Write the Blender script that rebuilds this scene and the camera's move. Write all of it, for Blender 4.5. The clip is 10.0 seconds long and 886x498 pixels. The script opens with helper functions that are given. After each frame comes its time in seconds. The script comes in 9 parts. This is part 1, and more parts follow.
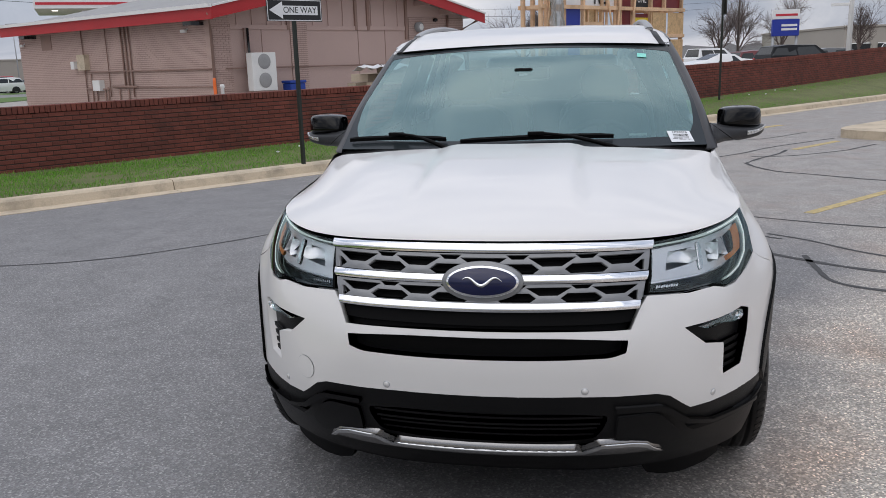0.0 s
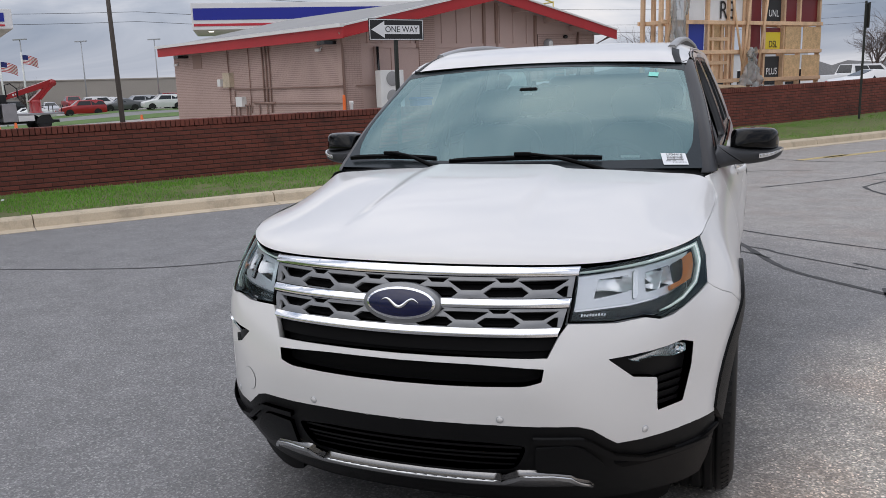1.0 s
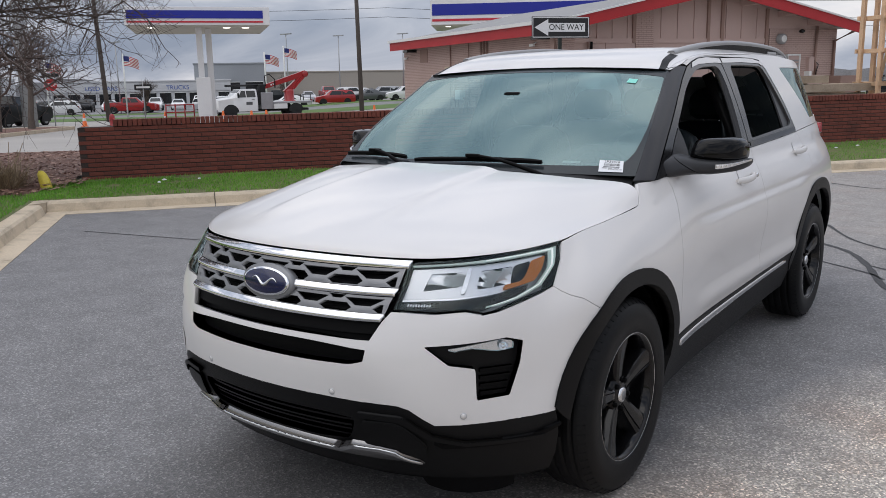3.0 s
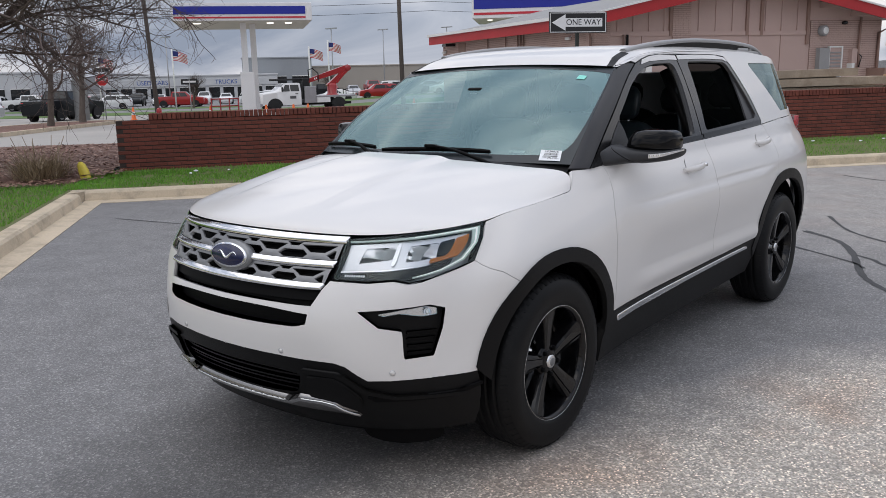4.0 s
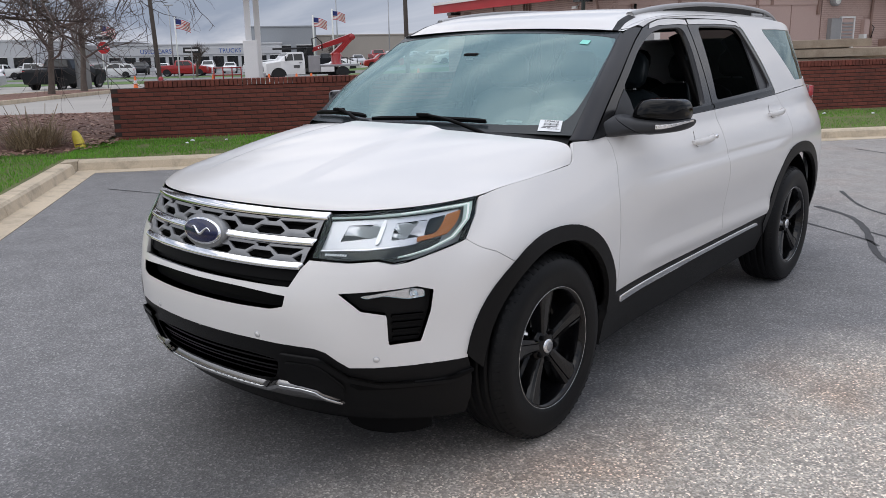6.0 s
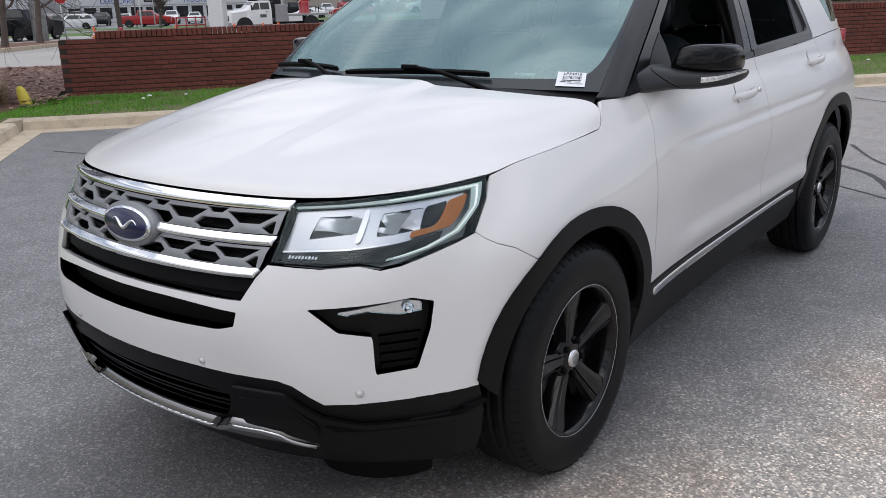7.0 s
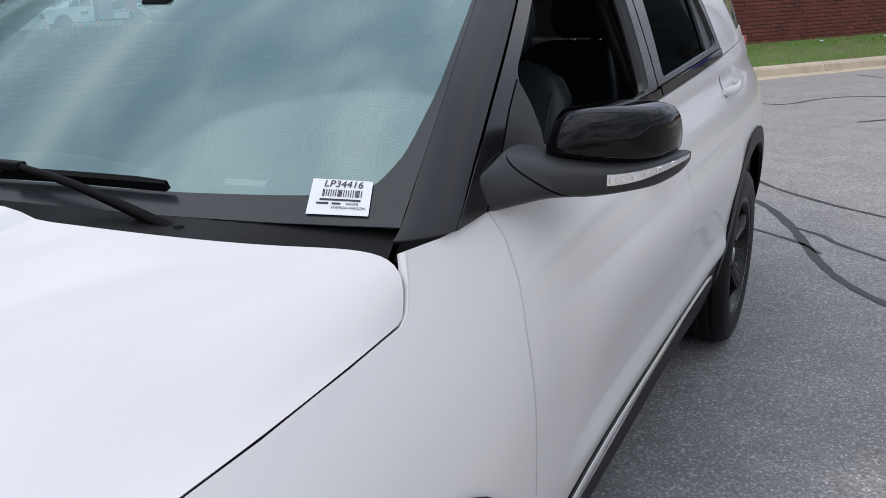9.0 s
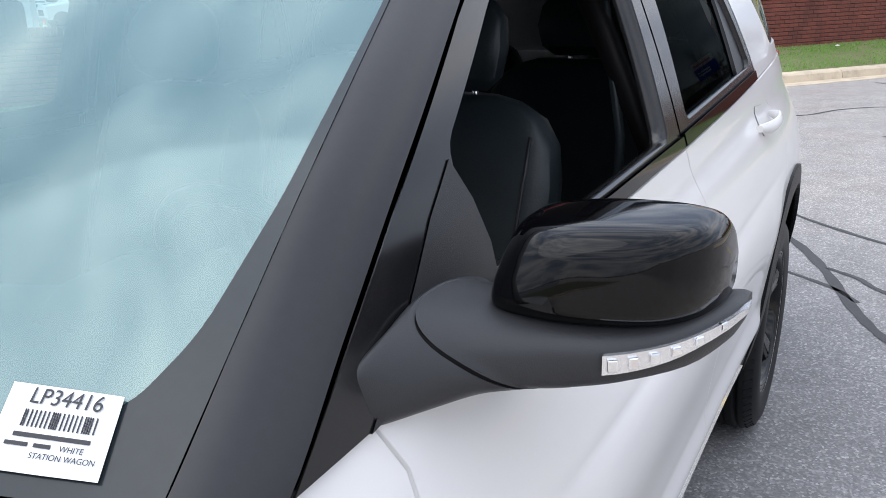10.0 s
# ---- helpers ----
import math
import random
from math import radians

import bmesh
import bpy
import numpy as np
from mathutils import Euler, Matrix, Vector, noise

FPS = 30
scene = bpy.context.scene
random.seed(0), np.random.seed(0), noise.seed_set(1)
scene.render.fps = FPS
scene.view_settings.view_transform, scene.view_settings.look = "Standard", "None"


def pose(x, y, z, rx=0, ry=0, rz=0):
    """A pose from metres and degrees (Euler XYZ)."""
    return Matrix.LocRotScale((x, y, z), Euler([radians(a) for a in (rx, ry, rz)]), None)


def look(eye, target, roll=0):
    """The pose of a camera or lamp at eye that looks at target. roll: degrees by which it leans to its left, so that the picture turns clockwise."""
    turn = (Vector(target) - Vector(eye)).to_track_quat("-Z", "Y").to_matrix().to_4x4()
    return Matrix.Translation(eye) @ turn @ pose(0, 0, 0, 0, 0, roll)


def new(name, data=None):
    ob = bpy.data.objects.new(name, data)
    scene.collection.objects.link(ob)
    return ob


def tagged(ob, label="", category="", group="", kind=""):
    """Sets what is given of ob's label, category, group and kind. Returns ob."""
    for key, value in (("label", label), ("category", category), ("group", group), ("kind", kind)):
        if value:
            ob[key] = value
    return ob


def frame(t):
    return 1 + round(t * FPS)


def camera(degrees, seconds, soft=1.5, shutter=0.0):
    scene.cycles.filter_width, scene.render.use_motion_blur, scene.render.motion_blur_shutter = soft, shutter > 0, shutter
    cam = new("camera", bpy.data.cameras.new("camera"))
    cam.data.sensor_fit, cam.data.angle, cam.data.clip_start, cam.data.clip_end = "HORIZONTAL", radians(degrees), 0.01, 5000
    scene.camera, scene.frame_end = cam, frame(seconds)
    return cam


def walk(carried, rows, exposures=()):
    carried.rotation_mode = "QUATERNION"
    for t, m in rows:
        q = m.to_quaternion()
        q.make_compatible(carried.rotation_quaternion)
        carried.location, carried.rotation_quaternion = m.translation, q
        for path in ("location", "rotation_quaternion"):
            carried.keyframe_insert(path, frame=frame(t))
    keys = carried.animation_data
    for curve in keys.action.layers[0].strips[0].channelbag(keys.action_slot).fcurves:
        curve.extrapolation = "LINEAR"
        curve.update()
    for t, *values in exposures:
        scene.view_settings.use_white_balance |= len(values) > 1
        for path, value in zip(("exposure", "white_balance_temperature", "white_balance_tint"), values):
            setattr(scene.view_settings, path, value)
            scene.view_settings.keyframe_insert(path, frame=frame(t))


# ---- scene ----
cam = camera(56.1, 10.0, soft=0.8)
PATH = [
    (0, (0.323, -3.322, 1.54), (-0.028, -1.402, 1.101), -1.8),
    (0.5, (0.637, -3.21, 1.526), (0.12, -1.326, 1.099), -1.7),
    (1, (0.954, -3.148, 1.533), (0.283, -1.305, 1.142), -1.9),
    (1.5, (1.268, -3.128, 1.556), (0.433, -1.352, 1.175), -2.7),
    (2, (1.568, -2.967, 1.534), (0.585, -1.266, 1.16), -2.8),
    (2.5, (1.85, -2.888, 1.538), (0.757, -1.254, 1.173), -2.2),
    (3, (2.155, -2.809, 1.548), (0.993, -1.229, 1.157), -1.1),
    (3.2, (2.295, -2.779, 1.537), (1.101, -1.223, 1.144), -0.9),
    (4.5, (2.816, -2.901, 1.566), (1.563, -1.396, 1.16), -1.4),
    (5, (2.832, -2.896, 1.564), (1.58, -1.389, 1.162), -1.2),
    (5.5, (2.795, -2.869, 1.555), (1.536, -1.372, 1.138), -1.1),
    (5.7, (2.732, -2.79, 1.545), (1.474, -1.297, 1.109), -0.9),
    (7, (2.093, -2.147, 1.481), (0.912, -0.642, 0.897), -1.4),
    (7.5, (1.873, -1.803, 1.472), (0.772, -0.247, 0.868), -0.3),
    (8, (1.694, -1.443, 1.484), (0.671, 0.172, 0.897), -0.9),
    (8.5, (1.537, -1.089, 1.507), (0.591, 0.568, 0.906), -1.8),
    (9, (1.418, -0.668, 1.51), (0.519, 1.012, 0.9), -1.9),
    (9.5, (1.294, -0.305, 1.511), (0.419, 1.391, 0.911), -2.2),
    (10, (1.219, 0.008, 1.515), (0.313, 1.682, 0.903), -1.5),
]
walk(cam, [(t, look(eye, target, roll)) for t, eye, target, roll in PATH], [(0, .24, 6500, 10), (3, .24, 6500, 10), (5, .34, 6500, 10), (7.5, .38, 6380, 10), (9, .38, 6290, 9), (9.5, .50, 6270, 9), (10, 1.08, 6240, 9)])

# ---- world, sun, exposure ----
world = bpy.data.worlds.new("world")
scene.world = world
world.use_nodes = True
wt = world.node_tree
wt.nodes.clear()


def node(tree, kind, **inputs):
    n = tree.nodes.new(kind)
    for key, value in inputs.items():
        n.inputs[key.replace("_", " ")].default_value = value
    return n


sky = wt.nodes.new("ShaderNodeTexSky")
sky.sky_type, sky.sun_disc = "NISHITA", False
sky.sun_elevation, sky.sun_rotation = radians(60), radians(202)
sky.air_density, sky.dust_density = 1.0, 2.5
tc = wt.nodes.new("ShaderNodeTexCoord")
mp = wt.nodes.new("ShaderNodeMapping")
mp.inputs["Scale"].default_value = (1.0, 1.0, 4.2)
wt.links.new(tc.outputs["Generated"], mp.inputs["Vector"])
cl = node(wt, "ShaderNodeTexNoise", Scale=2.6, Detail=8.0, Roughness=0.55, Distortion=0.5)
wt.links.new(mp.outputs["Vector"], cl.inputs["Vector"])
ramp = wt.nodes.new("ShaderNodeValToRGB")
for pos, col in ((0.35, (4.3, 5.0, 6.5, 1)), (0.46, (7.0, 7.5, 8.8, 1)), (0.55, (10.8, 10.9, 11.7, 1)), (0.66, (14.6, 14.0, 13.8, 1))):
    e = ramp.color_ramp.elements.new(pos)
    e.color = col
ramp.color_ramp.elements.remove(ramp.color_ramp.elements[0])
ramp.color_ramp.elements.remove(ramp.color_ramp.elements[-1])
wt.links.new(cl.outputs["Fac"], ramp.inputs["Fac"])
mix = wt.nodes.new("ShaderNodeMixRGB")
mix.inputs["Fac"].default_value = 0.86
wt.links.new(sky.outputs["Color"], mix.inputs["Color1"])
wt.links.new(ramp.outputs["Color"], mix.inputs["Color2"])
sz = wt.nodes.new("ShaderNodeSeparateXYZ")
wt.links.new(tc.outputs["Generated"], sz.inputs[0])
lift_ = node(wt, "ShaderNodeMapRange")
lift_.inputs["From Min"].default_value, lift_.inputs["From Max"].default_value = 0.1, 1.0
lift_.inputs["To Min"].default_value, lift_.inputs["To Max"].default_value = 0.74, 1.36
wt.links.new(sz.outputs["Z"], lift_.inputs["Value"])
# broad brighter lobe added to the sky ahead, for the hood's reflections
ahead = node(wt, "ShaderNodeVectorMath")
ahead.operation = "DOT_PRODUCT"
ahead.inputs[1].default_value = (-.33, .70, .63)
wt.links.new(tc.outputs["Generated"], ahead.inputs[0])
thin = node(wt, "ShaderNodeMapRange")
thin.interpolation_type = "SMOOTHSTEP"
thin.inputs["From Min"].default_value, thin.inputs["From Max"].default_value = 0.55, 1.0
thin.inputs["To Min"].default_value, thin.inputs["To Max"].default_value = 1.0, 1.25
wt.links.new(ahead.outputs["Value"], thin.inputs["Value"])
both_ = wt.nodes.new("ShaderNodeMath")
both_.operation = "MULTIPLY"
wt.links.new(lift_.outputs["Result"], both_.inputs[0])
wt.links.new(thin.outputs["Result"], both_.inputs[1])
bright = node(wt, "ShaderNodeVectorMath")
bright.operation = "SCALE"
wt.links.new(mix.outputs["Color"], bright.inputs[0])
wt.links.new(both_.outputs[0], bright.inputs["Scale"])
bg = wt.nodes.new("ShaderNodeBackground")
bg.inputs["Strength"].default_value = 0.075
wt.links.new(bright.outputs[0], bg.inputs["Color"])
wo = wt.nodes.new("ShaderNodeOutputWorld")
wt.links.new(bg.outputs["Background"], wo.inputs["Surface"])

sun = new("sun", bpy.data.lights.new("sun", "SUN"))
sun.data.energy, sun.data.angle, sun.data.color = 0.6, radians(75), (1.0, 0.97, 0.92)
sun.matrix_world = look((-2.5, -6.0, 14.0), (0.5, 1.5, 0.0))


# ---- materials ----
def mat(name, color, rough=0.6, metal=0.0, vary=0.12, scale=6.0, grain=60.0, bump=0.0, coat=0.0, per_object=0.0, spec=0.5, dirt=None):
    """A surface with variation at two scales and fine relief; per_object: brightness change from piece to piece."""
    m = bpy.data.materials.new(name)
    m.use_nodes = True
    t = m.node_tree
    b = t.nodes["Principled BSDF"]
    b.inputs["Roughness"].default_value, b.inputs["Metallic"].default_value = rough, metal
    b.inputs["Coat Weight"].default_value = coat
    b.inputs["Coat Roughness"].default_value = 0.03
    b.inputs["Specular IOR Level"].default_value = spec
    co = t.nodes.new("ShaderNodeTexCoord")
    n1 = node(t, "ShaderNodeTexNoise", Scale=scale, Detail=4.0)
    n2 = node(t, "ShaderNodeTexNoise", Scale=grain, Detail=3.0)
    for n in (n1, n2):
        t.links.new(co.outputs["Object"], n.inputs["Vector"])
    ad = t.nodes.new("ShaderNodeMath")
    ad.operation = "ADD"
    t.links.new(n1.outputs["Fac"], ad.inputs[0])
    t.links.new(n2.outputs["Fac"], ad.inputs[1])
    rg = node(t, "ShaderNodeMapRange")
    rg.inputs["From Min"].default_value, rg.inputs["From Max"].default_value = 0.6, 1.4
    rg.inputs["To Min"].default_value, rg.inputs["To Max"].default_value = 1 - vary, 1 + vary
    t.links.new(ad.outputs[0], rg.inputs["Value"])
    value = rg.outputs["Result"]
    if per_object:
        oi = t.nodes.new("ShaderNodeObjectInfo")
        r2 = node(t, "ShaderNodeMapRange")
        r2.inputs["To Min"].default_value, r2.inputs["To Max"].default_value = 1 - per_object, 1 + per_object
        t.links.new(oi.outputs["Random"], r2.inputs["Value"])
        mu = t.nodes.new("ShaderNodeMath")
        mu.operation = "MULTIPLY"
        t.links.new(value, mu.inputs[0])
        t.links.new(r2.outputs["Result"], mu.inputs[1])
        value = mu.outputs[0]
    hs = node(t, "ShaderNodeHueSaturation", Color=(*color, 1))
    t.links.new(value, hs.inputs["Value"])
    out = hs.outputs["Color"]
    if dirt:
        dcol, dscale, damount = dirt
        n3 = node(t, "ShaderNodeTexNoise", Scale=dscale, Detail=6.0, Roughness=0.65)
        t.links.new(co.outputs["Object"], n3.inputs["Vector"])
        r3 = node(t, "ShaderNodeMapRange")
        r3.inputs["From Min"].default_value, r3.inputs["From Max"].default_value = 0.5, 0.72
        r3.inputs["To Max"].default_value = damount
        t.links.new(n3.outputs["Fac"], r3.inputs["Value"])
        mx = node(t, "ShaderNodeMixRGB", Color2=(*dcol, 1))
        t.links.new(r3.outputs["Result"], mx.inputs["Fac"])
        t.links.new(out, mx.inputs["Color1"])
        out = mx.outputs["Color"]
    t.links.new(out, b.inputs["Base Color"])
    if bump:
        bu = node(t, "ShaderNodeBump", Strength=1.0, Distance=bump)
        t.links.new(n2.outputs["Fac"], bu.inputs["Height"])
        t.links.new(bu.outputs["Normal"], b.inputs["Normal"])
    return m


def glass(name, tint, ior=1.6, rough=0.0, base=0.0, veil=(0.36, 0.62, 0.62)):
    """Thin pane: what lies behind shows tinted, and gloss grows towards grazing angles. base: share of diffuse veil
    colour.
    """
    m = bpy.data.materials.new(name)
    m.use_nodes = True
    t = m.node_tree
    t.nodes.clear()
    tr = node(t, "ShaderNodeBsdfTransparent", Color=(*tint, 1))
    gl = node(t, "ShaderNodeBsdfGlossy", Color=(0.80, 0.99, 1.0, 1), Roughness=rough)
    fr = node(t, "ShaderNodeFresnel", IOR=ior)
    mx = t.nodes.new("ShaderNodeMixShader")
    t.links.new(fr.outputs[0], mx.inputs[0])
    t.links.new(tr.outputs[0], mx.inputs[1])
    t.links.new(gl.outputs[0], mx.inputs[2])
    o = t.nodes.new("ShaderNodeOutputMaterial")
    last = mx.outputs[0]
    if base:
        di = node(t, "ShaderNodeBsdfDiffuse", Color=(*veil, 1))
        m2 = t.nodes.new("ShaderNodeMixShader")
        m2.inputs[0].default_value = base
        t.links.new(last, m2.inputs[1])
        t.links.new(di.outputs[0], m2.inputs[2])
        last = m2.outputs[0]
    t.links.new(last, o.inputs["Surface"])
    return m


def glow(name, color, strength):
    m = bpy.data.materials.new(name)
    m.use_nodes = True
    b = m.node_tree.nodes["Principled BSDF"]
    b.inputs["Base Color"].default_value = (*color, 1)
    b.inputs["Emission Color"].default_value = (*color, 1)
    b.inputs["Emission Strength"].default_value = strength
    return m


PAINT = mat("white_pearl_paint", (0.70, 0.69, 0.68), 0.32, 0.0, 0.015, 2.0, 900.0, 0.0, 0.6, spec=0.55)
BLACK = mat("black_plastic", (0.003, 0.003, 0.0034), 0.5, 0.0, 0.15, 8, 500, 0.0002, spec=0.08)
TRIM = mat("grained_black_trim", (0.0058, 0.0058, 0.0063), 0.42, 0.0, 0.15, 8, 700, 0.0003, spec=0.15)
GLOSS = mat("gloss_black", (0.002, 0.002, 0.0025), 0.05, 0.0, 0.1, 4, 100, 0.0, 0.0, spec=0.27)
WHEELB = mat("gloss_black_alloy", (0.003, 0.003, 0.0036), 0.09, 0.0, 0.1, 4, 100, 0.0, 0.0, spec=0.38)
SATIN = mat("satin_black_film", (0.019, 0.019, 0.022), 0.36, 0.0, 0.15, 5, 90, 0.0, 0.0, spec=0.45)
CHROME = mat("chrome", (0.85, 0.86, 0.88), 0.06, 1.0, 0.03, 6, 80)
SKID = mat("dark_satin_silver", (0.32, 0.315, 0.315), 0.26, 1.0, 0.06, 5, 200)
SILVER = mat("satin_silver", (0.66, 0.67, 0.68), 0.2, 1.0, 0.05, 5, 200)
GREYMESH = mat("grey_grille_plastic", (0.235, 0.24, 0.25), 0.34, 0.5, 0.08, 8, 600, 0.0002)
RUBBER = mat("tyre_rubber", (0.0052, 0.0055, 0.0062), 0.45, 0.0, 0.25, 9, 160, 0.0004, spec=0.17, dirt=((0.016, 0.015, 0.014), 7.0, 0.25))
RAIL = mat("grey_rail_plastic", (0.33, 0.33, 0.335), 0.4, 0.1, 0.06, 6, 300, 0.0001)
LAMPSILVER = mat("lamp_silver_plastic", (0.80, 0.81, 0.84), 0.26, 0.5, 0.05, 12, 160)
BOWL = mat("lamp_chrome_bowl", (0.85, 0.86, 0.88), 0.2, 0.45, 0.04, 30, 160)
MIRTRIM = mat("grey_black_grained_plastic", (0.024, 0.025, 0.028), 0.4, 0.0, 0.12, 8, 900, 0.0003, spec=0.35)
FRAMEG = mat("glossy_window_frame", (0.010, 0.010, 0.011), 0.18, 0.0, 0.15, 6, 60, 0.0, 0.1, spec=0.55)
BLUE = mat("emblem_blue", (0.004, 0.007, 0.05), 0.25, 0.0, 0.05, 5, 50, coat=0.25)
REFLECT = mat("lamp_reflector", (0.78, 0.79, 0.81), 0.22, 0.85, 0.06, 20, 90)
LAMPGREY = mat("lamp_bezel", (0.5, 0.51, 0.53), 0.28, 0.4, 0.06, 9, 90)
AMBER = mat("amber_lens", (0.62, 0.2, 0.03), 0.4, 0.0, 0.1, 30, 180, coat=0.0)
RED = mat("red_lens", (0.42, 0.015, 0.02), 0.15, 0.0, 0.1, 30, 180, coat=1.0)
DRL = glow("daylight_strip", (0.66, 0.78, 0.72), 0.06)
WHITEGLOW = glow("white_light_line", (0.93, 1.0, 0.97), 0.45)
# the pale teal veil puts hazy sky reflection into the pane's colour
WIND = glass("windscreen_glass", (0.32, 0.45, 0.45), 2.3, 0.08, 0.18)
# a slight veil puts reflected sky into this pane too
QUARTER = glass("grey_quarter_glass", (0.07, 0.075, 0.08), 1.75, 0.0, 0.05)
DEEP = glass("deep_tinted_glass", (0.10, 0.105, 0.105), 1.015)
FRIT = mat("black_printed_glass", (0.024, 0.030, 0.034), 0.2, 0.0, 0.1, 4, 60, 0.0, 0.0, spec=0.35)
CLEAR = glass("clear_lens", (0.95, 0.96, 0.97), 1.45)
LEATHER = mat("black_leather", (0.018, 0.025, 0.029), 0.42, 0.0, 0.2, 12, 220, 0.0004, spec=0.35)
DASH = mat("dashboard_plastic", (0.026, 0.028, 0.03), 0.6, 0.0, 0.1, 6, 300, 0.0002)
PAPER = mat("label_paper", (0.78, 0.80, 0.83), 0.5, 0.0, 0.02, 6, 60)
INK = mat("printed_ink", (0.03, 0.03, 0.035), 0.6, 0.0, 0.1, 6, 60)
TEAL = mat("teal_tag", (0.25, 0.72, 0.62), 0.5, 0.0, 0.04, 6, 60)


# ---- mesh helpers ----
def obj(name, bm, material, parent=None, label="", smooth=True):
    """Links a bmesh as one mesh object under a thing or part."""
    me = bpy.data.meshes.new(name)
    for f in bm.faces:
        f.smooth = smooth
    bm.to_mesh(me)
    bm.free()
    me.materials.append(material)
    ob = new(name, me)
    if parent:
        ob.parent = parent
    if label:
        ob["label"] = label
    return ob


def raw(name, verts, faces, material, parent=None, label="", smooth=False):
    me = bpy.data.meshes.new(name)
    me.from_pydata([tuple(v) for v in verts], [], faces)
    if smooth:
        me.polygons.foreach_set("use_smooth", [True] * len(me.polygons))
    me.materials.append(material)
    ob = new(name, me)
    if parent:
        ob.parent = parent
    if label:
        ob["label"] = label
    return ob


def thing(name, label, category, at=(0, 0, 0), turn=0.0, group="", kind=""):
    e = tagged(new(name), label, category, group, kind)
    e.matrix_basis = pose(*at, 0, 0, turn)
    return e


def add_box(bm, lo, hi, bevel=0.0, m=None):
    """A box from corner to corner with bevelled edges, put through the matrix m."""
    r = bmesh.ops.create_cube(bm, size=1.0)
    vs = r["verts"]
    for v in vs:
        v.co = Vector([(a + b) / 2 + c * (b - a) for a, b, c in zip(lo, hi, v.co)])
    if bevel:
        es = list({e for v in vs for e in v.link_edges})
        r2 = bmesh.ops.bevel(bm, geom=es, offset=bevel, segments=2, affect="EDGES", profile=0.5)
        vs = list({v for f in r2["faces"] for v in f.verts} | {v for v in vs if v.is_valid})
    if m is not None:
        bmesh.ops.transform(bm, matrix=m, verts=vs)
    return vs


def box(name, lo, hi, material, parent=None, label="", bevel=0.004, m=None, smooth=False):
    bm = bmesh.new()
    add_box(bm, lo, hi, bevel, m)
    return obj(name, bm, material, parent, label, smooth)


def tube(name, pts, radius, material, parent=None, label="", sides=8, radii=None):
    """A round rod swept along a line of points, with closed ends."""
    pts = [Vector(p) for p in pts]
    vs, fs = [], []
    for i, p in enumerate(pts):
        d = (pts[min(i + 1, len(pts) - 1)] - pts[max(i - 1, 0)]).normalized()
        a = d.orthogonal().normalized() if abs(d.z) > 0.9 else d.cross(Vector((0, 0, 1))).normalized()
        b = d.cross(a)
        r = radii[i] if radii else radius
        for k in range(sides):
            w = 2 * math.pi * k / sides
            vs.append(p + r * (math.cos(w) * a + math.sin(w) * b))
    n = sides
    for i in range(len(pts) - 1):
        for k in range(n):
            fs.append((i * n + k, i * n + (k + 1) % n, (i + 1) * n + (k + 1) % n, (i + 1) * n + k))
    fs.append(tuple(range(n - 1, -1, -1)))
    fs.append(tuple(range((len(pts) - 1) * n, len(pts) * n)))
    return raw(name, vs, fs, material, parent, label, True)


def lathe(name, profile, material, parent=None, label="", steps=48, m=None):
    """Profile of (radius, height along x) turned about the x axis."""
    vs, fs = [], []
    n = len(profile)
    for k in range(steps):
        w = 2 * math.pi * k / steps
        for r, x in profile:
            v = Vector((x, r * math.cos(w), r * math.sin(w)))
            vs.append(m @ v if m is not None else v)
    for k in range(steps):
        for i in range(n - 1):
            a, b = k * n + i, ((k + 1) % steps) * n + i
            fs.append((a, a + 1, b + 1, b))
    return raw(name, vs, fs, material, parent, label, True)


def cat(p, t):
    """Smooth interpolation through a row of values or vectors at t in 0..len-1."""
    n = len(p) - 1
    i = max(0, min(int(t), n - 1))
    f = t - i
    a, b = p[i], p[i + 1]
    m = p[i - 1] if i > 0 else 2 * a - b
    e = p[i + 2] if i + 2 <= n else 2 * b - a
    return a + 0.5 * f * ((b - m) + f * ((2 * m - 5 * a + 4 * b - e) + f * (3 * (a - b) + e - m)))


def curve_points(pts, per=8):
    """A smooth line through points, with per steps between two of them."""
    ps = [Vector(p) for p in pts]
    k = (len(ps) - 1) * per
    return [cat(ps, i / per) for i in range(k + 1)]


def words(name, body_, size, m, ma, parent, depth=.001):
    cu = bpy.data.curves.new(name, "FONT")
    cu.body, cu.size, cu.extrude, cu.align_x, cu.align_y = body_, size, depth, "CENTER", "CENTER"
    cu.materials.append(ma)
    o = new(name, cu)
    o.parent = parent
    o.matrix_basis = m
    return o

# ---- the car: body surfaces ----
from mathutils.geometry import delaunay_2d_cdt

LEVELS = (0.22, 0.40, 0.55, 0.70, 0.85, 1.0, 1.15)
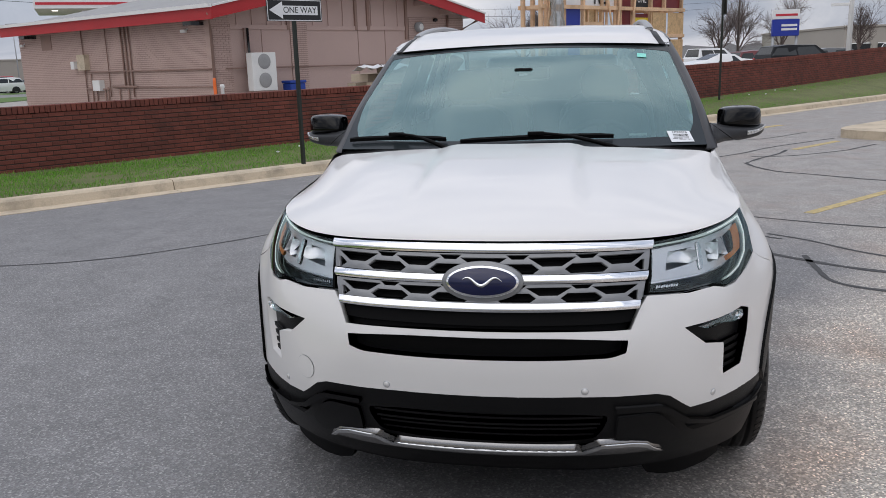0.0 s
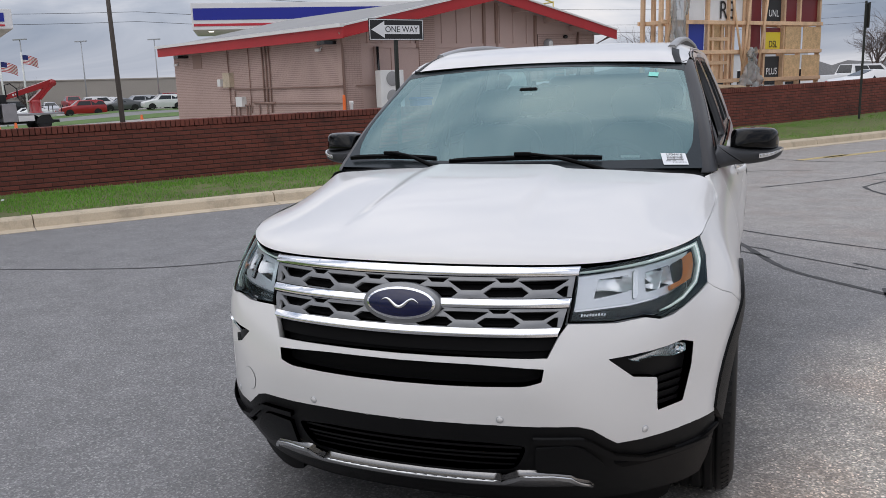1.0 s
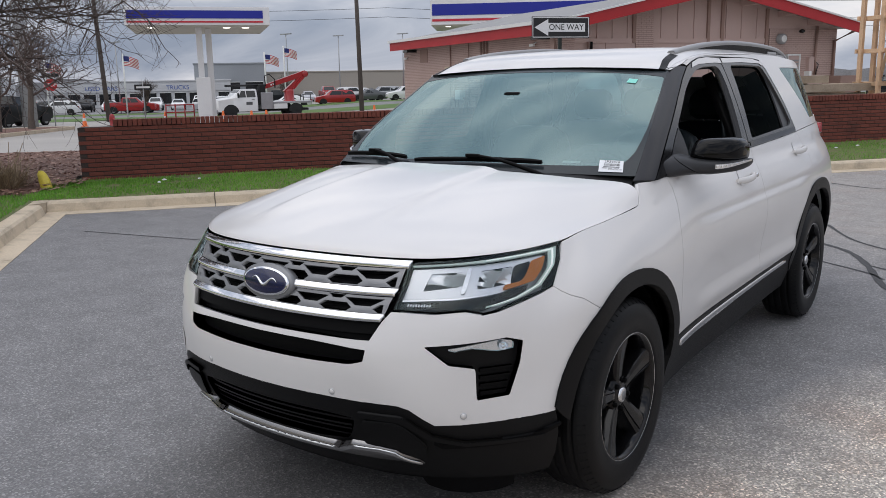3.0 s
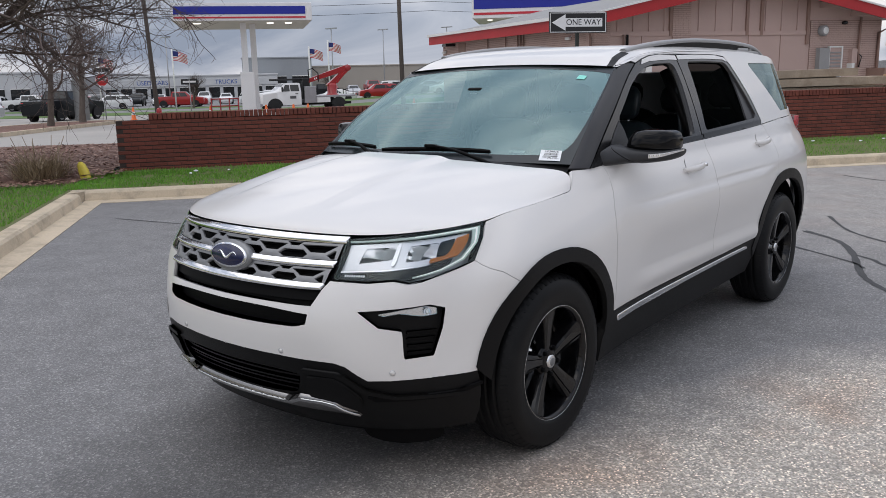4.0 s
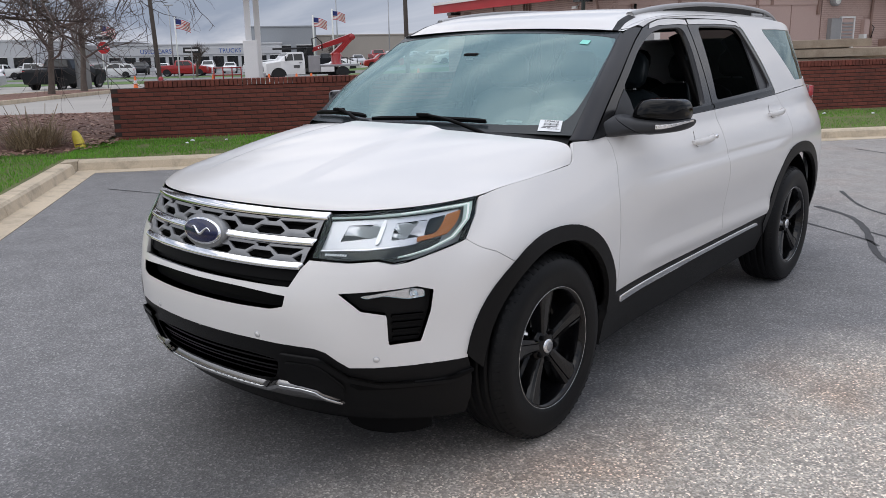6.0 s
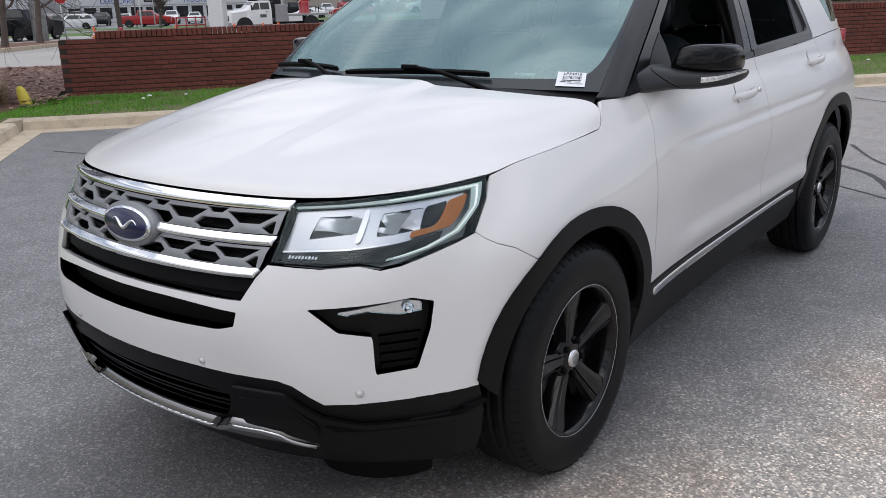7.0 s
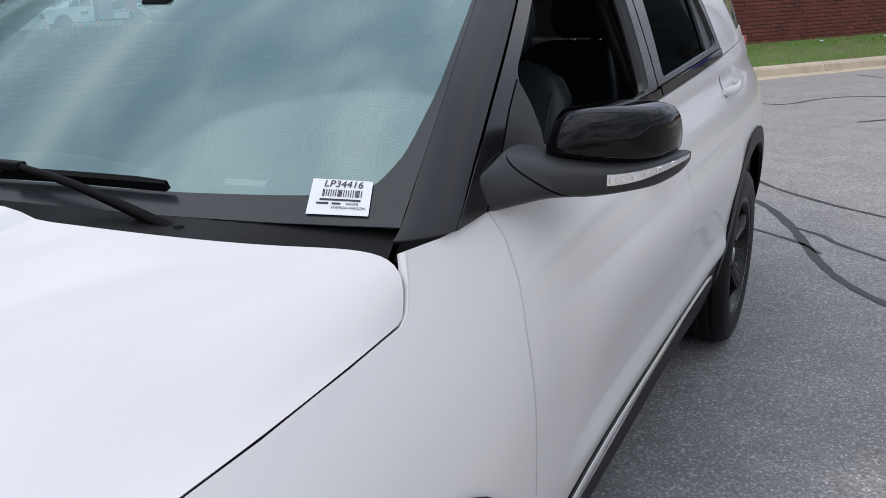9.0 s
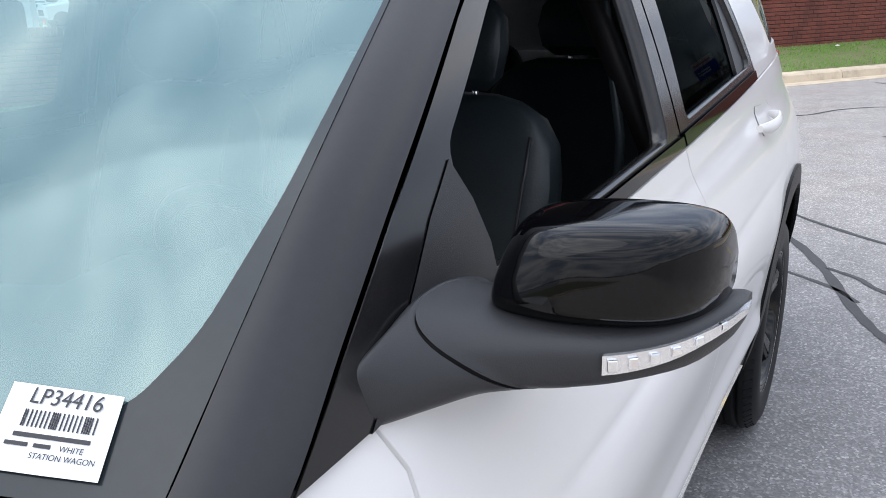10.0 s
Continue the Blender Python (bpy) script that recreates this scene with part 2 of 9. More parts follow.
# plan of the nose at each level, from the middle to the wheel arch
NOSE = (
    ((0, -.80), (.3, -.78), (.48, -.73), (.62, -.66), (.74, -.57), (.81, -.50), (.86, -.42), (.90, -.28)),
    ((0, -.93), (.3, -.905), (.46, -.86), (.62, -.79), (.755, -.675), (.84, -.57), (.895, -.465), (.935, -.28)),
    ((0, -.962), (.3, -.935), (.46, -.895), (.62, -.822), (.755, -.695), (.845, -.565), (.905, -.46), (.955, -.28)),
    ((0, -.962), (.3, -.937), (.45, -.90), (.62, -.812), (.75, -.705), (.84, -.57), (.905, -.455), (.962, -.28)),
    ((0, -.91), (.3, -.882), (.49, -.826), (.64, -.748), (.765, -.645), (.842, -.51), (.893, -.42), (.953, -.28)),
    ((0, -.845), (.3, -.81), (.51, -.73), (.66, -.615), (.77, -.475), (.833, -.36), (.853, -.29), (.872, -.20)),
    ((0, -.72), (.3, -.69), (.48, -.62), (.62, -.50), (.70, -.38), (.735, -.28), (.75, -.21), (.765, -.12)),
)
FLANK_Y = (0.0, 0.3, 0.6, 1.0, 1.5, 2.0, 2.45, 2.866, 3.3, 3.63, 3.82)
FLANK = (
    (.90, .90, .875, .86, .86, .86, .87, .885, .848, .765, .61),
    (.945, .945, .92, .905, .905, .908, .925, .945, .908, .82, .67),
    (.965, .966, .948, .936, .938, .945, .958, .97, .94, .855, .71),
    (.968, .966, .953, .946, .95, .957, .968, .976, .95, .87, .72),
    (.955, .955, .952, .952, .957, .963, .97, .974, .948, .87, .72),
    (.892, .906, .922, .938, .945, .951, .955, .955, .926, .845, .70),
    (.775, .825, .858, .874, .881, .887, .891, .890, .860, .775, .62),
)
TAIL = ((.62, 3.93), (.4, 3.98), (0, 4.0))
BODY = []
for nose, flank in zip(NOSE, FLANK):
    BODY.append([Vector((x, y)) for x, y in nose] + [Vector((x, y)) for x, y in zip(flank, FLANK_Y)] + [Vector((x * flank[-1] / .72, y)) for x, y in TAIL])
ULAST = len(BODY[0]) - 1


def natural(knots):
    """The matrix that takes values at the knots to the second derivatives of the smooth curve through them."""
    n = len(knots)
    a, b = np.eye(n), np.zeros((n, n))
    for i in range(1, n - 1):
        h0, h1 = knots[i] - knots[i - 1], knots[i + 1] - knots[i]
        a[i, i - 1:i + 2] = h0 / 6, (h0 + h1) / 3, h1 / 6
        b[i, i - 1:i + 2] = 1 / h0, -1 / h0 - 1 / h1, 1 / h1
    return np.linalg.solve(a, b)


# values and second derivatives of every level, with three mirrored points before the nose's middle
KNOTS = np.array([[[-p.x, p.y] for p in r[3:0:-1]] + [[p.x, p.y] for p in r] for r in BODY])
BEND = np.einsum("ij,ljc->lic", natural(list(range(KNOTS.shape[1]))), KNOTS)
BEND_Z = natural(LEVELS)


def body(u, z):
    """A point of the body's skin: u runs from the nose's middle round the flank to the tail, negative on the other side."""
    a = min(abs(u), ULAST) + 3
    i = min(int(a), KNOTS.shape[1] - 2)
    f = a - i
    g = 1 - f
    v = g * KNOTS[:, i] + f * KNOTS[:, i + 1] + (g ** 3 - g) / 6 * BEND[:, i] + (f ** 3 - f) / 6 * BEND[:, i + 1]
    w = BEND_Z @ v
    q = max(LEVELS[0], min(z, LEVELS[-1]))
    k = 0
    while k < len(LEVELS) - 2 and q > LEVELS[k + 1]:
        k += 1
    h = LEVELS[k + 1] - LEVELS[k]
    f = (q - LEVELS[k]) / h
    g = 1 - f
    p = g * v[k] + f * v[k + 1] + h * h / 6 * ((g ** 3 - g) * w[k] + (f ** 3 - f) * w[k + 1])
    return Vector((math.copysign(p[0], u) if abs(u) > 1e-9 else 0.0, p[1], z))


def solve_u(fn, lo, hi):
    for _ in range(26):
        mid = (lo + hi) / 2
        if fn(mid) < 0:
            lo = mid
        else:
            hi = mid
    return (lo + hi) / 2


def ux(x, z):
    return math.copysign(solve_u(lambda u: body(u, z).x - abs(x), 0.0, 7.5), x)


def uy(y, z, side=1):
    return side * solve_u(lambda u: body(u, z).y - y, 2.0, ULAST - 2.0)


def surf_normal(fn, a, b, h=0.01):
    n = (fn(a + h, b) - fn(a - h, b)).cross(fn(a, b + h) - fn(a, b - h))
    return n.normalized() if n.length > 1e-12 else Vector((0, 0, 1))


def densify(poly, step):
    out = []
    for p, q in zip(poly, poly[1:] + poly[:1]):
        p, q = Vector(p), Vector(q)
        n = max(1, int((q - p).length / step))
        out += [p.lerp(q, i / n) for i in range(n)]
    return out


def rounded(poly, r, seg=4):
    """A polygon of flat points with its corners rounded off by about r."""
    out = []
    n = len(poly)
    for i in range(n):
        p, a, b = Vector(poly[i]), Vector(poly[i - 1]), Vector(poly[(i + 1) % n])
        k = min(r, 0.45 * (a - p).length, 0.45 * (b - p).length)
        s, e = p + (a - p).normalized() * k, p + (b - p).normalized() * k
        for j in range(seg + 1):
            t = j / seg
            out.append((1 - t) ** 2 * s + 2 * t * (1 - t) * p + t * t * e)
    return out


def panel(name, fn, outline, material, parent=None, label="", holes=(), step=0.04, depth=0.02, lift=0.0, flip=1, scale=(1.0, 1.0), hole_depth=None, edge=0.003):
    """A curved sheet: the outline (with holes) in the two numbers that fn takes, lifted off the surface, with rolled edges turned
    in by depth."""
    sx, sy = scale
    loops = [densify([Vector((p[0] * sx, p[1] * sy)) for p in lo], step) for lo in (outline, *holes)]
    pts, edges, faces = [], [], []
    for lo in loops:
        k = len(pts)
        pts += lo
        edges += [(i, i + 1 if i + 1 < len(pts) else k) for i in range(k, len(pts))]
    xs, ys = [p.x for p in loops[0]], [p.y for p in loops[0]]

    def inside(q, lo):
        c = False
        for p, r in zip(lo, lo[1:] + lo[:1]):
            if (p.y > q.y) != (r.y > q.y) and q.x < (r.x - p.x) * (q.y - p.y) / (r.y - p.y) + p.x:
                c = not c
        return c

    rim = [p for lo in loops for p in lo]
    ra = np.array([(p.x, p.y) for p in rim])
    gx, gy = int((max(xs) - min(xs)) / step) + 1, int((max(ys) - min(ys)) / step) + 1
    for i in range(1, gx + 1):
        for j in range(1, gy + 1):
            q = Vector((min(xs) + (i - 0.5) * (max(xs) - min(xs)) / gx, min(ys) + (j - 0.5) * (max(ys) - min(ys)) / gy))
            if inside(q, loops[0]) and not any(inside(q, h) for h in loops[1:]) and np.min(np.hypot(ra[:, 0] - q.x, ra[:, 1] - q.y)) > 0.45 * step:
                pts.append(q)
    vo, eo, fo, ov, oe, of = delaunay_2d_cdt(pts, edges, [], 0, 1e-5)
    verts, norms = [], []
    for v in vo:
        a, b = v.x / sx, v.y / sy
        n = surf_normal(fn, a, b) * flip
        norms.append(n)
        verts.append(fn(a, b) + n * lift)
    tris = []
    for f in fo:
        f = list(f)
        q = (vo[f[0]] + vo[f[1]] + vo[f[2]]) / 3
        if not inside(q, loops[0]) or any(inside(q, h) for h in loops[1:]):
            continue
        a, b, c = (verts[i] for i in f[:3])
        if (b - a).cross(c - a).dot(norms[f[0]]) < 0:
            f.reverse()
        tris.append(tuple(f))
    out = list(norms)
    # rolled edges
    for li, lo in enumerate(loops):
        d = depth if li == 0 or hole_depth is None else hole_depth
        ring = []
        for p in lo:
            a, b = p.x / sx, p.y / sy
            n = surf_normal(fn, a, b) * flip
            ring.append((fn(a, b) + n * lift, n))
        m = len(ring)
        k = len(verts)
        area = sum(p.x * q.y - q.x * p.y for p, q in zip(lo, lo[1:] + lo[:1]))
        for i, (p, n) in enumerate(ring):
            t = (ring[(i + 1) % m][0] - ring[i - 1][0]).normalized()
            o = t.cross(n)
            pa, pb = lo[i].x / sx, lo[i].y / sy
            # o must point away from the sheet's middle
            away = o
            mid = sum((q[0] for q in ring), Vector()) / m
            if (li == 0) == (away.dot(p - mid) < 0):
                away = -away
            sgn = 1
            verts += [p, p - n * edge + o * 0.0, p - n * d]
            out += [n, (n + away * 0.8).normalized(), away]
        for i in range(m):
            j = (i + 1) % m
            for q in (0, 1):
                tris.append((k + 3 * i + q, k + 3 * j + q, k + 3 * j + q + 1, k + 3 * i + q + 1))
    ob = raw(name, verts, tris, material, parent, label, True)
    ob.data.normals_split_custom_set_from_vertices([tuple(n) for n in out])
    return ob


def both(name, fn, outline, material, parent, label="", **k):
    """The same sheet on both flanks; outlines are given for the side with positive u."""
    made = []
    for s in (1, -1):
        lo = [(s * a, b) for a, b in outline]
        hs = [[(s * a, b) for a, b in h] for h in k.get("holes", ())]
        kk = {**k, "holes": hs}
        made.append(panel(name, fn, lo, material, parent, label, **kk))
    return made


def line_u(pts):
    """Points (x or None, y or None, z) to (u, z) on the body's skin."""
    return [(ux(p[0], p[2]) if p[0] is not None else uy(p[1], p[2]), p[2]) for p in pts]


car = tagged(new("suv_car"), "white mid-size SUV parked on asphalt, black pillars, mirrors and wheels", "car")
U = 0.13  # width of one step of u in metres, for even meshes
SK = dict(scale=(U, 1.0))


def arch(y0, ry, rz, a0, a1, n=14, zc=0.37, power=2.25):
    """Points (y, z) along a wheel arch with squared shoulders, angles from the front level, over the top."""
    out = []
    for i in range(n + 1):
        w = radians(a0 + (a1 - a0) * i / n)
        c, q = math.cos(w), math.sin(w)
        out.append((y0 - ry * math.copysign(abs(c) ** (2 / power), c), zc + rz * math.copysign(abs(q) ** (2 / power), q)))
    return out


def on_flank(pts):
    return [(uy(y, z), z) for y, z in pts]


# bumper cover
GRILLE_R = [(.515, .990), (.492, .89), (.467, .805), (.443, .742)]
SLOT = [(.436, .712), (.43, .675), (.385, .662), (.2, .657), (-.2, .657), (-.385, .662), (-.43, .675), (-.436, .712), (-.2, .724), (.2, .724)]
FOG = [(.605, .728), (.72, .738), (.80, .746), (.832, .728), (.828, .66), (.806, .55), (.738, .545), (.738, .652), (.674, .668)]
right = line_u([(.443, None, .742), (.47, None, .80), (.492, None, .832), (.62, None, .826), (.70, None, .834), (.745, None, .822), (.777, None, .828), (.82, None, .85)])
right += line_u([(None, -.44, .882), (None, -.36, .8315), (None, -.288, .785)])
right += on_flank(arch(0.0, .49, .485, 53, 12, 6))
right += line_u([(None, -.479, .467), (.80, None, .465), (.70, None, .463), (.632, None, .464), (.60, None, .49), (.567, None, .518), (.53, None, .530), (.3, None, .537)])
outline = right + [(-u, z) for u, z in reversed(right)]
slot_uv = rounded([(ux(x, z), z) for x, z in SLOT], 0.25)
fog_uv = rounded([(ux(x, z), z) for x, z in FOG], 0.03)
panel("bumper_cover", body, outline, PAINT, car, "white painted bumper cover", holes=[slot_uv, fog_uv, [(-a, b) for a, b in fog_uv]], depth=0.03, hole_depth=0.05, **SK)
panel("slot_backing", lambda u, z: body(u, z), [(a * 1.02, .69 + (b - .69) * 1.3) for a, b in slot_uv], BLACK, car, "black intake behind the bumper slot", lift=-0.045, **SK)


def rim_of(uv, grow, about):
    return [(about[0] + (a - about[0]) * grow, about[1] + (b - about[1]) * grow) for a, b in uv]


# fog lamp recesses
for s in (1, -1):
    pocket = panel("fog_lamp_bezel", body, [(s * a, b) for a, b in rim_of(fog_uv, 1.04, (ux(.74, .66), .66))], TRIM, car, "black fog lamp bezel", lift=-0.03, **SK)
    lamp = [(ux(x, z), z) for x, z in ((.668, .716), (.74, .729), (.795, .737), (.816, .728), (.817, .706), (.785, .702), (.765, .708), (.74, .716), (.69, .709))]
    lamp = rounded(lamp, 0.05)
    fl = panel("fog_lamp", body, [(s * a, b) for a, b in lamp], REFLECT, pocket, "clear fog lamp", lift=-0.018, step=0.02, **SK)
    bulb = body(ux(s * .795, .72), .72)
    lathe("bulb", [(0, .0), (.006, -.002), (.012, .004), (.015, .012)], CHROME, fl, "", 16, Matrix.Translation(bulb + Vector((-s * .008, .014, 0))) @ Matrix.Rotation(radians(-60 if s > 0 else -120), 4, "Z"))
    panel("lens", body, [(s * a, b) for a, b in lamp], CLEAR, fl, lift=-0.008, step=0.02, **SK)
    for k in range(4):
        z0 = .555 + k * .026
        slat = [(ux(.75, z0), z0), (ux(.802 + k * .004, z0), z0), (ux(.805 + k * .004, z0 + .012), z0 + .012), (ux(.75, z0 + .012), z0 + .012)]
        panel("vent_slat", body, [(s * a, b) for a, b in slat], BLACK, pocket, lift=-0.018, step=0.02, depth=0.012, **SK)

# parking sensors and towing cover
for x, z in ((.308, .556), (.707, .495)):
    for s in (1, -1):
        c = body(ux(s * x, z), z)
        n = surf_normal(body, ux(s * x, z), z)
        n = n if n.y < 0 else -n
        m = Matrix.Translation(c) @ n.to_track_quat("X", "Z").to_matrix().to_4x4()
        lathe("parking_sensor", [(0.0, .0015), (.0088, .0012), (.0092, -.001)], PAINT, car, "round white parking sensor", 20, m)
        lathe("sensor_ring", [(.0090, .0008), (.0112, .0012), (.0122, -.002)], LAMPGREY, car, "", 20, m)
tow = [(ux(-.61 + .036 * math.cos(w), .565 + .04 * math.sin(w)), .565 + .04 * math.sin(w)) for w in np.linspace(0, 2 * np.pi, 29)[:-1]]
panel("towing_cover_gap", body, [(-.0 + a, b) for a, b in tow], LAMPGREY, car, "", lift=0.0006, depth=0.001, step=0.02, edge=0.0004, **SK)
panel("towing_cover", body, rim_of(tow, .965, (ux(-.61, .565), .565)), PAINT, car, "round white towing eye cover", lift=0.0014, depth=0.001, step=0.02, edge=0.0004, **SK)

# lower valance in black with the lower grille and the silver bar
low = [(0.0, .540)] + line_u([(.3, None, .538), (.53, None, .531), (.567, None, .519), (.60, None, .491), (.632, None, .465), (.70, None, .464), (.80, None, .466), (None, -.479, .468)])
low += on_flank([(-.470, .44), (-.455, .38), (-.445, .30), (-.445, .236)])
low += line_u([(.76, None, .228), (.70, None, .225), (.5, None, .222), (.25, None, .221)]) + [(0.0, .22)]
outline = low + [(-u, z) for u, z in reversed(low[1:-1])]
mouth = [(ux(x, z), z) for x, z in ((.385, .468), (.345, .385), (.2, .372), (-.2, .372), (-.345, .385), (-.385, .468), (-.2, .482), (.2, .482))]
valance = panel("lower_valance", body, outline, TRIM, car, "black plastic lower bumper", holes=[rounded(mouth, 0.12)], depth=0.03, hole_depth=0.05, **SK)
panel("mesh_backing", body, [(a * 1.03, .43 + (b - .43) * 1.2) for a, b in mouth], BLACK, valance, lift=-0.045, **SK)
for k in range(5):
    z0 = .386 + k * .021
    w = .34 + .009 * k
    bar = [(ux(w, z0), z0), (ux(w, z0 + .008), z0 + .008), (ux(-w, z0 + .008), z0 + .008), (ux(-w, z0), z0)]
    panel("grille_bar", body, bar, TRIM, valance, lift=-0.012 - 0.004 * (k % 2), depth=0.02, step=0.03, **SK)
for s in (1, -1):
    pod = [(ux(x, z), z) for x, z in ((.405, .465), (.51, .47), (.545, .455), (.60, .385), (.57, .33), (.47, .37), (.40, .385))]
    panel("valance_pod", body, [(s * a, b) for a, b in rounded(pod, .1)], TRIM, valance, lift=0.014, depth=0.02, edge=0.01, **SK)
    fin = [(ux(.62, .40), .40), (uy(-.56, .405), .405), (uy(-.46, .425), .425), (uy(-.46, .415), .415), (uy(-.56, .385), .385), (ux(.64, .382), .382)]
    panel("valance_fin", body, [(s * a, b) for a, b in fin], BLACK, valance, lift=0.012, depth=0.02, **SK)
bar = [(.30, .353), (.355, .374), (.45, .372), (.50, .362), (.555, .308), (.45, .318), (.36, .326), (.30, .325)]
bar = [(0.0, .352)] + [(ux(x, z), z) for x, z in bar] + [(0.0, .322)]
bar = bar + [(-a, b) for a, b in reversed(bar[1:-1])]
def skid_fn(u, z):
    p = body(u, z)
    q = max(-1.0, min(1.0, (z - .335) / .032))
    p.y -= .012 * (1 - q * q) + .014 * q
    return p


panel("skid_bar", skid_fn, bar, SKID, valance, "satin silver skid bar", lift=0.012, depth=0.04, edge=0.004, step=0.012, **SK)
for s in (1, -1):
    ridge = [(ux(x, z), z) for x, z in ((.40, .500), (.53, .497), (.565, .482), (.625, .432), (.70, .405))] + [(uy(-.52, .40), .40), (uy(-.52, .388), .388)] + [(ux(x, z), z) for x, z in ((.70, .392), (.615, .418), (.555, .466), (.525, .480), (.40, .484))]
    panel("valance_ridge", body, [(s * a, b) for a, b in ridge], TRIM, valance, lift=0.016, depth=0.02, edge=0.006, step=0.02, **SK)
# the highlight along the bar's top edge, laid on as a brighter silver strip
edge_ = [(.30, .353), (.355, .374), (.45, .372), (.50, .362), (.553, .311), (.543, .311), (.495, .352), (.45, .362), (.358, .364), (.304, .343)]
edge_ = [(0.0, .352)] + [(ux(x, z), z) for x, z in edge_] + [(0.0, .342)]
edge_ = edge_ + [(-a, b) for a, b in reversed(edge_[1:-1])]
panel("skid_edge", skid_fn, edge_, SILVER, valance, "top-edge highlight of the skid bar as a bright strip", lift=0.0175, depth=0.008, edge=0.0015, step=0.012, **SK)


def dam_fn(u, z):
    p = body(u, max(z, .22))
    return p + Vector((0, .025 + (.22 - z) * .3, z - max(z, .22)))


lip = line_u([(.0001, None, .225), (.3, None, .225), (.50, None, .225), (.50, None, .203), (.3, None, .203), (.0001, None, .206)])
panel("air_dam", dam_fn, lip + [(-u, z) for u, z in reversed(lip)], BLACK, valance, depth=0.02, **SK)
for s in (1, -1):
    lip = line_u([(.49, None, .226), (.60, None, .226), (.70, None, .226), (.765, None, .228), (.757, None, .185), (.71, None, .162), (.63, None, .150), (.56, None, .156), (.505, None, .178)])
    panel("wheel_deflector", dam_fn, [(s * u, z) for u, z in rounded(lip, .1)], BLACK, valance, "black lip ahead of the wheel", lift=.006, depth=0.025, edge=0.006, step=.02, **SK)

# grille
gr = [(0.0, .998)] + [(ux(x, z), z) for x, z in GRILLE_R] + [(0.0, .752)]
gr = gr + [(-a, b) for a, b in reversed(gr[1:-1])]
grille = panel("grille", body, gr, BLACK, car, "grille with grey mesh and chrome bars", lift=-0.045, depth=0.01, **SK)


def band(top, bottom, n=10):
    """Outline of a bar across the nose; top and bottom: half-width, height at the end, height in the middle."""
    up = [(ux(top[0] * i / n, top[2] + (top[1] - top[2]) * (i / n) ** 2) if i else 0.0, top[2] + (top[1] - top[2]) * (i / n) ** 2) for i in range(n + 1)]
    dn = [(ux(bottom[0] * i / n, bottom[2] + (bottom[1] - bottom[2]) * (i / n) ** 2) if i else 0.0, bottom[2] + (bottom[1] - bottom[2]) * (i / n) ** 2) for i in range(n, -1, -1)]
    half = up + dn
    return half + [(-a, b) for a, b in reversed(half[1:-1])]


def chrome_bar(top, bottom, bulge=.013):
    """A bar with a rounded front."""
    def fn(u, z):
        p = body(u, z)
        f = (abs(p.x) / top[0]) ** 2
        zt, zb = top[2] + (top[1] - top[2]) * f, bottom[2] + (bottom[1] - bottom[2]) * f
        q = (z - (zt + zb) / 2) / ((zt - zb) / 2)
        p.y -= bulge * math.sqrt(max(0.0, 1 - q * q))
        return p
    panel("grille_bar", fn, band(top, bottom), CHROME, grille, "chrome bar", lift=0.002, depth=0.025, edge=0.003, step=0.0075, **SK)


chrome_bar((.512, .984, .992), (.508, .962, .968))
chrome_bar((.496, .900, .902), (.490, .878, .880))
chrome_bar((.472, .822, .822), (.466, .801, .799))
panel("lower_frame", body, band((.466, .800, .798), (.452, .765, .760)), BLACK, grille, lift=-0.02, depth=0.02, step=0.03, **SK)
for row, (z1, z0, w1, w0) in enumerate(((.960, .904, .500, .494), (.874, .824, .486, .474))):
    zm, k0 = (z1 + z0) / 2, 1.0 if row == 0 else .955
    sheet_uv = [(ux(x or 1e-6, z), z) for x, z in ((w0, z0), (w1, z1), (w1 * .6, z1 + .002), (w1 * .2, z1 + .004), (-w1 * .2, z1 + .004), (-w1 * .6, z1 + .002), (-w1, z1), (-w0, z0), (-w0 * .5, z0), (w0 * .5, z0))]
    holes = []
    dz = z1 - z0

    def cell(xc, pts):
        lim = w0 - .010
        q = [(max(-lim, min(lim, xc + x * k0)), z0 + f * dz) for x, f in pts]
        if max(x for x, z in q) - min(x for x, z in q) > .022:
            holes.append(densify([Vector((ux(x or 1e-6, z), z)) for x, z in q], .15))

    for k in range(-5, 6):
        xc = k * .1035 * k0
        if k % 2 == 0:
            cell(xc, [(-.073, .88), (-.066, .80), (-.029, .41), (.029, .41), (.066, .80), (.073, .88)])
        else:
            cell(xc, [(-.036, 1.02), (-.018, .78), (.018, .78), (.036, 1.02)])
            cell(xc, [(-.043, .56), (-.066, .28), (-.046, .03), (.046, .03), (.066, .28), (.043, .56)])

    def relief(u, z, z0=z0, dz=dz, k0=k0):
        """Swelling bars, with a mound under every upper cell."""
        p = body(u, z)
        f = (z - z0) / dz
        c = abs(((p.x / (.207 * k0)) + .5) % 1.0 - .5) * .207
        p.y -= .006 * math.exp(-((f - .22) / .16) ** 2) * math.exp(-(c / .05) ** 2) + .004 * math.exp(-((f - .64) / .14) ** 2) * math.exp(-((c - .1035) / .045) ** 2)
        return p

    panel("grille_mesh", relief, sheet_uv, GREYMESH, grille, "grey mesh of the grille", holes=holes, lift=0.001, depth=0.02, hole_depth=0.016, edge=0.004, step=0.014, **SK)
    for k in range(3):
        z = z0 + (z1 - z0) * (k + .6) / 3.2
        panel("inner_bar", body, [(ux(w0 * .97, z), z), (ux(w0 * .97, z + .005), z + .005), (ux(-w0 * .97, z + .005), z + .005), (ux(-w0 * .97, z), z)], BLACK, grille, "", lift=-0.030, depth=0.008, step=0.05, **SK)

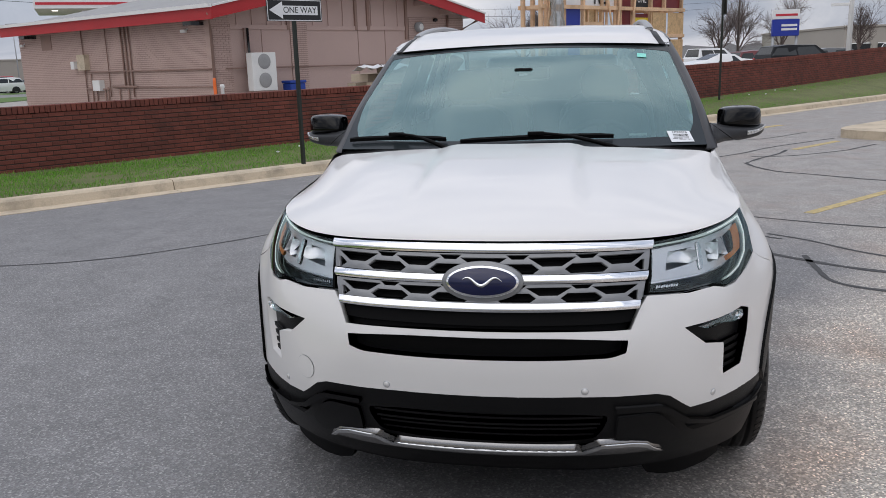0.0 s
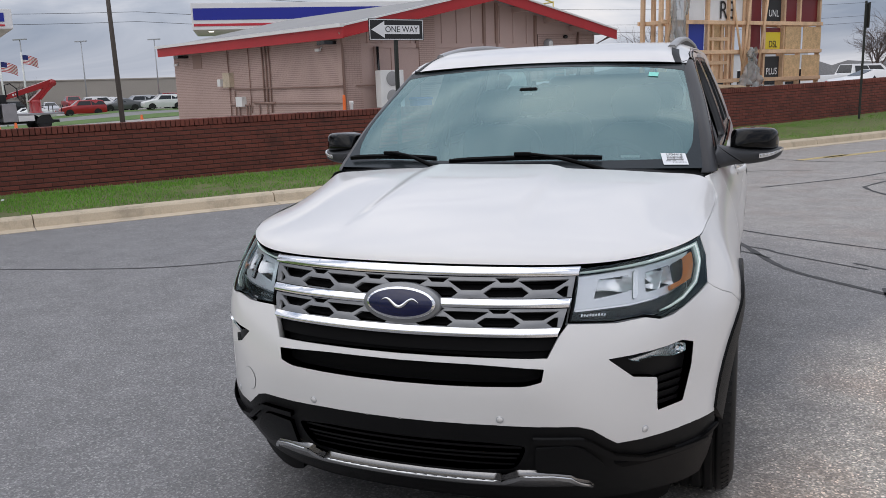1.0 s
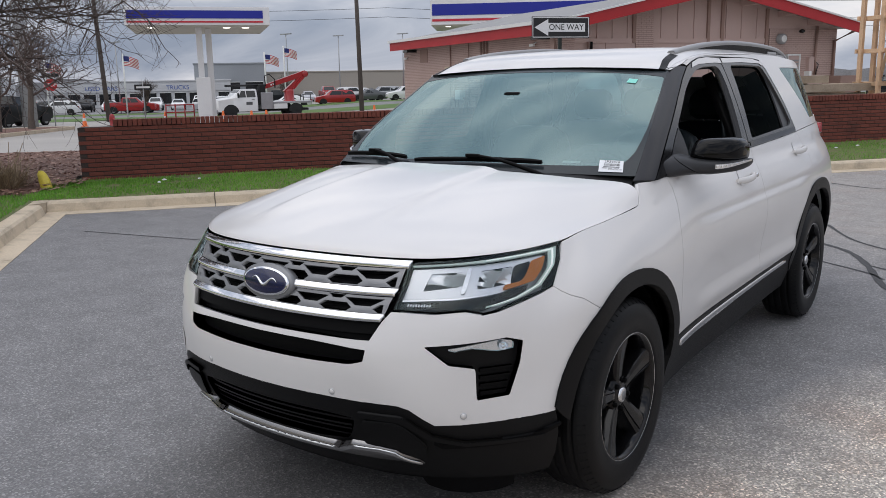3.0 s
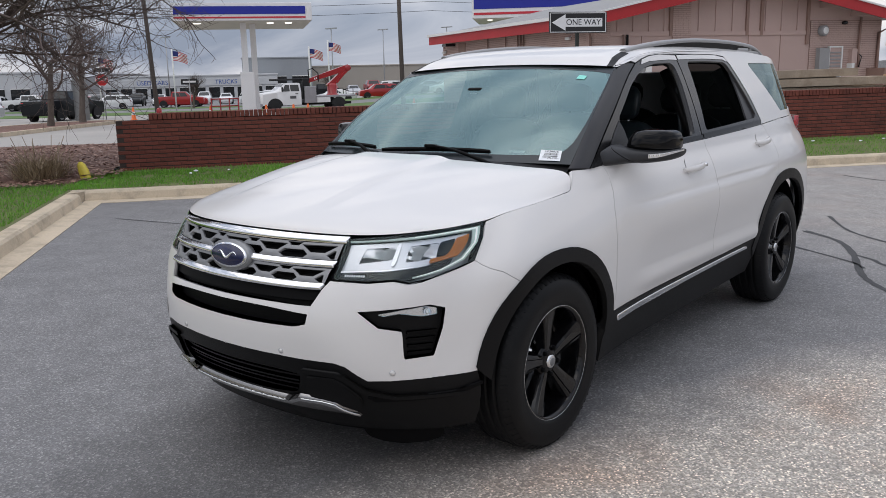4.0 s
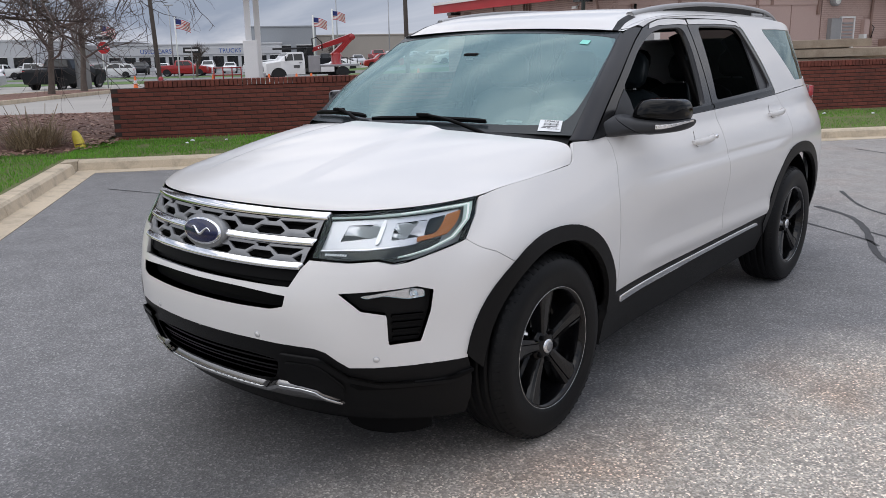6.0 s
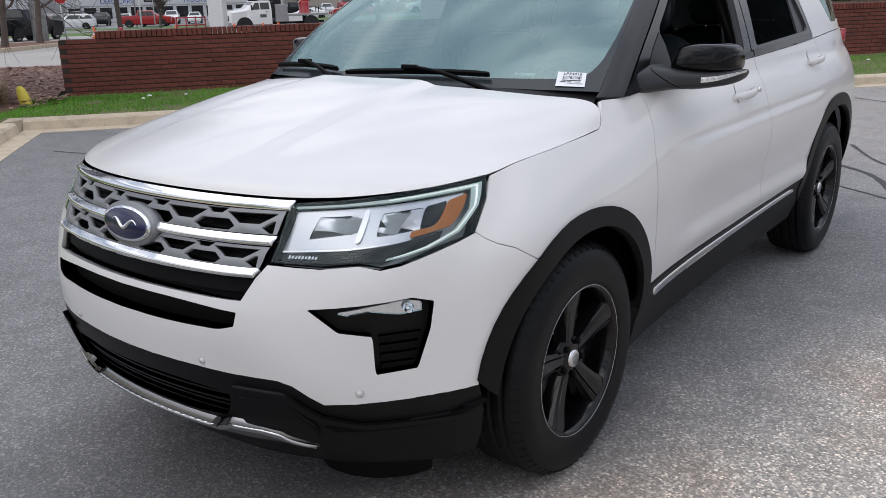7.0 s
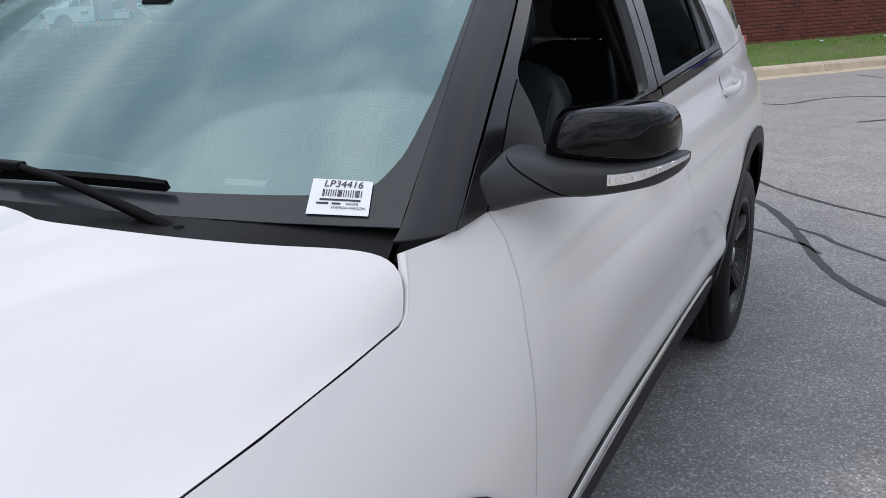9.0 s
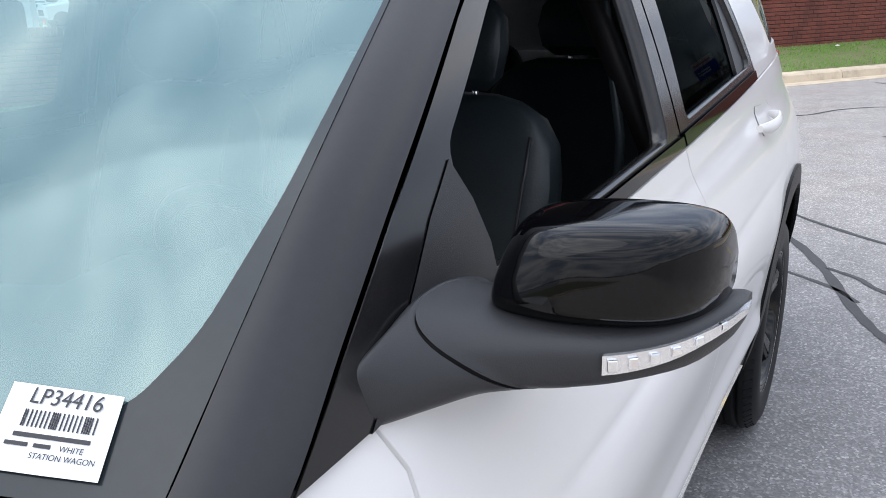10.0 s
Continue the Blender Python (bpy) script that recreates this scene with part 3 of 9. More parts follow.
# emblem
ec = body(0, .888) + Vector((0, -.012, 0))
em = Matrix.Translation(ec) @ pose(0, 0, 0, 90 - 12, 0, 0)
for nm, rx, rz, d0, d1, ma, lb in (("emblem", .125, .062, -.03, .004, GREYMESH, "oval badge"), ("ring", .112, .049, .004, .012, CHROME, "chrome ring"), ("plate", .104, .042, .012, .015, BLUE, "dark blue badge plate")):
    vs, fs = [], []
    n = 40
    for r, d in ((1.0, d0), (1.0, d1 - .003), (0.965, d1), (0.0, d1 + .002)):
        for i in range(n):
            w = 2 * math.pi * i / n
            vs.append(em @ Vector((rx * r * math.cos(w), rz * r * math.sin(w), d)))
    for j in range(3):
        for i in range(n):
            fs.append((j * n + i, j * n + (i + 1) % n, (j + 1) * n + (i + 1) % n, (j + 1) * n + i))
    o = raw(nm, vs, fs, ma, grille if nm == "emblem" else emblem, lb, True)
    if nm == "emblem":
        emblem = o
pts = [em @ Vector((-.060 + .120 * i / 40, .012 * math.sin(i * .22 + .5), .0165)) for i in range(41)]
tube("badge_stroke", pts, .003, CHROME, emblem, "plain curved silver mark", 6, [.0012 + .0052 * math.sin(math.pi * i / 40) for i in range(41)])

# headlamps
HL = [(.503, .978), (.60, .983), (.70, .992), (.78, 1.003)]
hl = [(ux(x, z), z) for x, z in HL] + line_u([(None, -.34, 1.016), (None, -.375, .96), (None, -.44, .885)])
hl += [(ux(x, z), z) for x, z in ((.832, .862), (.80, .842), (.775, .836), (.745, .830), (.70, .842), (.62, .834), (.498, .840))]
for s in (1, -1):
    shell = [(s * a, b) for a, b in hl]
    lampo = panel("headlamp", body, shell, LAMPGREY, car, "clear headlamp with amber marker and light strip", lift=-0.078, depth=0.01, **SK)

    def sub(name, pts, ma, lift, label="", depth=0.012, step=0.02):
        lo = [(s * ux(x, z), z) for x, z in pts]
        return panel(name, body, rounded(lo, .06), ma, lampo, label, lift=lift, depth=depth, step=step, edge=0.004, **SK)

    def uvs(pts):
        return [(s * ux(min(x, .86), z), z) for x, z in pts]

    bowl_a = [(.572, .953), (.657, .957), (.660, .915), (.562, .900)]
    bowl_b = [(.698, .959), (.768, .967), (.776, .916), (.706, .906)]
    panel("bezel", body, uvs([(.516, .964), (.66, .974), (.80, .987), (.818, .990), (.812, .935), (.775, .893), (.66, .876), (.508, .868)]), LAMPSILVER, lampo, "silver inner bezel",
          holes=[rounded(uvs(bowl_a), .05), rounded(uvs(bowl_b), .05)], lift=-0.030, depth=0.012, hole_depth=0.009, edge=0.002, step=0.02, **SK)

    def fluted(u, z):
        p = body(u, z)
        k = abs(u) * 12.0
        return p + Vector((0, .004 + .011 * abs((k % 1.0) - .5) + 9.0 * (z - .935) ** 2, 0))

    for pts in (bowl_a, bowl_b):
        panel("reflector", fluted, rim_of(uvs(pts), 1.02, (sum(q[0] for q in uvs(pts)) / 4, sum(q[1] for q in uvs(pts)) / 4)), BOWL, lampo, "fluted chrome reflector", lift=-0.028, depth=0.004, step=0.012, **SK)
    sub("divider", [(.664, .966), (.674, .967), (.682, .892), (.669, .890)], REFLECT, -0.018, "bright divider", 0.02)
    sub("side_chamber", [(.768, .966), (.800, .975), (.807, .914), (.782, .912)], GLOSS, -0.024, "smoked side chamber")
    sub("lower_trim", [(.505, .863), (.66, .872), (.77, .888), (.822, .905), (.822, .88), (.80, .862), (.77, .852), (.745, .842), (.70, .850), (.62, .842), (.503, .845)], GLOSS, -0.026, "smoked lower lamp trim")
    for k in range(9):
        x = .53 + k * .008
        sub("trim_facet", [(x, .860 - (k % 3) * .002), (x + .004, .8605), (x + .004, .853), (x, .851 + (k % 2) * .002)], REFLECT, -0.022)
    sub("bezel_line", [(.512, .870), (.66, .878), (.74, .889), (.74, .885), (.66, .874), (.512, .866)], REFLECT, -0.020)
    sub("amber_marker", [(.800, .974), (.823, .985), (.832, .945), (.829, .912), (.800, .903), (.774, .897), (.769, .911), (.801, .917), (.806, .928)], AMBER, -0.02, "amber side marker")
    strip = [(.515, .974), (.62, .979), (.70, .986), (.79, .999), (.832, 1.006), (.850, .95), (.844, .893), (.81, .862), (.775, .850), (.748, .846), (.748, .851), (.775, .857), (.806, .870), (.835, .899), (.840, .945), (.823, .994), (.78, .988), (.70, .978), (.62, .974), (.515, .970)]
    panel("light_strip", body, uvs(strip), DRL, lampo, "white daytime light strip", lift=-0.014, depth=0.01, step=0.02, **SK)
    glint = [(.70, .9835), (.79, .9955), (.829, 1.001), (.8465, .95), (.840, .897), (.808, .866), (.76, .851), (.76, .8525), (.807, .8685), (.8380, .8985), (.844, .95), (.8275, .998), (.79, .9935), (.70, .982)]
    panel("light_line", body, uvs(glint), WHITEGLOW, lampo, "bright light line", lift=-0.0125, depth=0.004, step=0.02, **SK)
    lens = panel("lens", body, shell, CLEAR, lampo, "clear lens", lift=0.0, depth=0.02, **SK)
    gasket = [(s * a, b) for a, b in rim_of(hl, 1.014, (ux(.70, .91), .915))]
    panel("gasket", body, gasket, BLACK, lampo, "", holes=[[(s * a, b) for a, b in rim_of(hl, .985, (ux(.70, .91), .915))]], lift=-0.004, depth=0.03, **SK)

# front fenders
fe = line_u([(None, -.327, 1.013), (None, -.20, 1.031), (None, -.05, 1.041), (None, .12, 1.053), (None, .235, 1.063), (None, .258, 1.073), (None, .286, 1.10), (None, .316, 1.143), (None, .40, 1.140), (None, .47, 1.141), (None, .542, 1.146)])
fe += line_u([(None, .558, 1.10), (None, .548, 1.03), (None, .520, .95), (None, .508, .86), (None, .507, .62), (None, .507, .478)])
fe += line_u([(None, .488, .468)]) + on_flank(arch(0.0, .49, .485, 168, 60, 10))
fe += line_u([(None, -.2866, .7876), (None, -.3585, .8342), (None, -.4385, .8847), (None, -.37, .96)])
both("front_fender", body, fe, PAINT, car, "white front fender", **SK)

# doors, rocker, quarter panel
fd = line_u([(None, .547, 1.146), (None, .80, 1.170), (None, 1.2, 1.178), (None, 1.66, 1.186), (None, 1.672, 1.10), (None, 1.675, .80), (None, 1.67, .500), (None, 1.2, .492), (None, .513, .478), (None, .513, .62), (None, .514, .86), (None, .526, .95), (None, .554, 1.03), (None, .564, 1.10)])
rd = line_u([(None, 1.668, 1.186), (None, 2.2, 1.200), (None, 2.62, 1.215), (None, 2.70, 1.12), (None, 2.715, 1.0), (None, 2.66, .90)])
rd += on_flank(arch(2.866, .53, .54, 68, 18, 6)) + line_u([(None, 2.345, .530), (None, 1.676, .500), (None, 1.681, .80), (None, 1.678, 1.10)])


def side_x(y, z):
    d = z - 1.15
    x = .872 - .27 * d - .21 * d * d + .012 * math.sin(min(1.0, max(0.0, (y - .6) / 2.0)) * math.pi / 2)
    if y < 1.0:
        x -= .05 * (1.0 - y) ** 2
    if y > 2.9:
        x -= .13 * (y - 2.9) ** 2
    if y > 3.2:
        x -= .55 * (y - 3.2) ** 2
    return x


def shoulder(u, z):
    """The skin rolls in towards the glass along the belt line."""
    p = body(u, z)
    if p.y > .55 and z > 1.08:
        top = float(np.interp(p.y, (.547, .8, 1.2, 1.66, 2.2, 2.62, 3.0, 3.75), (1.148, 1.172, 1.180, 1.188, 1.202, 1.217, 1.238, 1.252)))
        t = min(1.0, (z - 1.08) / (top - 1.08))
        t = t * t * (3 - 2 * t) * min(1.0, (p.y - .55) / .3)
        p.x = math.copysign(abs(p.x) + (side_x(p.y, z) + .004 - abs(p.x)) * t, u)
    return p


def flank(u, z):
    """The door skin: a crisp crease, a hollow below it and a flare above the sill."""
    p = shoulder(u, z)
    if p.y > 0.62:
        d = z - (.945 + (p.y - .65) * .008)
        w = min(1.0, max(0.0, (p.y - .64) / .30)) * min(1.0, max(0.0, (2.72 - p.y) / .4))
        w = w * w * (3 - 2 * w)
        below = 1 / (1 + math.exp(max(-40.0, min(40.0, d * 190))))
        hollow = -.017 * math.exp(-((d + .10) / .13) ** 2) * below
        flare = .012 * math.exp(-((z - .555) / .045) ** 2)
        p.x += math.copysign(w * (hollow + .003 * math.exp(-(d / .03) ** 2) + flare), u)
    return p


SD = dict(scale=(.35, 1.0))
both("front_door", flank, fd, PAINT, car, "white front door", step=0.015, **SD)
both("rear_door", flank, rd, PAINT, car, "white rear door", step=0.015, **SD)
qp = line_u([(None, 2.626, 1.215), (None, 3.0, 1.235), (None, 3.4, 1.245), (None, 3.70, 1.25), (None, 3.80, 1.10), (None, 3.815, .80), (None, 3.805, .50), (None, 3.35, .43)])
qp += on_flank(arch(2.866, .53, .54, 168, 70, 10)) + line_u([(None, 2.667, .90), (None, 2.721, 1.0), (None, 2.706, 1.12)])
both("quarter_panel", shoulder, qp, PAINT, car, "white rear quarter panel", step=0.03, **SD)
ro = line_u([(None, .47, .466), (None, 1.2, .490), (None, 2.35, .528), (None, 2.38, .46), (None, 2.40, .40), (None, 2.37, .30), (None, 1.4, .26), (None, .45, .24), (None, .43, .36)])
rockers = both("rocker_panel", body, ro, TRIM, car, "black sill cladding", depth=0.05, lift=0.004, **SD)
for r, s in zip(rockers, (1, -1)):
    st = [(s * a, b) for a, b in line_u([(None, .56, .445), (None, 1.4, .470), (None, 2.22, .492), (None, 2.24, .478), (None, 1.4, .448), (None, .57, .418)])]
    panel("sill_strip", body, st, CHROME, r, "chrome sill strip", lift=0.012, depth=0.012, edge=0.005, step=0.03, **SD)

# arch cladding
for y0, ry, rz, iy, iz, a0, a1 in ((0.0, .492, .487, .422, .428, 11, 174), (2.866, .532, .542, .468, .478, 8, 182)):
    outer, inner = arch(y0, ry, rz, a0, a1, 26), arch(y0, iy, iz, a0 - 6, a1 + 2, 26)
    both("arch_cladding", body, on_flank(outer + inner[::-1]), TRIM, car, "black wheel arch cladding", lift=0.010, depth=0.05, edge=0.006, **SD)

# wheel wells, under-body and inner shell in black
for y0, ry, rz in ((0.0, .45, .45), (2.866, .49, .50)):
    for s in (1, -1):
        vs, fs = [], []
        for i in range(17):
            w = math.pi * i / 16
            for x in (.90, .50):
                vs.append((s * x, y0 - ry * math.cos(w), .36 + rz * math.sin(w)))
        for i in range(16):
            fs.append((2 * i, 2 * i + 1, 2 * i + 3, 2 * i + 2))
        k = len(vs)
        vs += [(s * .50, y0 - .455, .22), (s * .50, y0 + .455, .22)]
        fs.append(tuple([2 * i + 1 for i in range(17)] + [k + 1, k]))
        raw("wheel_liner", vs, fs, BLACK, car)
box("under_body", (-.62, .42, .24), (.62, 3.7, .27), BLACK, car)
box("under_tray", (-.50, -.66, .225), (.50, .42, .25), BLACK, car)
box("engine_bay", (-.55, -.62, .27), (.55, .30, .95), BLACK, car)
for y0, y1, xi in ((.50, 2.35, .82), (3.38, 3.72, .66)):
    for s in (1, -1):
        box("sill_core", (min(s * xi, s * (xi + .03)), y0, .27), (max(s * xi, s * (xi + .03)), y1, 1.12), BLACK, car)


# ---- hood ----
def net(rows):
    """A smooth surface through rows of points given for the half with x from 0 outwards; (a, b): a across (negative: other side), b along."""
    full = [[Vector(p) for p in r] for r in rows]

    def fn(a, b):
        out = []
        for r in full:
            m = Vector((-r[1].x, r[1].y, r[1].z))
            out.append(cat([m] + r, min(abs(a), len(r) - 1) + 1))
        p = cat(out, max(0.0, min(b, len(out) - 1.0)))
        return Vector((math.copysign(p.x, a) if abs(a) > 1e-9 else 0.0, p.y, p.z))
    return fn


def seam_x(y, z):
    return body(uy(y, z), z).x - .0048


def bspline(p, t):
    """A smooth curve near the points of p, through its last one; its start is given with one point before."""
    q = p + [p[-1] * 2 - p[-2]]
    i = max(1, min(len(q) - 3, int(t) + 1))
    f = t + 1 - i
    b = ((1 - f) ** 3, 3 * f ** 3 - 6 * f * f + 4, -3 * f ** 3 + 3 * f * f + 3 * f + 1, f ** 3)
    return sum((q[i - 1 + k] * b[k] for k in range(4)), p[0] * 0) / 6


def smooth_net(rows):
    """As net(), with an even curvature."""
    full = [[Vector(p) for p in r] for r in rows]

    def fn(a, b):
        out = [bspline([Vector((-r[1].x, r[1].y, r[1].z))] + r, min(abs(a), len(r) - 1)) for r in full]
        p = bspline([out[0] * 2 - out[1]] + out, max(0.0, min(b, len(out) - 1.0)))
        return Vector((math.copysign(p.x, a) if abs(a) > 1e-9 else 0.0, p.y, p.z))
    return fn


hood_fn = smooth_net((
    ((0, -.862, 1.002), (.26, -.832, .999), (.51, -.745, .989), (.66, -.635, .992), (.78, -.475, 1.004), (seam_x(-.335, 1.0165) + .002, -.337, 1.0160)),
    ((0, -.845, 1.028), (.26, -.810, 1.026), (.50, -.725, 1.012), (.645, -.605, 1.014), (.765, -.445, 1.022), (seam_x(-.29, 1.0205) + .003, -.29, 1.0205)),
    ((0, -.74, 1.070), (.25, -.70, 1.069), (.48, -.61, 1.057), (.635, -.49, 1.050), (.755, -.33, 1.046), (seam_x(-0.2, 1.033) + .0015, -0.2, 1.033)),
    ((0, -.48, 1.122), (.25, -.45, 1.125), (.475, -.38, 1.110), (.635, -.28, 1.092), (.76, -.15, 1.077), (seam_x(-0.05, 1.0445), -0.05, 1.0445)),
    ((0, -.16, 1.168), (.26, -.14, 1.174), (.50, -.10, 1.160), (.66, -.03, 1.137), (.785, .05, 1.107), (seam_x(0.12, 1.0565), 0.12, 1.0565)),
    ((0, 0.105, 1.189), (.27, 0.115, 1.193), (.50, 0.145, 1.183), (.69, 0.230, 1.160), (.833, 0.320, 1.151), (seam_x(0.245, 1.069), 0.245, 1.069)),
))


# the hood as one even surface: polynomials in the two numbers of hood_fn
HOOD_N = 5
hood_ab = [(5 * i / 30, 5 * j / 30) for i in range(31) for j in range(31)]
hood_w = np.array([8.0 if a > 4.99 or b > 4.99 or b < .01 else 1.0 for a, b in hood_ab])
hood_p = np.array([hood_fn(a, b) for a, b in hood_ab])


def hood_terms(a, b, odd):
    return [(a / 5) ** (2 * i + odd) * (b / 5) ** j for i in range(HOOD_N) for j in range(HOOD_N)]


HOOD_C = []
for axis, odd in ((0, 1), (1, 0), (2, 0)):
    m_ = np.array([hood_terms(a, b, odd) for a, b in hood_ab])
    HOOD_C.append(np.linalg.lstsq(m_ * hood_w[:, None], hood_p[:, axis] * hood_w, rcond=None)[0])


def hood_crease(a, b):
    q = abs(a)
    p = Vector([float(np.dot(hood_terms(q, b, odd), c)) for c, odd in zip(HOOD_C, (1, 0, 0))])
    p.x = math.copysign(p.x, a) if q > 1e-9 else 0.0
    w = min(1.0, max(0.0, (b - 1.4) / 1.8))
    w = w * w * (3 - 2 * w)
    e = 1.0
    for gap in (5 - q, b, 5 - b):
        e *= 1 - math.exp(-(gap / .45) ** 2)
    p = p.lerp(hood_fn(a, b), 1 - e)
    d = max(-20.0, min(20.0, (q - 1.28 + .05 * b) * 22))
    p.z += w * .017 / (1 + math.exp(d)) - w * .005
    return p


ho = [(a, 0.0) for a in (0, 1, 2, 3, 4, 5)] + [(5, 1), (5, 2), (5, 3), (5, 4), (5, 4.93), (4.95, 5), (4.4, 5), (4, 5), (3.4, 5), (3, 5), (2, 5), (1, 5), (0, 5)]
ho = ho + [(-a, b) for a, b in reversed(ho[1:-1])]
panel("hood", hood_crease, ho, PAINT, car, "white hood with creases", scale=(.17, .22), step=0.02, depth=0.02, edge=0.004)

def loft(name, rings, ma, parent, label="", m=None, caps=True):
    """A skin over rings of points, closed at both ends."""
    n = len(rings[0])
    vs = [(m @ Vector(p)) if m is not None else Vector(p) for r in rings for p in r]
    fs = []
    for i in range(len(rings) - 1):
        for k in range(n):
            fs.append((i * n + k, i * n + (k + 1) % n, (i + 1) * n + (k + 1) % n, (i + 1) * n + k))
    if caps:
        fs += [tuple(range(n - 1, -1, -1)), tuple(range(len(vs) - n, len(vs)))]
    bm = bmesh.new()
    bv_ = [bm.verts.new(v) for v in vs]
    for f in fs:
        bm.faces.new([bv_[i] for i in f])
    bmesh.ops.recalc_face_normals(bm, faces=bm.faces)
    for e in bm.edges:
        e.smooth = e.calc_face_angle(0) < .7
    return obj(name, bm, ma, parent, label)


# ---- windscreen, roof and pillars ----
screen_fn = net((
    ((0, .215, 1.172), (.3, .233, 1.172), (.55, .280, 1.168), (.70, .318, 1.166), (.802, .350, 1.164)),
    ((0, .50, 1.365), (.28, .512, 1.362), (.515, .540, 1.356), (.664, .563, 1.348), (.767, .576, 1.335)),
    ((0, .78, 1.530), (.27, .790, 1.527), (.49, .814, 1.517), (.625, .827, 1.503), (.713, .825, 1.488)),
    ((0, 1.00, 1.634), (.26, 1.005, 1.630), (.48, 1.010, 1.619), (.60, 1.007, 1.609), (.675, .998, 1.598)),
))
ws = [(a, 0.0) for a in (0, 1, 2, 3, 4)] + [(4, 1), (4, 2), (4, 3), (3, 3), (2, 3), (1, 3), (0, 3)]
ws = ws + [(-a, b) for a, b in reversed(ws[1:-1])]
screen = panel("windscreen", screen_fn, ws, WIND, car, "teal-tinted windscreen with painted reflection haze", scale=(.18, .28), step=0.03, depth=0.005)
screen.visible_shadow = False
border_out = [(4, 0.0), (4, 1), (4, 2), (4, 3), (2, 3), (0, 3), (-2, 3), (-4, 3), (-4, 2), (-4, 1), (-4, 0.0), (-2, 0), (0, 0), (2, 0)]
border_half = [(2.9, .185), (3.42, .27), (3.70, .50), (3.86, 1.0), (3.92, 2), (3.90, 2.58), (2, 2.56)]
border_in = rounded(border_half + [(0, 2.56)] + [(-a, b) for a, b in reversed(border_half)] + [(-1.5, .15), (0, .14), (1.5, .15)], .12)
panel("screen_border", screen_fn, border_out, FRIT, car, "black printed screen border", holes=[border_in], scale=(.18, .28), step=0.05, lift=0.0015, depth=0.002, hole_depth=0.002)

roof_fn = net((
    ((0, .938, 1.611), (.26, .942, 1.608), (.48, .950, 1.600), (.60, .962, 1.594), (.690, .975, 1.585)),
    ((0, 1.06, 1.664), (.26, 1.065, 1.662), (.48, 1.08, 1.656), (.60, 1.115, 1.650), (.694, 1.14, 1.620)),
    ((0, 1.40, 1.708), (.26, 1.40, 1.706), (.48, 1.41, 1.700), (.60, 1.42, 1.692), (.688, 1.43, 1.657)),
    ((0, 2.0, 1.720), (.26, 2.0, 1.718), (.48, 2.0, 1.712), (.600, 2.0, 1.703), (.684, 2.0, 1.674)),
    ((0, 2.8, 1.710), (.26, 2.8, 1.708), (.48, 2.8, 1.701), (.60, 2.8, 1.691), (.680, 2.8, 1.667)),
    ((0, 3.25, 1.690), (.26, 3.25, 1.686), (.48, 3.22, 1.676), (.585, 3.20, 1.667), (.660, 3.18, 1.651)),
    ((0, 3.74, 1.640), (.26, 3.72, 1.636), (.46, 3.62, 1.630), (.56, 3.50, 1.624), (.61, 3.38, 1.620)),
))
rf = [(a, 0.0) for a in (0, 1, 2, 3, 3.8)] + [(3.8, 1), (3.8, 2), (3.8, 3), (3.8, 4), (3.8, 5), (3.8, 6), (3, 6), (2, 6), (1, 6), (0, 6)]
rf = rf + [(-a, b) for a, b in reversed(rf[1:-1])]
panel("roof", roof_fn, rf, PAINT, car, "white roof", scale=(.17, .4), step=0.06, depth=0.02, lift=0.004)
for s in (1, -1):
    panel("roof_ditch", roof_fn, [(s * a, b) for a, b in ((3.42, 0.0), (3.76, 0.0), (3.52, .7), (3.40, 1.3), (3.05, 1.3), (3.16, .7))], TRIM, car, "black roof ditch moulding", scale=(.17, .4), step=0.05, lift=0.006, depth=0.02)
    panel("roof_gutter", roof_fn, [(s * a, b) for a, b in ((3.8, .04), (4, .04), (4, 1), (4, 2), (4, 3), (4, 4), (4, 5), (3.8, 5), (3.8, 4), (3.8, 3), (3.8, 2), (3.8, 1))], PAINT, car, "white roof edge", scale=(.17, .4), step=0.05, lift=0.003, depth=0.02)
    rail = tagged(new("roof_rail"), "", "")
    rail.parent = car
    pts = curve_points([(s * .606, 1.20, 1.672), (s * .608, 1.32, 1.690), (s * .608, 1.52, 1.712), (s * .608, 1.76, 1.730), (s * .606, 2.1, 1.744), (s * .604, 2.6, 1.743), (s * .606, 2.98, 1.726), (s * .608, 3.15, 1.702), (s * .612, 3.26, 1.662)], 6)
    vs, fs = [], []
    prof = ((-.020, -.014), (-.020, .003), (-.011, .010), (.011, .010), (.020, .002), (.020, -.014))
    for p in pts:
        vs += [p + Vector((s * a, 0, b)) for a, b in prof]
    for i in range(len(pts) - 1):
        for k in range(6):
            fs.append((i * 6 + k, i * 6 + (k + 1) % 6, i * 6 + 6 + (k + 1) % 6, i * 6 + 6 + k))
    fs += [tuple(range(6)), tuple(range(len(vs) - 6, len(vs)))]
    raw("rail_bar", vs, fs, RAIL, rail, "", True)
    for y0, y1, zt in ((1.36, 1.54, 1.700), (2.80, 3.0, 1.708), (2.98, 3.20, 1.690)):
        box("rail_foot", (s * .61 - .018, y0, 1.655), (s * .61 + .018, y1, zt), RAIL, rail, "", .012)
    # dark strip in the gap below the bar, standing in for its shade
    slot = [p for p in pts if 1.5 < p.y < 3.05]
    loft("rail_slot", [[(p.x + s * a, p.y, p.z + b) for a, b in ((-.015, -.046), (.015, -.046), (.0165, -.010), (-.0165, -.010))] for p in slot], TRIM, rail, "dark strip for the shaded recess under the rail")


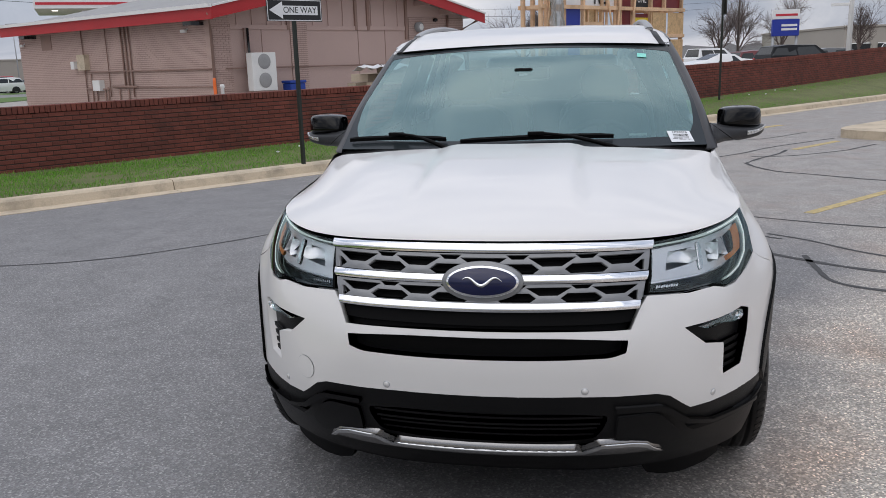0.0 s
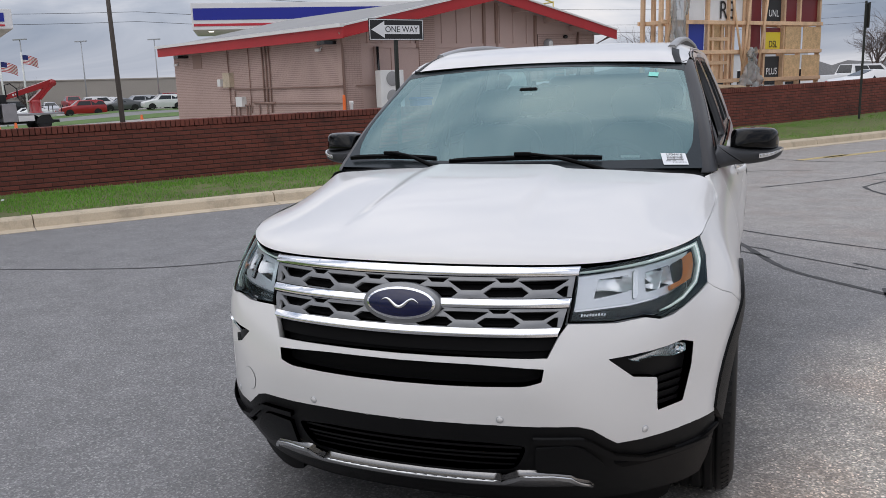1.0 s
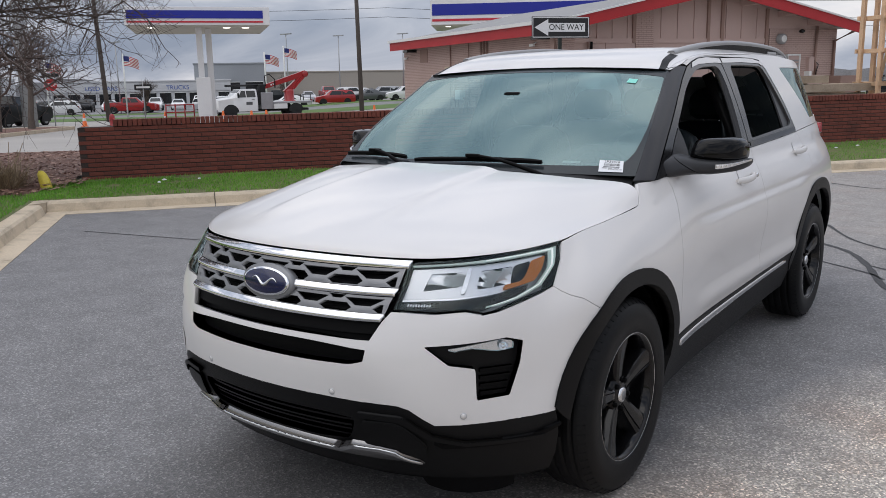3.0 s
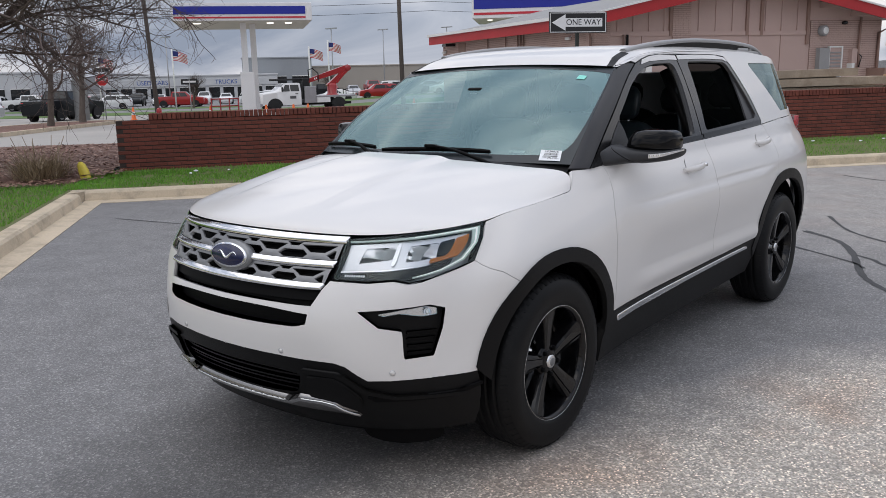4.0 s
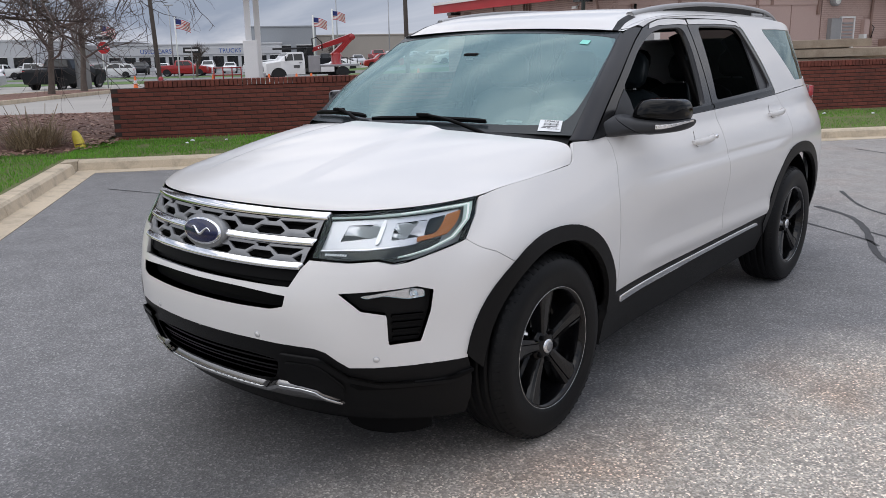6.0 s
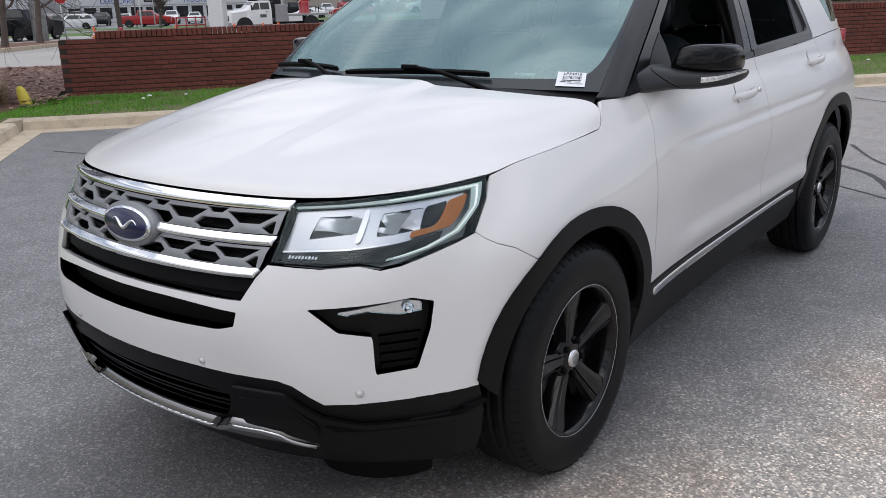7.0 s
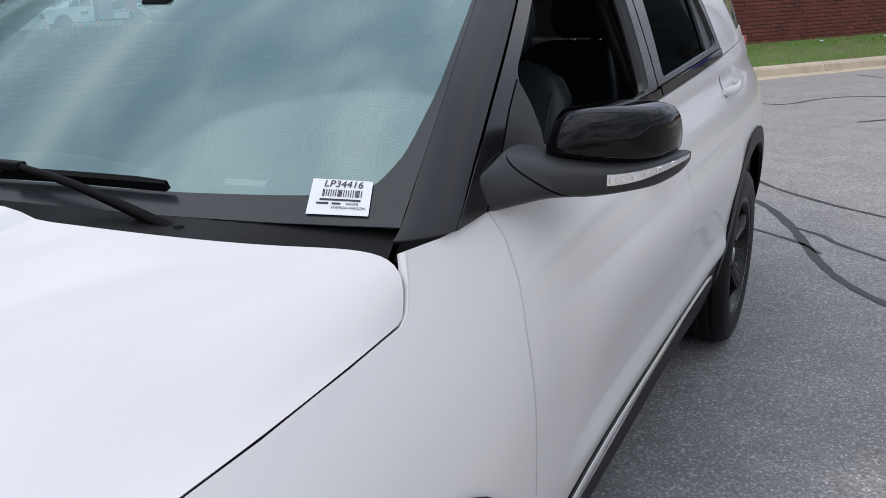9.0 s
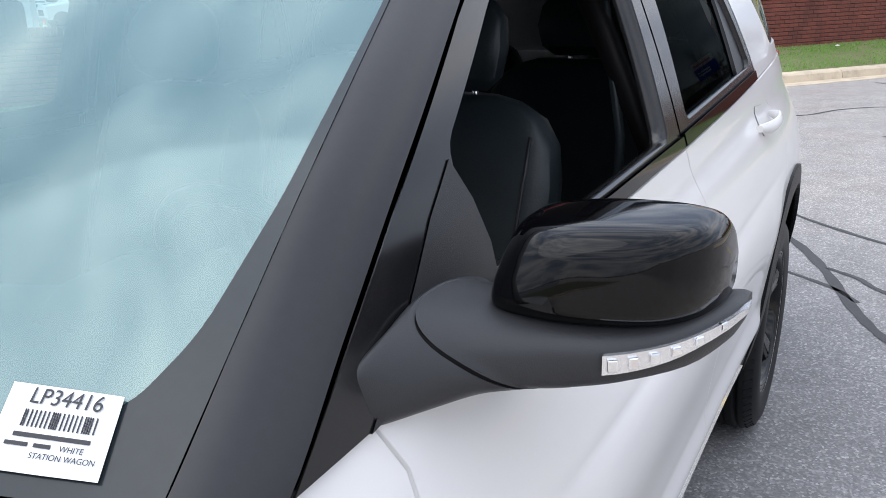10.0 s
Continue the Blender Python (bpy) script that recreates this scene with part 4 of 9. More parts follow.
def side_fn(y, z):
    """The glasshouse flank as x over y and z."""
    d = z - 1.15
    x = .872 - .27 * d - .21 * d * d
    x += .012 * math.sin(min(1.0, max(0.0, (y - .6) / 2.0)) * math.pi / 2)
    if y < 1.0:
        x -= .05 * (1.0 - y) ** 2
    if y > 2.9:
        x -= .13 * (y - 2.9) ** 2
    if y > 3.2:
        x -= .55 * (y - 3.2) ** 2
    return Vector((x, y, z))


def side2(y, z):
    return side_fn(abs(y), z) if y > 0 else Vector((-side_fn(-y, z).x, -y, z))


def both_side(name, pts, ma, label="", **k):
    out = []
    for s in (1, -1):
        kk = {**k, "holes": [[(s * a, b) for a, b in h] for h in k.get("holes", ())]}
        out.append(panel(name, side2, [(s * a, b) for a, b in pts], ma, car, label, **kk))
    return out


# A pillar cover, as a strip between the screen's edge and the door frame
pillar_in = [Vector((.792, .315, 1.138))] + [screen_fn(4, b) for b in (0, .5, 1, 1.5, 2, 2.5, 3)]
pillar_out = [Vector((side_fn(y, z).x, y, z)) for y, z in ((.42, 1.140), (.535, 1.228), (.655, 1.315), (.775, 1.396), (.90, 1.478), (1.02, 1.550), (1.13, 1.604))]

pillar_out = [Vector((.838, .372, 1.112))] + pillar_out


def pillar_fn(a, b):
    i, o = cat(pillar_in, abs(a)), cat(pillar_out, abs(a))
    p = i.lerp(o, b)
    n = Vector((.62, -.62, .48))
    p = p + n * .009 * 4 * b * (1 - b)
    return Vector((math.copysign(p.x, a), p.y, p.z))


for s in (1, -1):
    panel("a_pillar_cover", pillar_fn, [(s * a, b) for a, b in ((.62, .0), (1, .0), (2, .0), (3, .0), (4, .0), (5, .0), (6, .0), (7, .0), (7, .97), (6, .97), (5, .97), (4, .97), (3, .97), (2, .97), (1.06, .97), (.84, .5))], SATIN, car, "satin black A pillar cover", scale=(.17, .13), step=0.03, flip=-1, depth=0.015)

def raised(pts):
    """The upper edges of the doors, lifted towards the roof."""
    return [(y, z + .10 * max(0.0, z - 1.42)) for y, z in pts]


WINF = [(.80, 1.205), (1.20, 1.208), (1.575, 1.218), (1.592, 1.40), (1.60, 1.50), (1.585, 1.575), (1.54, 1.592), (1.36, 1.588), (1.23, 1.572), (1.11, 1.535), (1.0, 1.488), (.88, 1.415), (.775, 1.345)]
WINR = [(1.735, 1.232), (2.10, 1.245), (2.54, 1.262), (2.56, 1.28), (2.50, 1.38), (2.40, 1.52), (2.345, 1.582), (2.30, 1.595), (2.0, 1.60), (1.80, 1.598), (1.77, 1.585), (1.755, 1.42)]
WINQ = [(3.055, 1.285), (3.30, 1.288), (3.56, 1.30), (3.50, 1.45), (3.40, 1.56), (3.33, 1.600), (3.0, 1.606), (2.725, 1.605), (2.735, 1.58), (2.89, 1.44)]
fr_f = [(.43, 1.144), (.55, 1.150), (.80, 1.171), (1.2, 1.179), (1.657, 1.187), (1.655, 1.40), (1.652, 1.55), (1.64, 1.625), (1.45, 1.628), (1.32, 1.622), (1.22, 1.606), (1.135, 1.586), (1.02, 1.535), (.90, 1.470), (.775, 1.391), (.655, 1.310), (.535, 1.223)]
fr_r = [(1.667, 1.187), (2.2, 1.201), (2.615, 1.216), (2.625, 1.24), (2.535, 1.40), (2.405, 1.572), (2.345, 1.620), (2.2, 1.630), (1.9, 1.631), (1.652, 1.627), (1.662, 1.55), (1.665, 1.40)]
for a, h, ma in ((fr_f, WINF, FRAMEG), (fr_r, WINR, FRAMEG)):
    both_side("door_frame", raised(a), ma, "black window surround", holes=[rounded(raised(h), .03)], step=0.03, depth=0.03, hole_depth=0.035, lift=0.0)
# white header over each door
both_side("door_header", raised([(1.19, 1.583), (1.24, 1.590), (1.30, 1.598), (1.54, 1.606), (1.648, 1.604), (1.640, 1.626), (1.45, 1.630), (1.32, 1.622), (1.22, 1.605)]), PAINT, "white door header", step=0.03, depth=0.004, lift=0.003)
both_side("door_header", raised([(1.662, 1.606), (2.0, 1.611), (2.31, 1.607), (2.355, 1.596), (2.372, 1.598), (2.345, 1.618), (2.2, 1.631), (1.9, 1.632), (1.660, 1.628)]), PAINT, "white door header", step=0.03, depth=0.004, lift=0.003)
cant = raised([(1.14, 1.592), (1.22, 1.611), (1.32, 1.627), (1.45, 1.634), (1.64, 1.637), (1.9, 1.637), (2.2, 1.636), (2.35, 1.627), (2.412, 1.577), (2.543, 1.402), (2.632, 1.24)]) + [(2.622, 1.219), (3.0, 1.238), (3.4, 1.248), (3.60, 1.250), (3.585, 1.30), (3.52, 1.45), (3.42, 1.58), (3.38, 1.622), (3.18, 1.652), (2.8, 1.674), (2.0, 1.684), (1.43, 1.668), (1.20, 1.642), (1.10, 1.618)]
both_side("roof_side", cant, PAINT, "white roof side and rear pillar", holes=[rounded(WINQ, .02)], step=0.03, depth=0.02, hole_depth=0.012)
both_side("quarter_glass", WINQ, QUARTER, "dark tinted rear quarter glass", step=0.05, lift=-0.006, depth=0.004)
both_side("rear_door_glass", raised([(1.735, 1.232), (2.10, 1.245), (2.41, 1.258), (2.40, 1.40), (2.385, 1.535), (2.345, 1.582), (2.30, 1.595), (2.0, 1.60), (1.80, 1.598), (1.77, 1.585), (1.755, 1.42)]), DEEP, "dark tinted rear door glass", step=0.05, lift=-0.02, depth=0.004)
both_side("window_divider", raised([(2.38, 1.545), (2.40, 1.52), (2.50, 1.38), (2.56, 1.28), (2.54, 1.262), (2.42, 1.258), (2.40, 1.40)]), SATIN, "", step=0.03, lift=-0.012, depth=0.02)
both_side("belt_moulding", [(.72, 1.176), (1.2, 1.184), (1.655, 1.192), (1.655, 1.212), (1.2, 1.204), (.80, 1.20)], GLOSS, "gloss black belt moulding", step=0.03, lift=0.008, depth=0.012)
both_side("belt_moulding", [(1.668, 1.192), (2.2, 1.206), (2.60, 1.221), (2.60, 1.245), (2.2, 1.232), (1.668, 1.216)], GLOSS, "gloss black belt moulding", step=0.03, lift=0.008, depth=0.012)

# tail lamps, tailgate
for s in (1, -1):
    tl = [(s * a, b) for a, b in line_u([(None, 3.58, 1.225), (None, 3.78, 1.225), (None, 3.79, 1.10), (None, 3.72, 1.08), (None, 3.57, 1.16)])]
    panel("tail_lamp", body, tl, RED, car, "red tail lamp", lift=0.012, depth=0.03, edge=0.01, step=0.04, **SD)
bm = bmesh.new()
add_box(bm, (-.62, 3.72, .45), (.62, 3.92, 1.24), .05)
add_box(bm, (-.52, 3.44, 1.22), (.52, 3.74, 1.56), .05)
obj("tailgate", bm, PAINT, car, "white tailgate", True)
box("rear_bumper", (-.72, 3.74, .30), (.72, 3.98, .55), TRIM, car, "black rear bumper", .05, smooth=True)


# ---- wheels ----
def wheel(at, s):
    w = tagged(new("wheel"), "")
    w.parent = car
    w["label"] = "black five-spoke alloy wheel"
    m = Matrix.Translation(at) @ Matrix.Diagonal((s, 1, 1, 1))
    prof = [(.238, .10), (.246, .118), (.262, .121), (.30, .128), (.33, .124), (.352, .112), (.366, .098), (.372, .086)]
    for x in (.062, .022, -.022, -.062):
        prof += [(.3755, x + .013), (.3755, x + .006), (.367, x + .004), (.367, x - .004), (.3755, x - .006), (.3755, x - .013)]
    prof += [(.366, -.10), (.33, -.124), (.24, -.11)]
    tyre = lathe("tyre", prof, RUBBER, w, "black rubber tyre", 72, m)
    n = 64
    for k in range(n):
        a = 2 * math.pi * k / n
        r = Matrix.Rotation(a, 4, "X")
        vs = [m @ (r @ Vector(v)) for v in ((.088, -.007, .369), (.088, .007, .369), (.110, .009, .3545), (.110, -.005, .3545), (.088, -.007, .3738), (.088, .007, .3738), (.1125, .009, .3555), (.1125, -.005, .3555))]
        raw("tread_block", vs, [(4, 5, 6, 7), (0, 1, 5, 4), (1, 2, 6, 5), (2, 3, 7, 6), (3, 0, 4, 7)], RUBBER, tyre)
    rim = lathe("rim", [(.240, .085), (.247, .108), (.243, .116), (.236, .114), (.228, .10), (.222, .06), (.214, -.03), (.10, -.05), (.0, -.05)], WHEELB, w, "gloss black rim", 64, m)
    lathe("rim_edge", [(.2425, .1168), (.2432, .1174), (.2440, .1175), (.2446, .1168)], SILVER, rim, "thin silver ring round the rim edge", 64, m)
    lathe("brake_disc", [(.165, .0), (.165, .012), (.07, .012), (.07, .02), (.0, .02)], SILVER, rim, "", 40, m)
    for k in range(5):
        r = Matrix.Rotation(2 * math.pi * k / 5 + .105, 4, "X")
        bm = bmesh.new()
        rows = []
        for q, hw, top, base in ((.035, .025, .080, .045), (.07, .028, .082, .045), (.12, .034, .087, .042), (.17, .041, .095, .038), (.215, .049, .104, .034), (.232, .054, .107, .03)):
            sec = ((base, -hw - .010), (top - .018, -hw - .001), (top - .005, -hw * .88), (top, -hw * .45), (top - .001, hw * .36), (top - .006, hw * .42), (top - .006, hw * .50), (top - .001, hw * .56), (top - .005, hw * .88), (top - .018, hw + .001), (base, hw + .010))
            rows.append([bm.verts.new(m @ (r @ Vector((a, b, q)))) for a, b in sec])
        for a, b in zip(rows, rows[1:]):
            for i in range(10):
                bm.faces.new((a[i], a[i + 1], b[i + 1], b[i]))
        bm.faces.new(rows[0])
        bm.faces.new(rows[-1])
        bmesh.ops.recalc_face_normals(bm, faces=bm.faces)
        for e in bm.edges:
            e.smooth = e.calc_face_angle(0) < .25
        obj("spoke", bm, WHEELB, rim, "")
    for k in range(5):
        a = 2 * math.pi * (k + .5) / 5 + .105
        lathe("lug_nut", [(0, .092), (.009, .092), (.0105, .086), (.0105, .05)], BLACK, rim, "", 6, m @ Matrix.Translation((0, .058 * math.sin(-a), .058 * math.cos(a))))
    lathe("hub_face", [(.075, .045), (.07, .076), (.045, .082), (.030, .085)], GLOSS, rim, "", 32, m)
    lathe("centre_cap", [(0, .0945), (.024, .094), (.029, .092), (.031, .082)], SILVER, rim, "silver centre cap", 28, m)
    lathe("cap_plate", [(0, .0958), (.017, .0955), (.018, .0940)], GREYMESH, rim, "", 20, m)


for y0 in (0.0, 2.866):
    for s in (1, -1):
        wheel((s * .835, y0, .372), s)

# ---- mirrors ----
def dense(rings, k=4):
    """More rings between the given ones, along smooth curves."""
    n = len(rings[0])
    cols = [[Vector(r[i]) for r in rings] for i in range(n)]
    ext = [[c[0] * 2 - c[1]] + c + [c[-1] * 2 - c[-2]] for c in cols]
    out = []
    for j in range((len(rings) - 1) * k + 1):
        out.append([cat(c, 1 + j / k) for c in ext])
    return out


def ring_lean(x, y0, y1, z0, z1, power, lean, back=.45):
    """A rounded ring whose plane leans: the upper part stands nearer to the door."""
    zm = (z0 + z1) / 2
    return [(px + lean * (pz - zm), py + back * lean * (pz - zm), pz) for px, py, pz in ring_xz(x, y0, y1, z0, z1, 0, power=power)]


def ring_cap(x, y0, y1, z0, z1, power):
    """A ring of the mirror cap: the front slopes back towards the top, most of all at the inner end."""
    slope = .08 + .40 * max(0.0, min(1.0, (.975 - x) / .07)) ** 2
    return [(px, y1 - (y1 - py) * (1 - slope * max(0.0, (pz - z0) / (z1 - z0)) ** 2), pz) for px, py, pz in ring_xz(x, y0, y1, z0, z1, 0, power=power)]


def ring_xz(x, y0, y1, z0, z1, r, n=44, power=3.0, lean=0.0):
    """A rounded ring across x: y from y0 to y1, z from z0 to z1."""
    out = []
    for i in range(n):
        w = 2 * math.pi * i / n
        c, s = math.cos(w), math.sin(w)
        a = math.copysign(abs(c) ** (2 / power), c)
        b = math.copysign(abs(s) ** (2 / power), s)
        z = (z0 + z1) / 2 + (z1 - z0) / 2 * b
        out.append((x + lean * (z - z0), (y0 + y1) / 2 + (y1 - y0) / 2 * a, z))
    return out


for s in (1, -1):
    mi = new("door_mirror")
    mi.parent = car
    mi["label"] = "black door mirror with clear turn lamp"
    fl = Matrix.Diagonal((s, 1, 1, 1))
    # lower housing, from the seam to the tip
    shell_ = dense([ring_lean(*q) for q in ((.912, .608, .772, 1.147, 1.232, 2.6, -1.4), (.930, .622, .782, 1.1465, 1.224, 2.7, -1.1), (.955, .637, .797, 1.146, 1.218, 2.8, -.7), (.985, .655, .815, 1.147, 1.214, 3, -.3), (1.03, .680, .845, 1.151, 1.211, 3, 0), (1.08, .724, .864, 1.160, 1.210, 3, 0), (1.108, .776, .867, 1.174, 1.210, 3, 0), (1.118, .810, .862, 1.187, 1.207, 3, 0))], 4)
    loft("housing", shell_, MIRTRIM, mi, "black mirror housing", fl)
    front = [(r[0][0], min(q[1] for q in r)) for r in shell_]

    def front_y(x):
        return float(np.interp(x, [q[0] for q in front], [q[1] for q in front]))

    loft("seam_ring", [ring_lean(.905, .604, .768, 1.150, 1.229, 2.6, -1.37), ring_lean(.914, .610, .771, 1.150, 1.229, 2.6, -1.39)], BLACK, mi, "", fl)
    loft("cap", dense([ring_cap(*q) for q in ((.9005, .690, .800, 1.214, 1.262, 3), (.905, .677, .812, 1.212, 1.280, 3.6), (.914, .668, .822, 1.211, 1.290, 4.2), (.935, .664, .832, 1.210, 1.296, 4.6), (.975, .668, .845, 1.208, 1.300, 4.8), (1.02, .684, .855, 1.206, 1.300, 4.8), (1.058, .710, .862, 1.204, 1.297, 4.8), (1.083, .745, .866, 1.203, 1.290, 4.4), (1.096, .780, .866, 1.205, 1.275, 3.6), (1.101, .810, .862, 1.212, 1.255, 2.8))], 5), GLOSS, mi, "gloss black mirror cap", fl)
    lamp_x = [1.020 + .098 * i / 10 for i in range(11)]
    loft("turn_lamp", [[(x + d, front_y(x) + o, z) for o, z in ((-.0045, 1.174 + .026 * k * k), (-.0045, 1.193 + .014 * k * k), (.02, 1.193 + .014 * k * k), (.02, 1.174 + .026 * k * k))] for x, k, d in ((x, (x - 1.02) / .098, .004 * max(0, x - 1.09) / .028) for x in lamp_x)], REFLECT, mi, "clear turn lamp strip", fl)
    for k in range(6):
        t = (k + .5) / 6
        x = 1.020 + .094 * t
        turn = math.degrees(math.atan2(front_y(x + .004) - front_y(x - .004), .008))
        box("lamp_cell", (-.005, -.003, -.0065 + .003 * t), (.005, .003, .0065 - .003 * t), CHROME, mi, "", .0015, fl @ Matrix.Translation((x, front_y(x) - .005, 1.1835 + .020 * t * t)) @ Matrix.Rotation(radians(turn), 4, "Z"))
    loft("foot", dense([ring_lean(*q) for q in ((.830, .522, .830, 1.137, 1.200, 6, 0), (.850, .532, .808, 1.1385, 1.212, 5, -.2), (.866, .550, .792, 1.1415, 1.222, 3.4, -.5), (.885, .580, .780, 1.146, 1.230, 2.6, -.95), (.906, .604, .771, 1.147, 1.232, 2.6, -1.35))], 4), MIRTRIM, mi, "black mirror foot", fl)
    sail = [(.530, 1.148), (.80, 1.185), (.806, 1.24), (.795, 1.29), (.772, 1.336), (.705, 1.290), (.615, 1.213)]
    panel("sail_panel", side2, [(s * a, b) for a, b in sail], MIRTRIM, mi, "black sail panel", step=0.02, lift=0.002, depth=0.003, edge=0.0008)

# ---- door handles ----
for y0, y1, z in ((1.285, 1.515, 1.060), (2.395, 2.610, 1.118)):
    for s in (1, -1):
        ha = new("door_handle")
        ha.parent = car
        ha["label"] = "white pull handle"
        zz = z
        base = [body(uy(y, zz), zz) for y in np.linspace(y0, y1, 9)]
        rings = []
        for i, p in enumerate(base):
            t = i / 8
            out = .008 + .034 * math.sin(math.pi * min(1, max(0, t))) ** .45
            h = .017 if 0 < i < 8 else .010
            rings.append([(s * (p.x + out + .010 * math.cos(w)), p.y, zz + .012 * (t - .5) + h * math.sin(w)) for w in np.linspace(0, 2 * np.pi, 11)[:-1]])
        loft("grip", rings, PAINT, ha, "white grip")
        cup = [(uy(y0 + .03, zz), zz - .032), (uy(y1 - .035, zz), zz - .028), (uy(y1 - .03, zz), zz + .035), (uy(y0 + .05, zz), zz + .045)]
        panel("cup", flank, [(s * a, b) for a, b in rounded(cup, .06)], PAINT, ha, "", lift=0.0025, depth=0.004, step=0.02, **SD)
        if y0 < 2:
            p = body(uy(y1 - .012, zz), zz)
            lathe("key_lock", [(0, .012), (.009, .012), (.011, .008), (.011, 0)], SILVER, ha, "", 16, Matrix.Translation((s * (p.x + .03), p.y, zz + .006)) @ Matrix.Diagonal((s, 1, 1, 1)))

# ---- cowl and wipers ----
cowl_fn = net((
    ((0, .10, 1.160), (.3, .11, 1.162), (.55, .16, 1.150), (.70, .24, 1.130), (.81, .27, 1.110)),
    ((0, .226, 1.184), (.3, .246, 1.184), (.55, .298, 1.180), (.69, .338, 1.178), (.79, .375, 1.172)),
))
co_ = [(0, 0), (1, 0), (2, 0), (3, 0), (4, 0), (4, 1), (3, 1), (2, 1), (1, 1), (0, 1)]
co_ = co_ + [(-a, b) for a, b in reversed(co_[1:-1])]
panel("cowl", cowl_fn, co_, TRIM, car, "black cowl panel", scale=(.2, .06), step=0.04, depth=0.03, lift=-0.008)


def on_screen(x, b):
    a = solve_u(lambda q: screen_fn(q, b).x - abs(x), 0.0, 4.0)
    return math.copysign(a, x)


def wiper(name, pivot, x0, x1, b0, b1):
    wi = new(name)
    wi.parent = car
    wi["label"] = "black windscreen wiper"
    pts = []
    for i in range(13):
        t = i / 12
        x, b = x0 + (x1 - x0) * t, b0 + (b1 - b0) * t + .03 * math.sin(math.pi * t)
        p = screen_fn(on_screen(x, b), b)
        n = surf_normal(screen_fn, on_screen(x, b), b)
        pts.append(p + n * .022)
    rings = []
    for i, p in enumerate(pts):
        h = .007 if 0 < i < 12 else .004
        rings.append([p + Vector((0, -.006, -.014)), p + Vector((0, -.009, .000)), p + Vector((0, -.002, h)), p + Vector((0, .005, -.010))])
    loft("blade", rings, BLACK, wi, "rubber blade")
    mid = pts[6] + Vector((0, -.012, .016))
    box("blade_clip", tuple(mid - Vector((.035, .010, .012))), tuple(mid + Vector((.035, .010, .005))), BLACK, wi, "", .004)
    piv = Vector(pivot)
    ap = curve_points([piv, piv.lerp(mid, .25) + Vector((0, -.008, .012)), piv.lerp(mid, .6) + Vector((0, -.010, .016)), mid], 6)
    tube("arm", ap, .009, BLACK, wi, "", 8, [.011 - .005 * i / (len(ap) - 1) for i in range(len(ap))])
    lathe("pivot_cap", [(0, .016), (.012, .014), (.015, .0), (.015, -.02)], BLACK, wi, "", 16, Matrix.Translation(piv) @ Matrix.Rotation(radians(-90), 4, "Y"))


wiper("wiper", (.475, .235, 1.150), -.235, .41, .09, .155)
wiper("wiper", (-.27, .215, 1.163), -.76, -.30, .16, .14)

# ---- papers inside the screen ----
def label_x(x, b):
    """The stock label leans a little on the slanting glass."""
    return .692 + (x - .680) * .87 - .085 * (b - .15)


def screen_sheet(name, x0, x1, b0, b1, ma, parent, label="", lift=-.004):
    if ma in (PAPER, INK) and x0 > .6:
        corners = [(x, b) for x, b in ((x0, b0), (x1, b0), (x1, b1), (x0, b1))]
        corners = [(on_screen(label_x(x, b), b + .021), b + .021) for x, b in corners]
    else:
        corners = [(on_screen(x0, b0), b0), (on_screen(x1, b0), b0), (on_screen(x1, b1), b1), (on_screen(x0, b1), b1)]
    return panel(name, screen_fn, corners, ma, parent, label, scale=(.18, .28), step=0.05, lift=lift, depth=.0005, edge=.0002)


label_ = screen_sheet("stock_label", .625, .735, .035, .258, PAPER, car, "white printed stock label on the screen", .005)
gridn = 34
for i in range(gridn):
    x = .648 + i * .0021
    if (i * 7 + i // 3) % 5 < 3:
        screen_sheet("barcode_bar", x, x + .0012, 0.148, 0.192, INK, label_, "", .0062)
for x0, x1, b0, b1 in ((.645, .718, 0.122, 0.133), (.640, .662, 0.099, 0.109), (.668, .684, 0.099, 0.109)):
    screen_sheet("print_bar", x0, x1, b0, b1, INK, label_, "", .0062)


def screen_words(text, x, b, size, ma, parent, lift=.0062):
    a = on_screen(label_x(x, b), b + .021)
    b += .021
    p = screen_fn(a, b)
    ex = (screen_fn(a + .02, b) - screen_fn(a - .02, b)).normalized()
    n = surf_normal(screen_fn, a, b)
    ey = n.cross(ex).normalized()
    m = Matrix((ex, ey, n)).transposed().to_4x4()
    return words("lettering", text, size, Matrix.Translation(p + n * lift) @ m, ma, parent, .0001)


screen_words("LP34416", .684, .226, .0185, INK, label_)
screen_words("WHITE", .704, .102, .0065, INK, label_)
screen_words("STATION WAGON", .698, .078, .0065, INK, label_)
screen_sheet("screen_tag", .531, .574, 2.16, 2.32, TEAL, car, "small teal tag on the screen", .0035)
screen_sheet("vehicle_number_plate", .48, .555, .235, .275, PAPER, car, "pale strip on the dashboard", -.006)

# ---- inside ----
dash_fn = net((
    ((0, .30, 1.10), (.3, .31, 1.10), (.55, .35, 1.095), (.70, .40, 1.085), (.79, .47, 1.07)),
    ((0, .50, 1.115), (.3, .50, 1.12), (.55, .54, 1.115), (.70, .58, 1.10), (.79, .62, 1.07)),
    ((0, .72, 1.10), (.3, .72, 1.13), (.55, .74, 1.12), (.70, .77, 1.09), (.79, .80, 1.05)),
    ((0, .80, .98), (.3, .80, 1.02), (.55, .82, 1.02), (.70, .84, 1.0), (.79, .86, .96)),
    ((0, .80, .70), (.3, .80, .70), (.55, .82, .70), (.70, .84, .70), (.79, .86, .70)),
))
da = [(0, 0), (1, 0), (2, 0), (3, 0), (4, 0), (4, 1), (4, 2), (4, 3), (4, 4), (2, 4), (0, 4)]
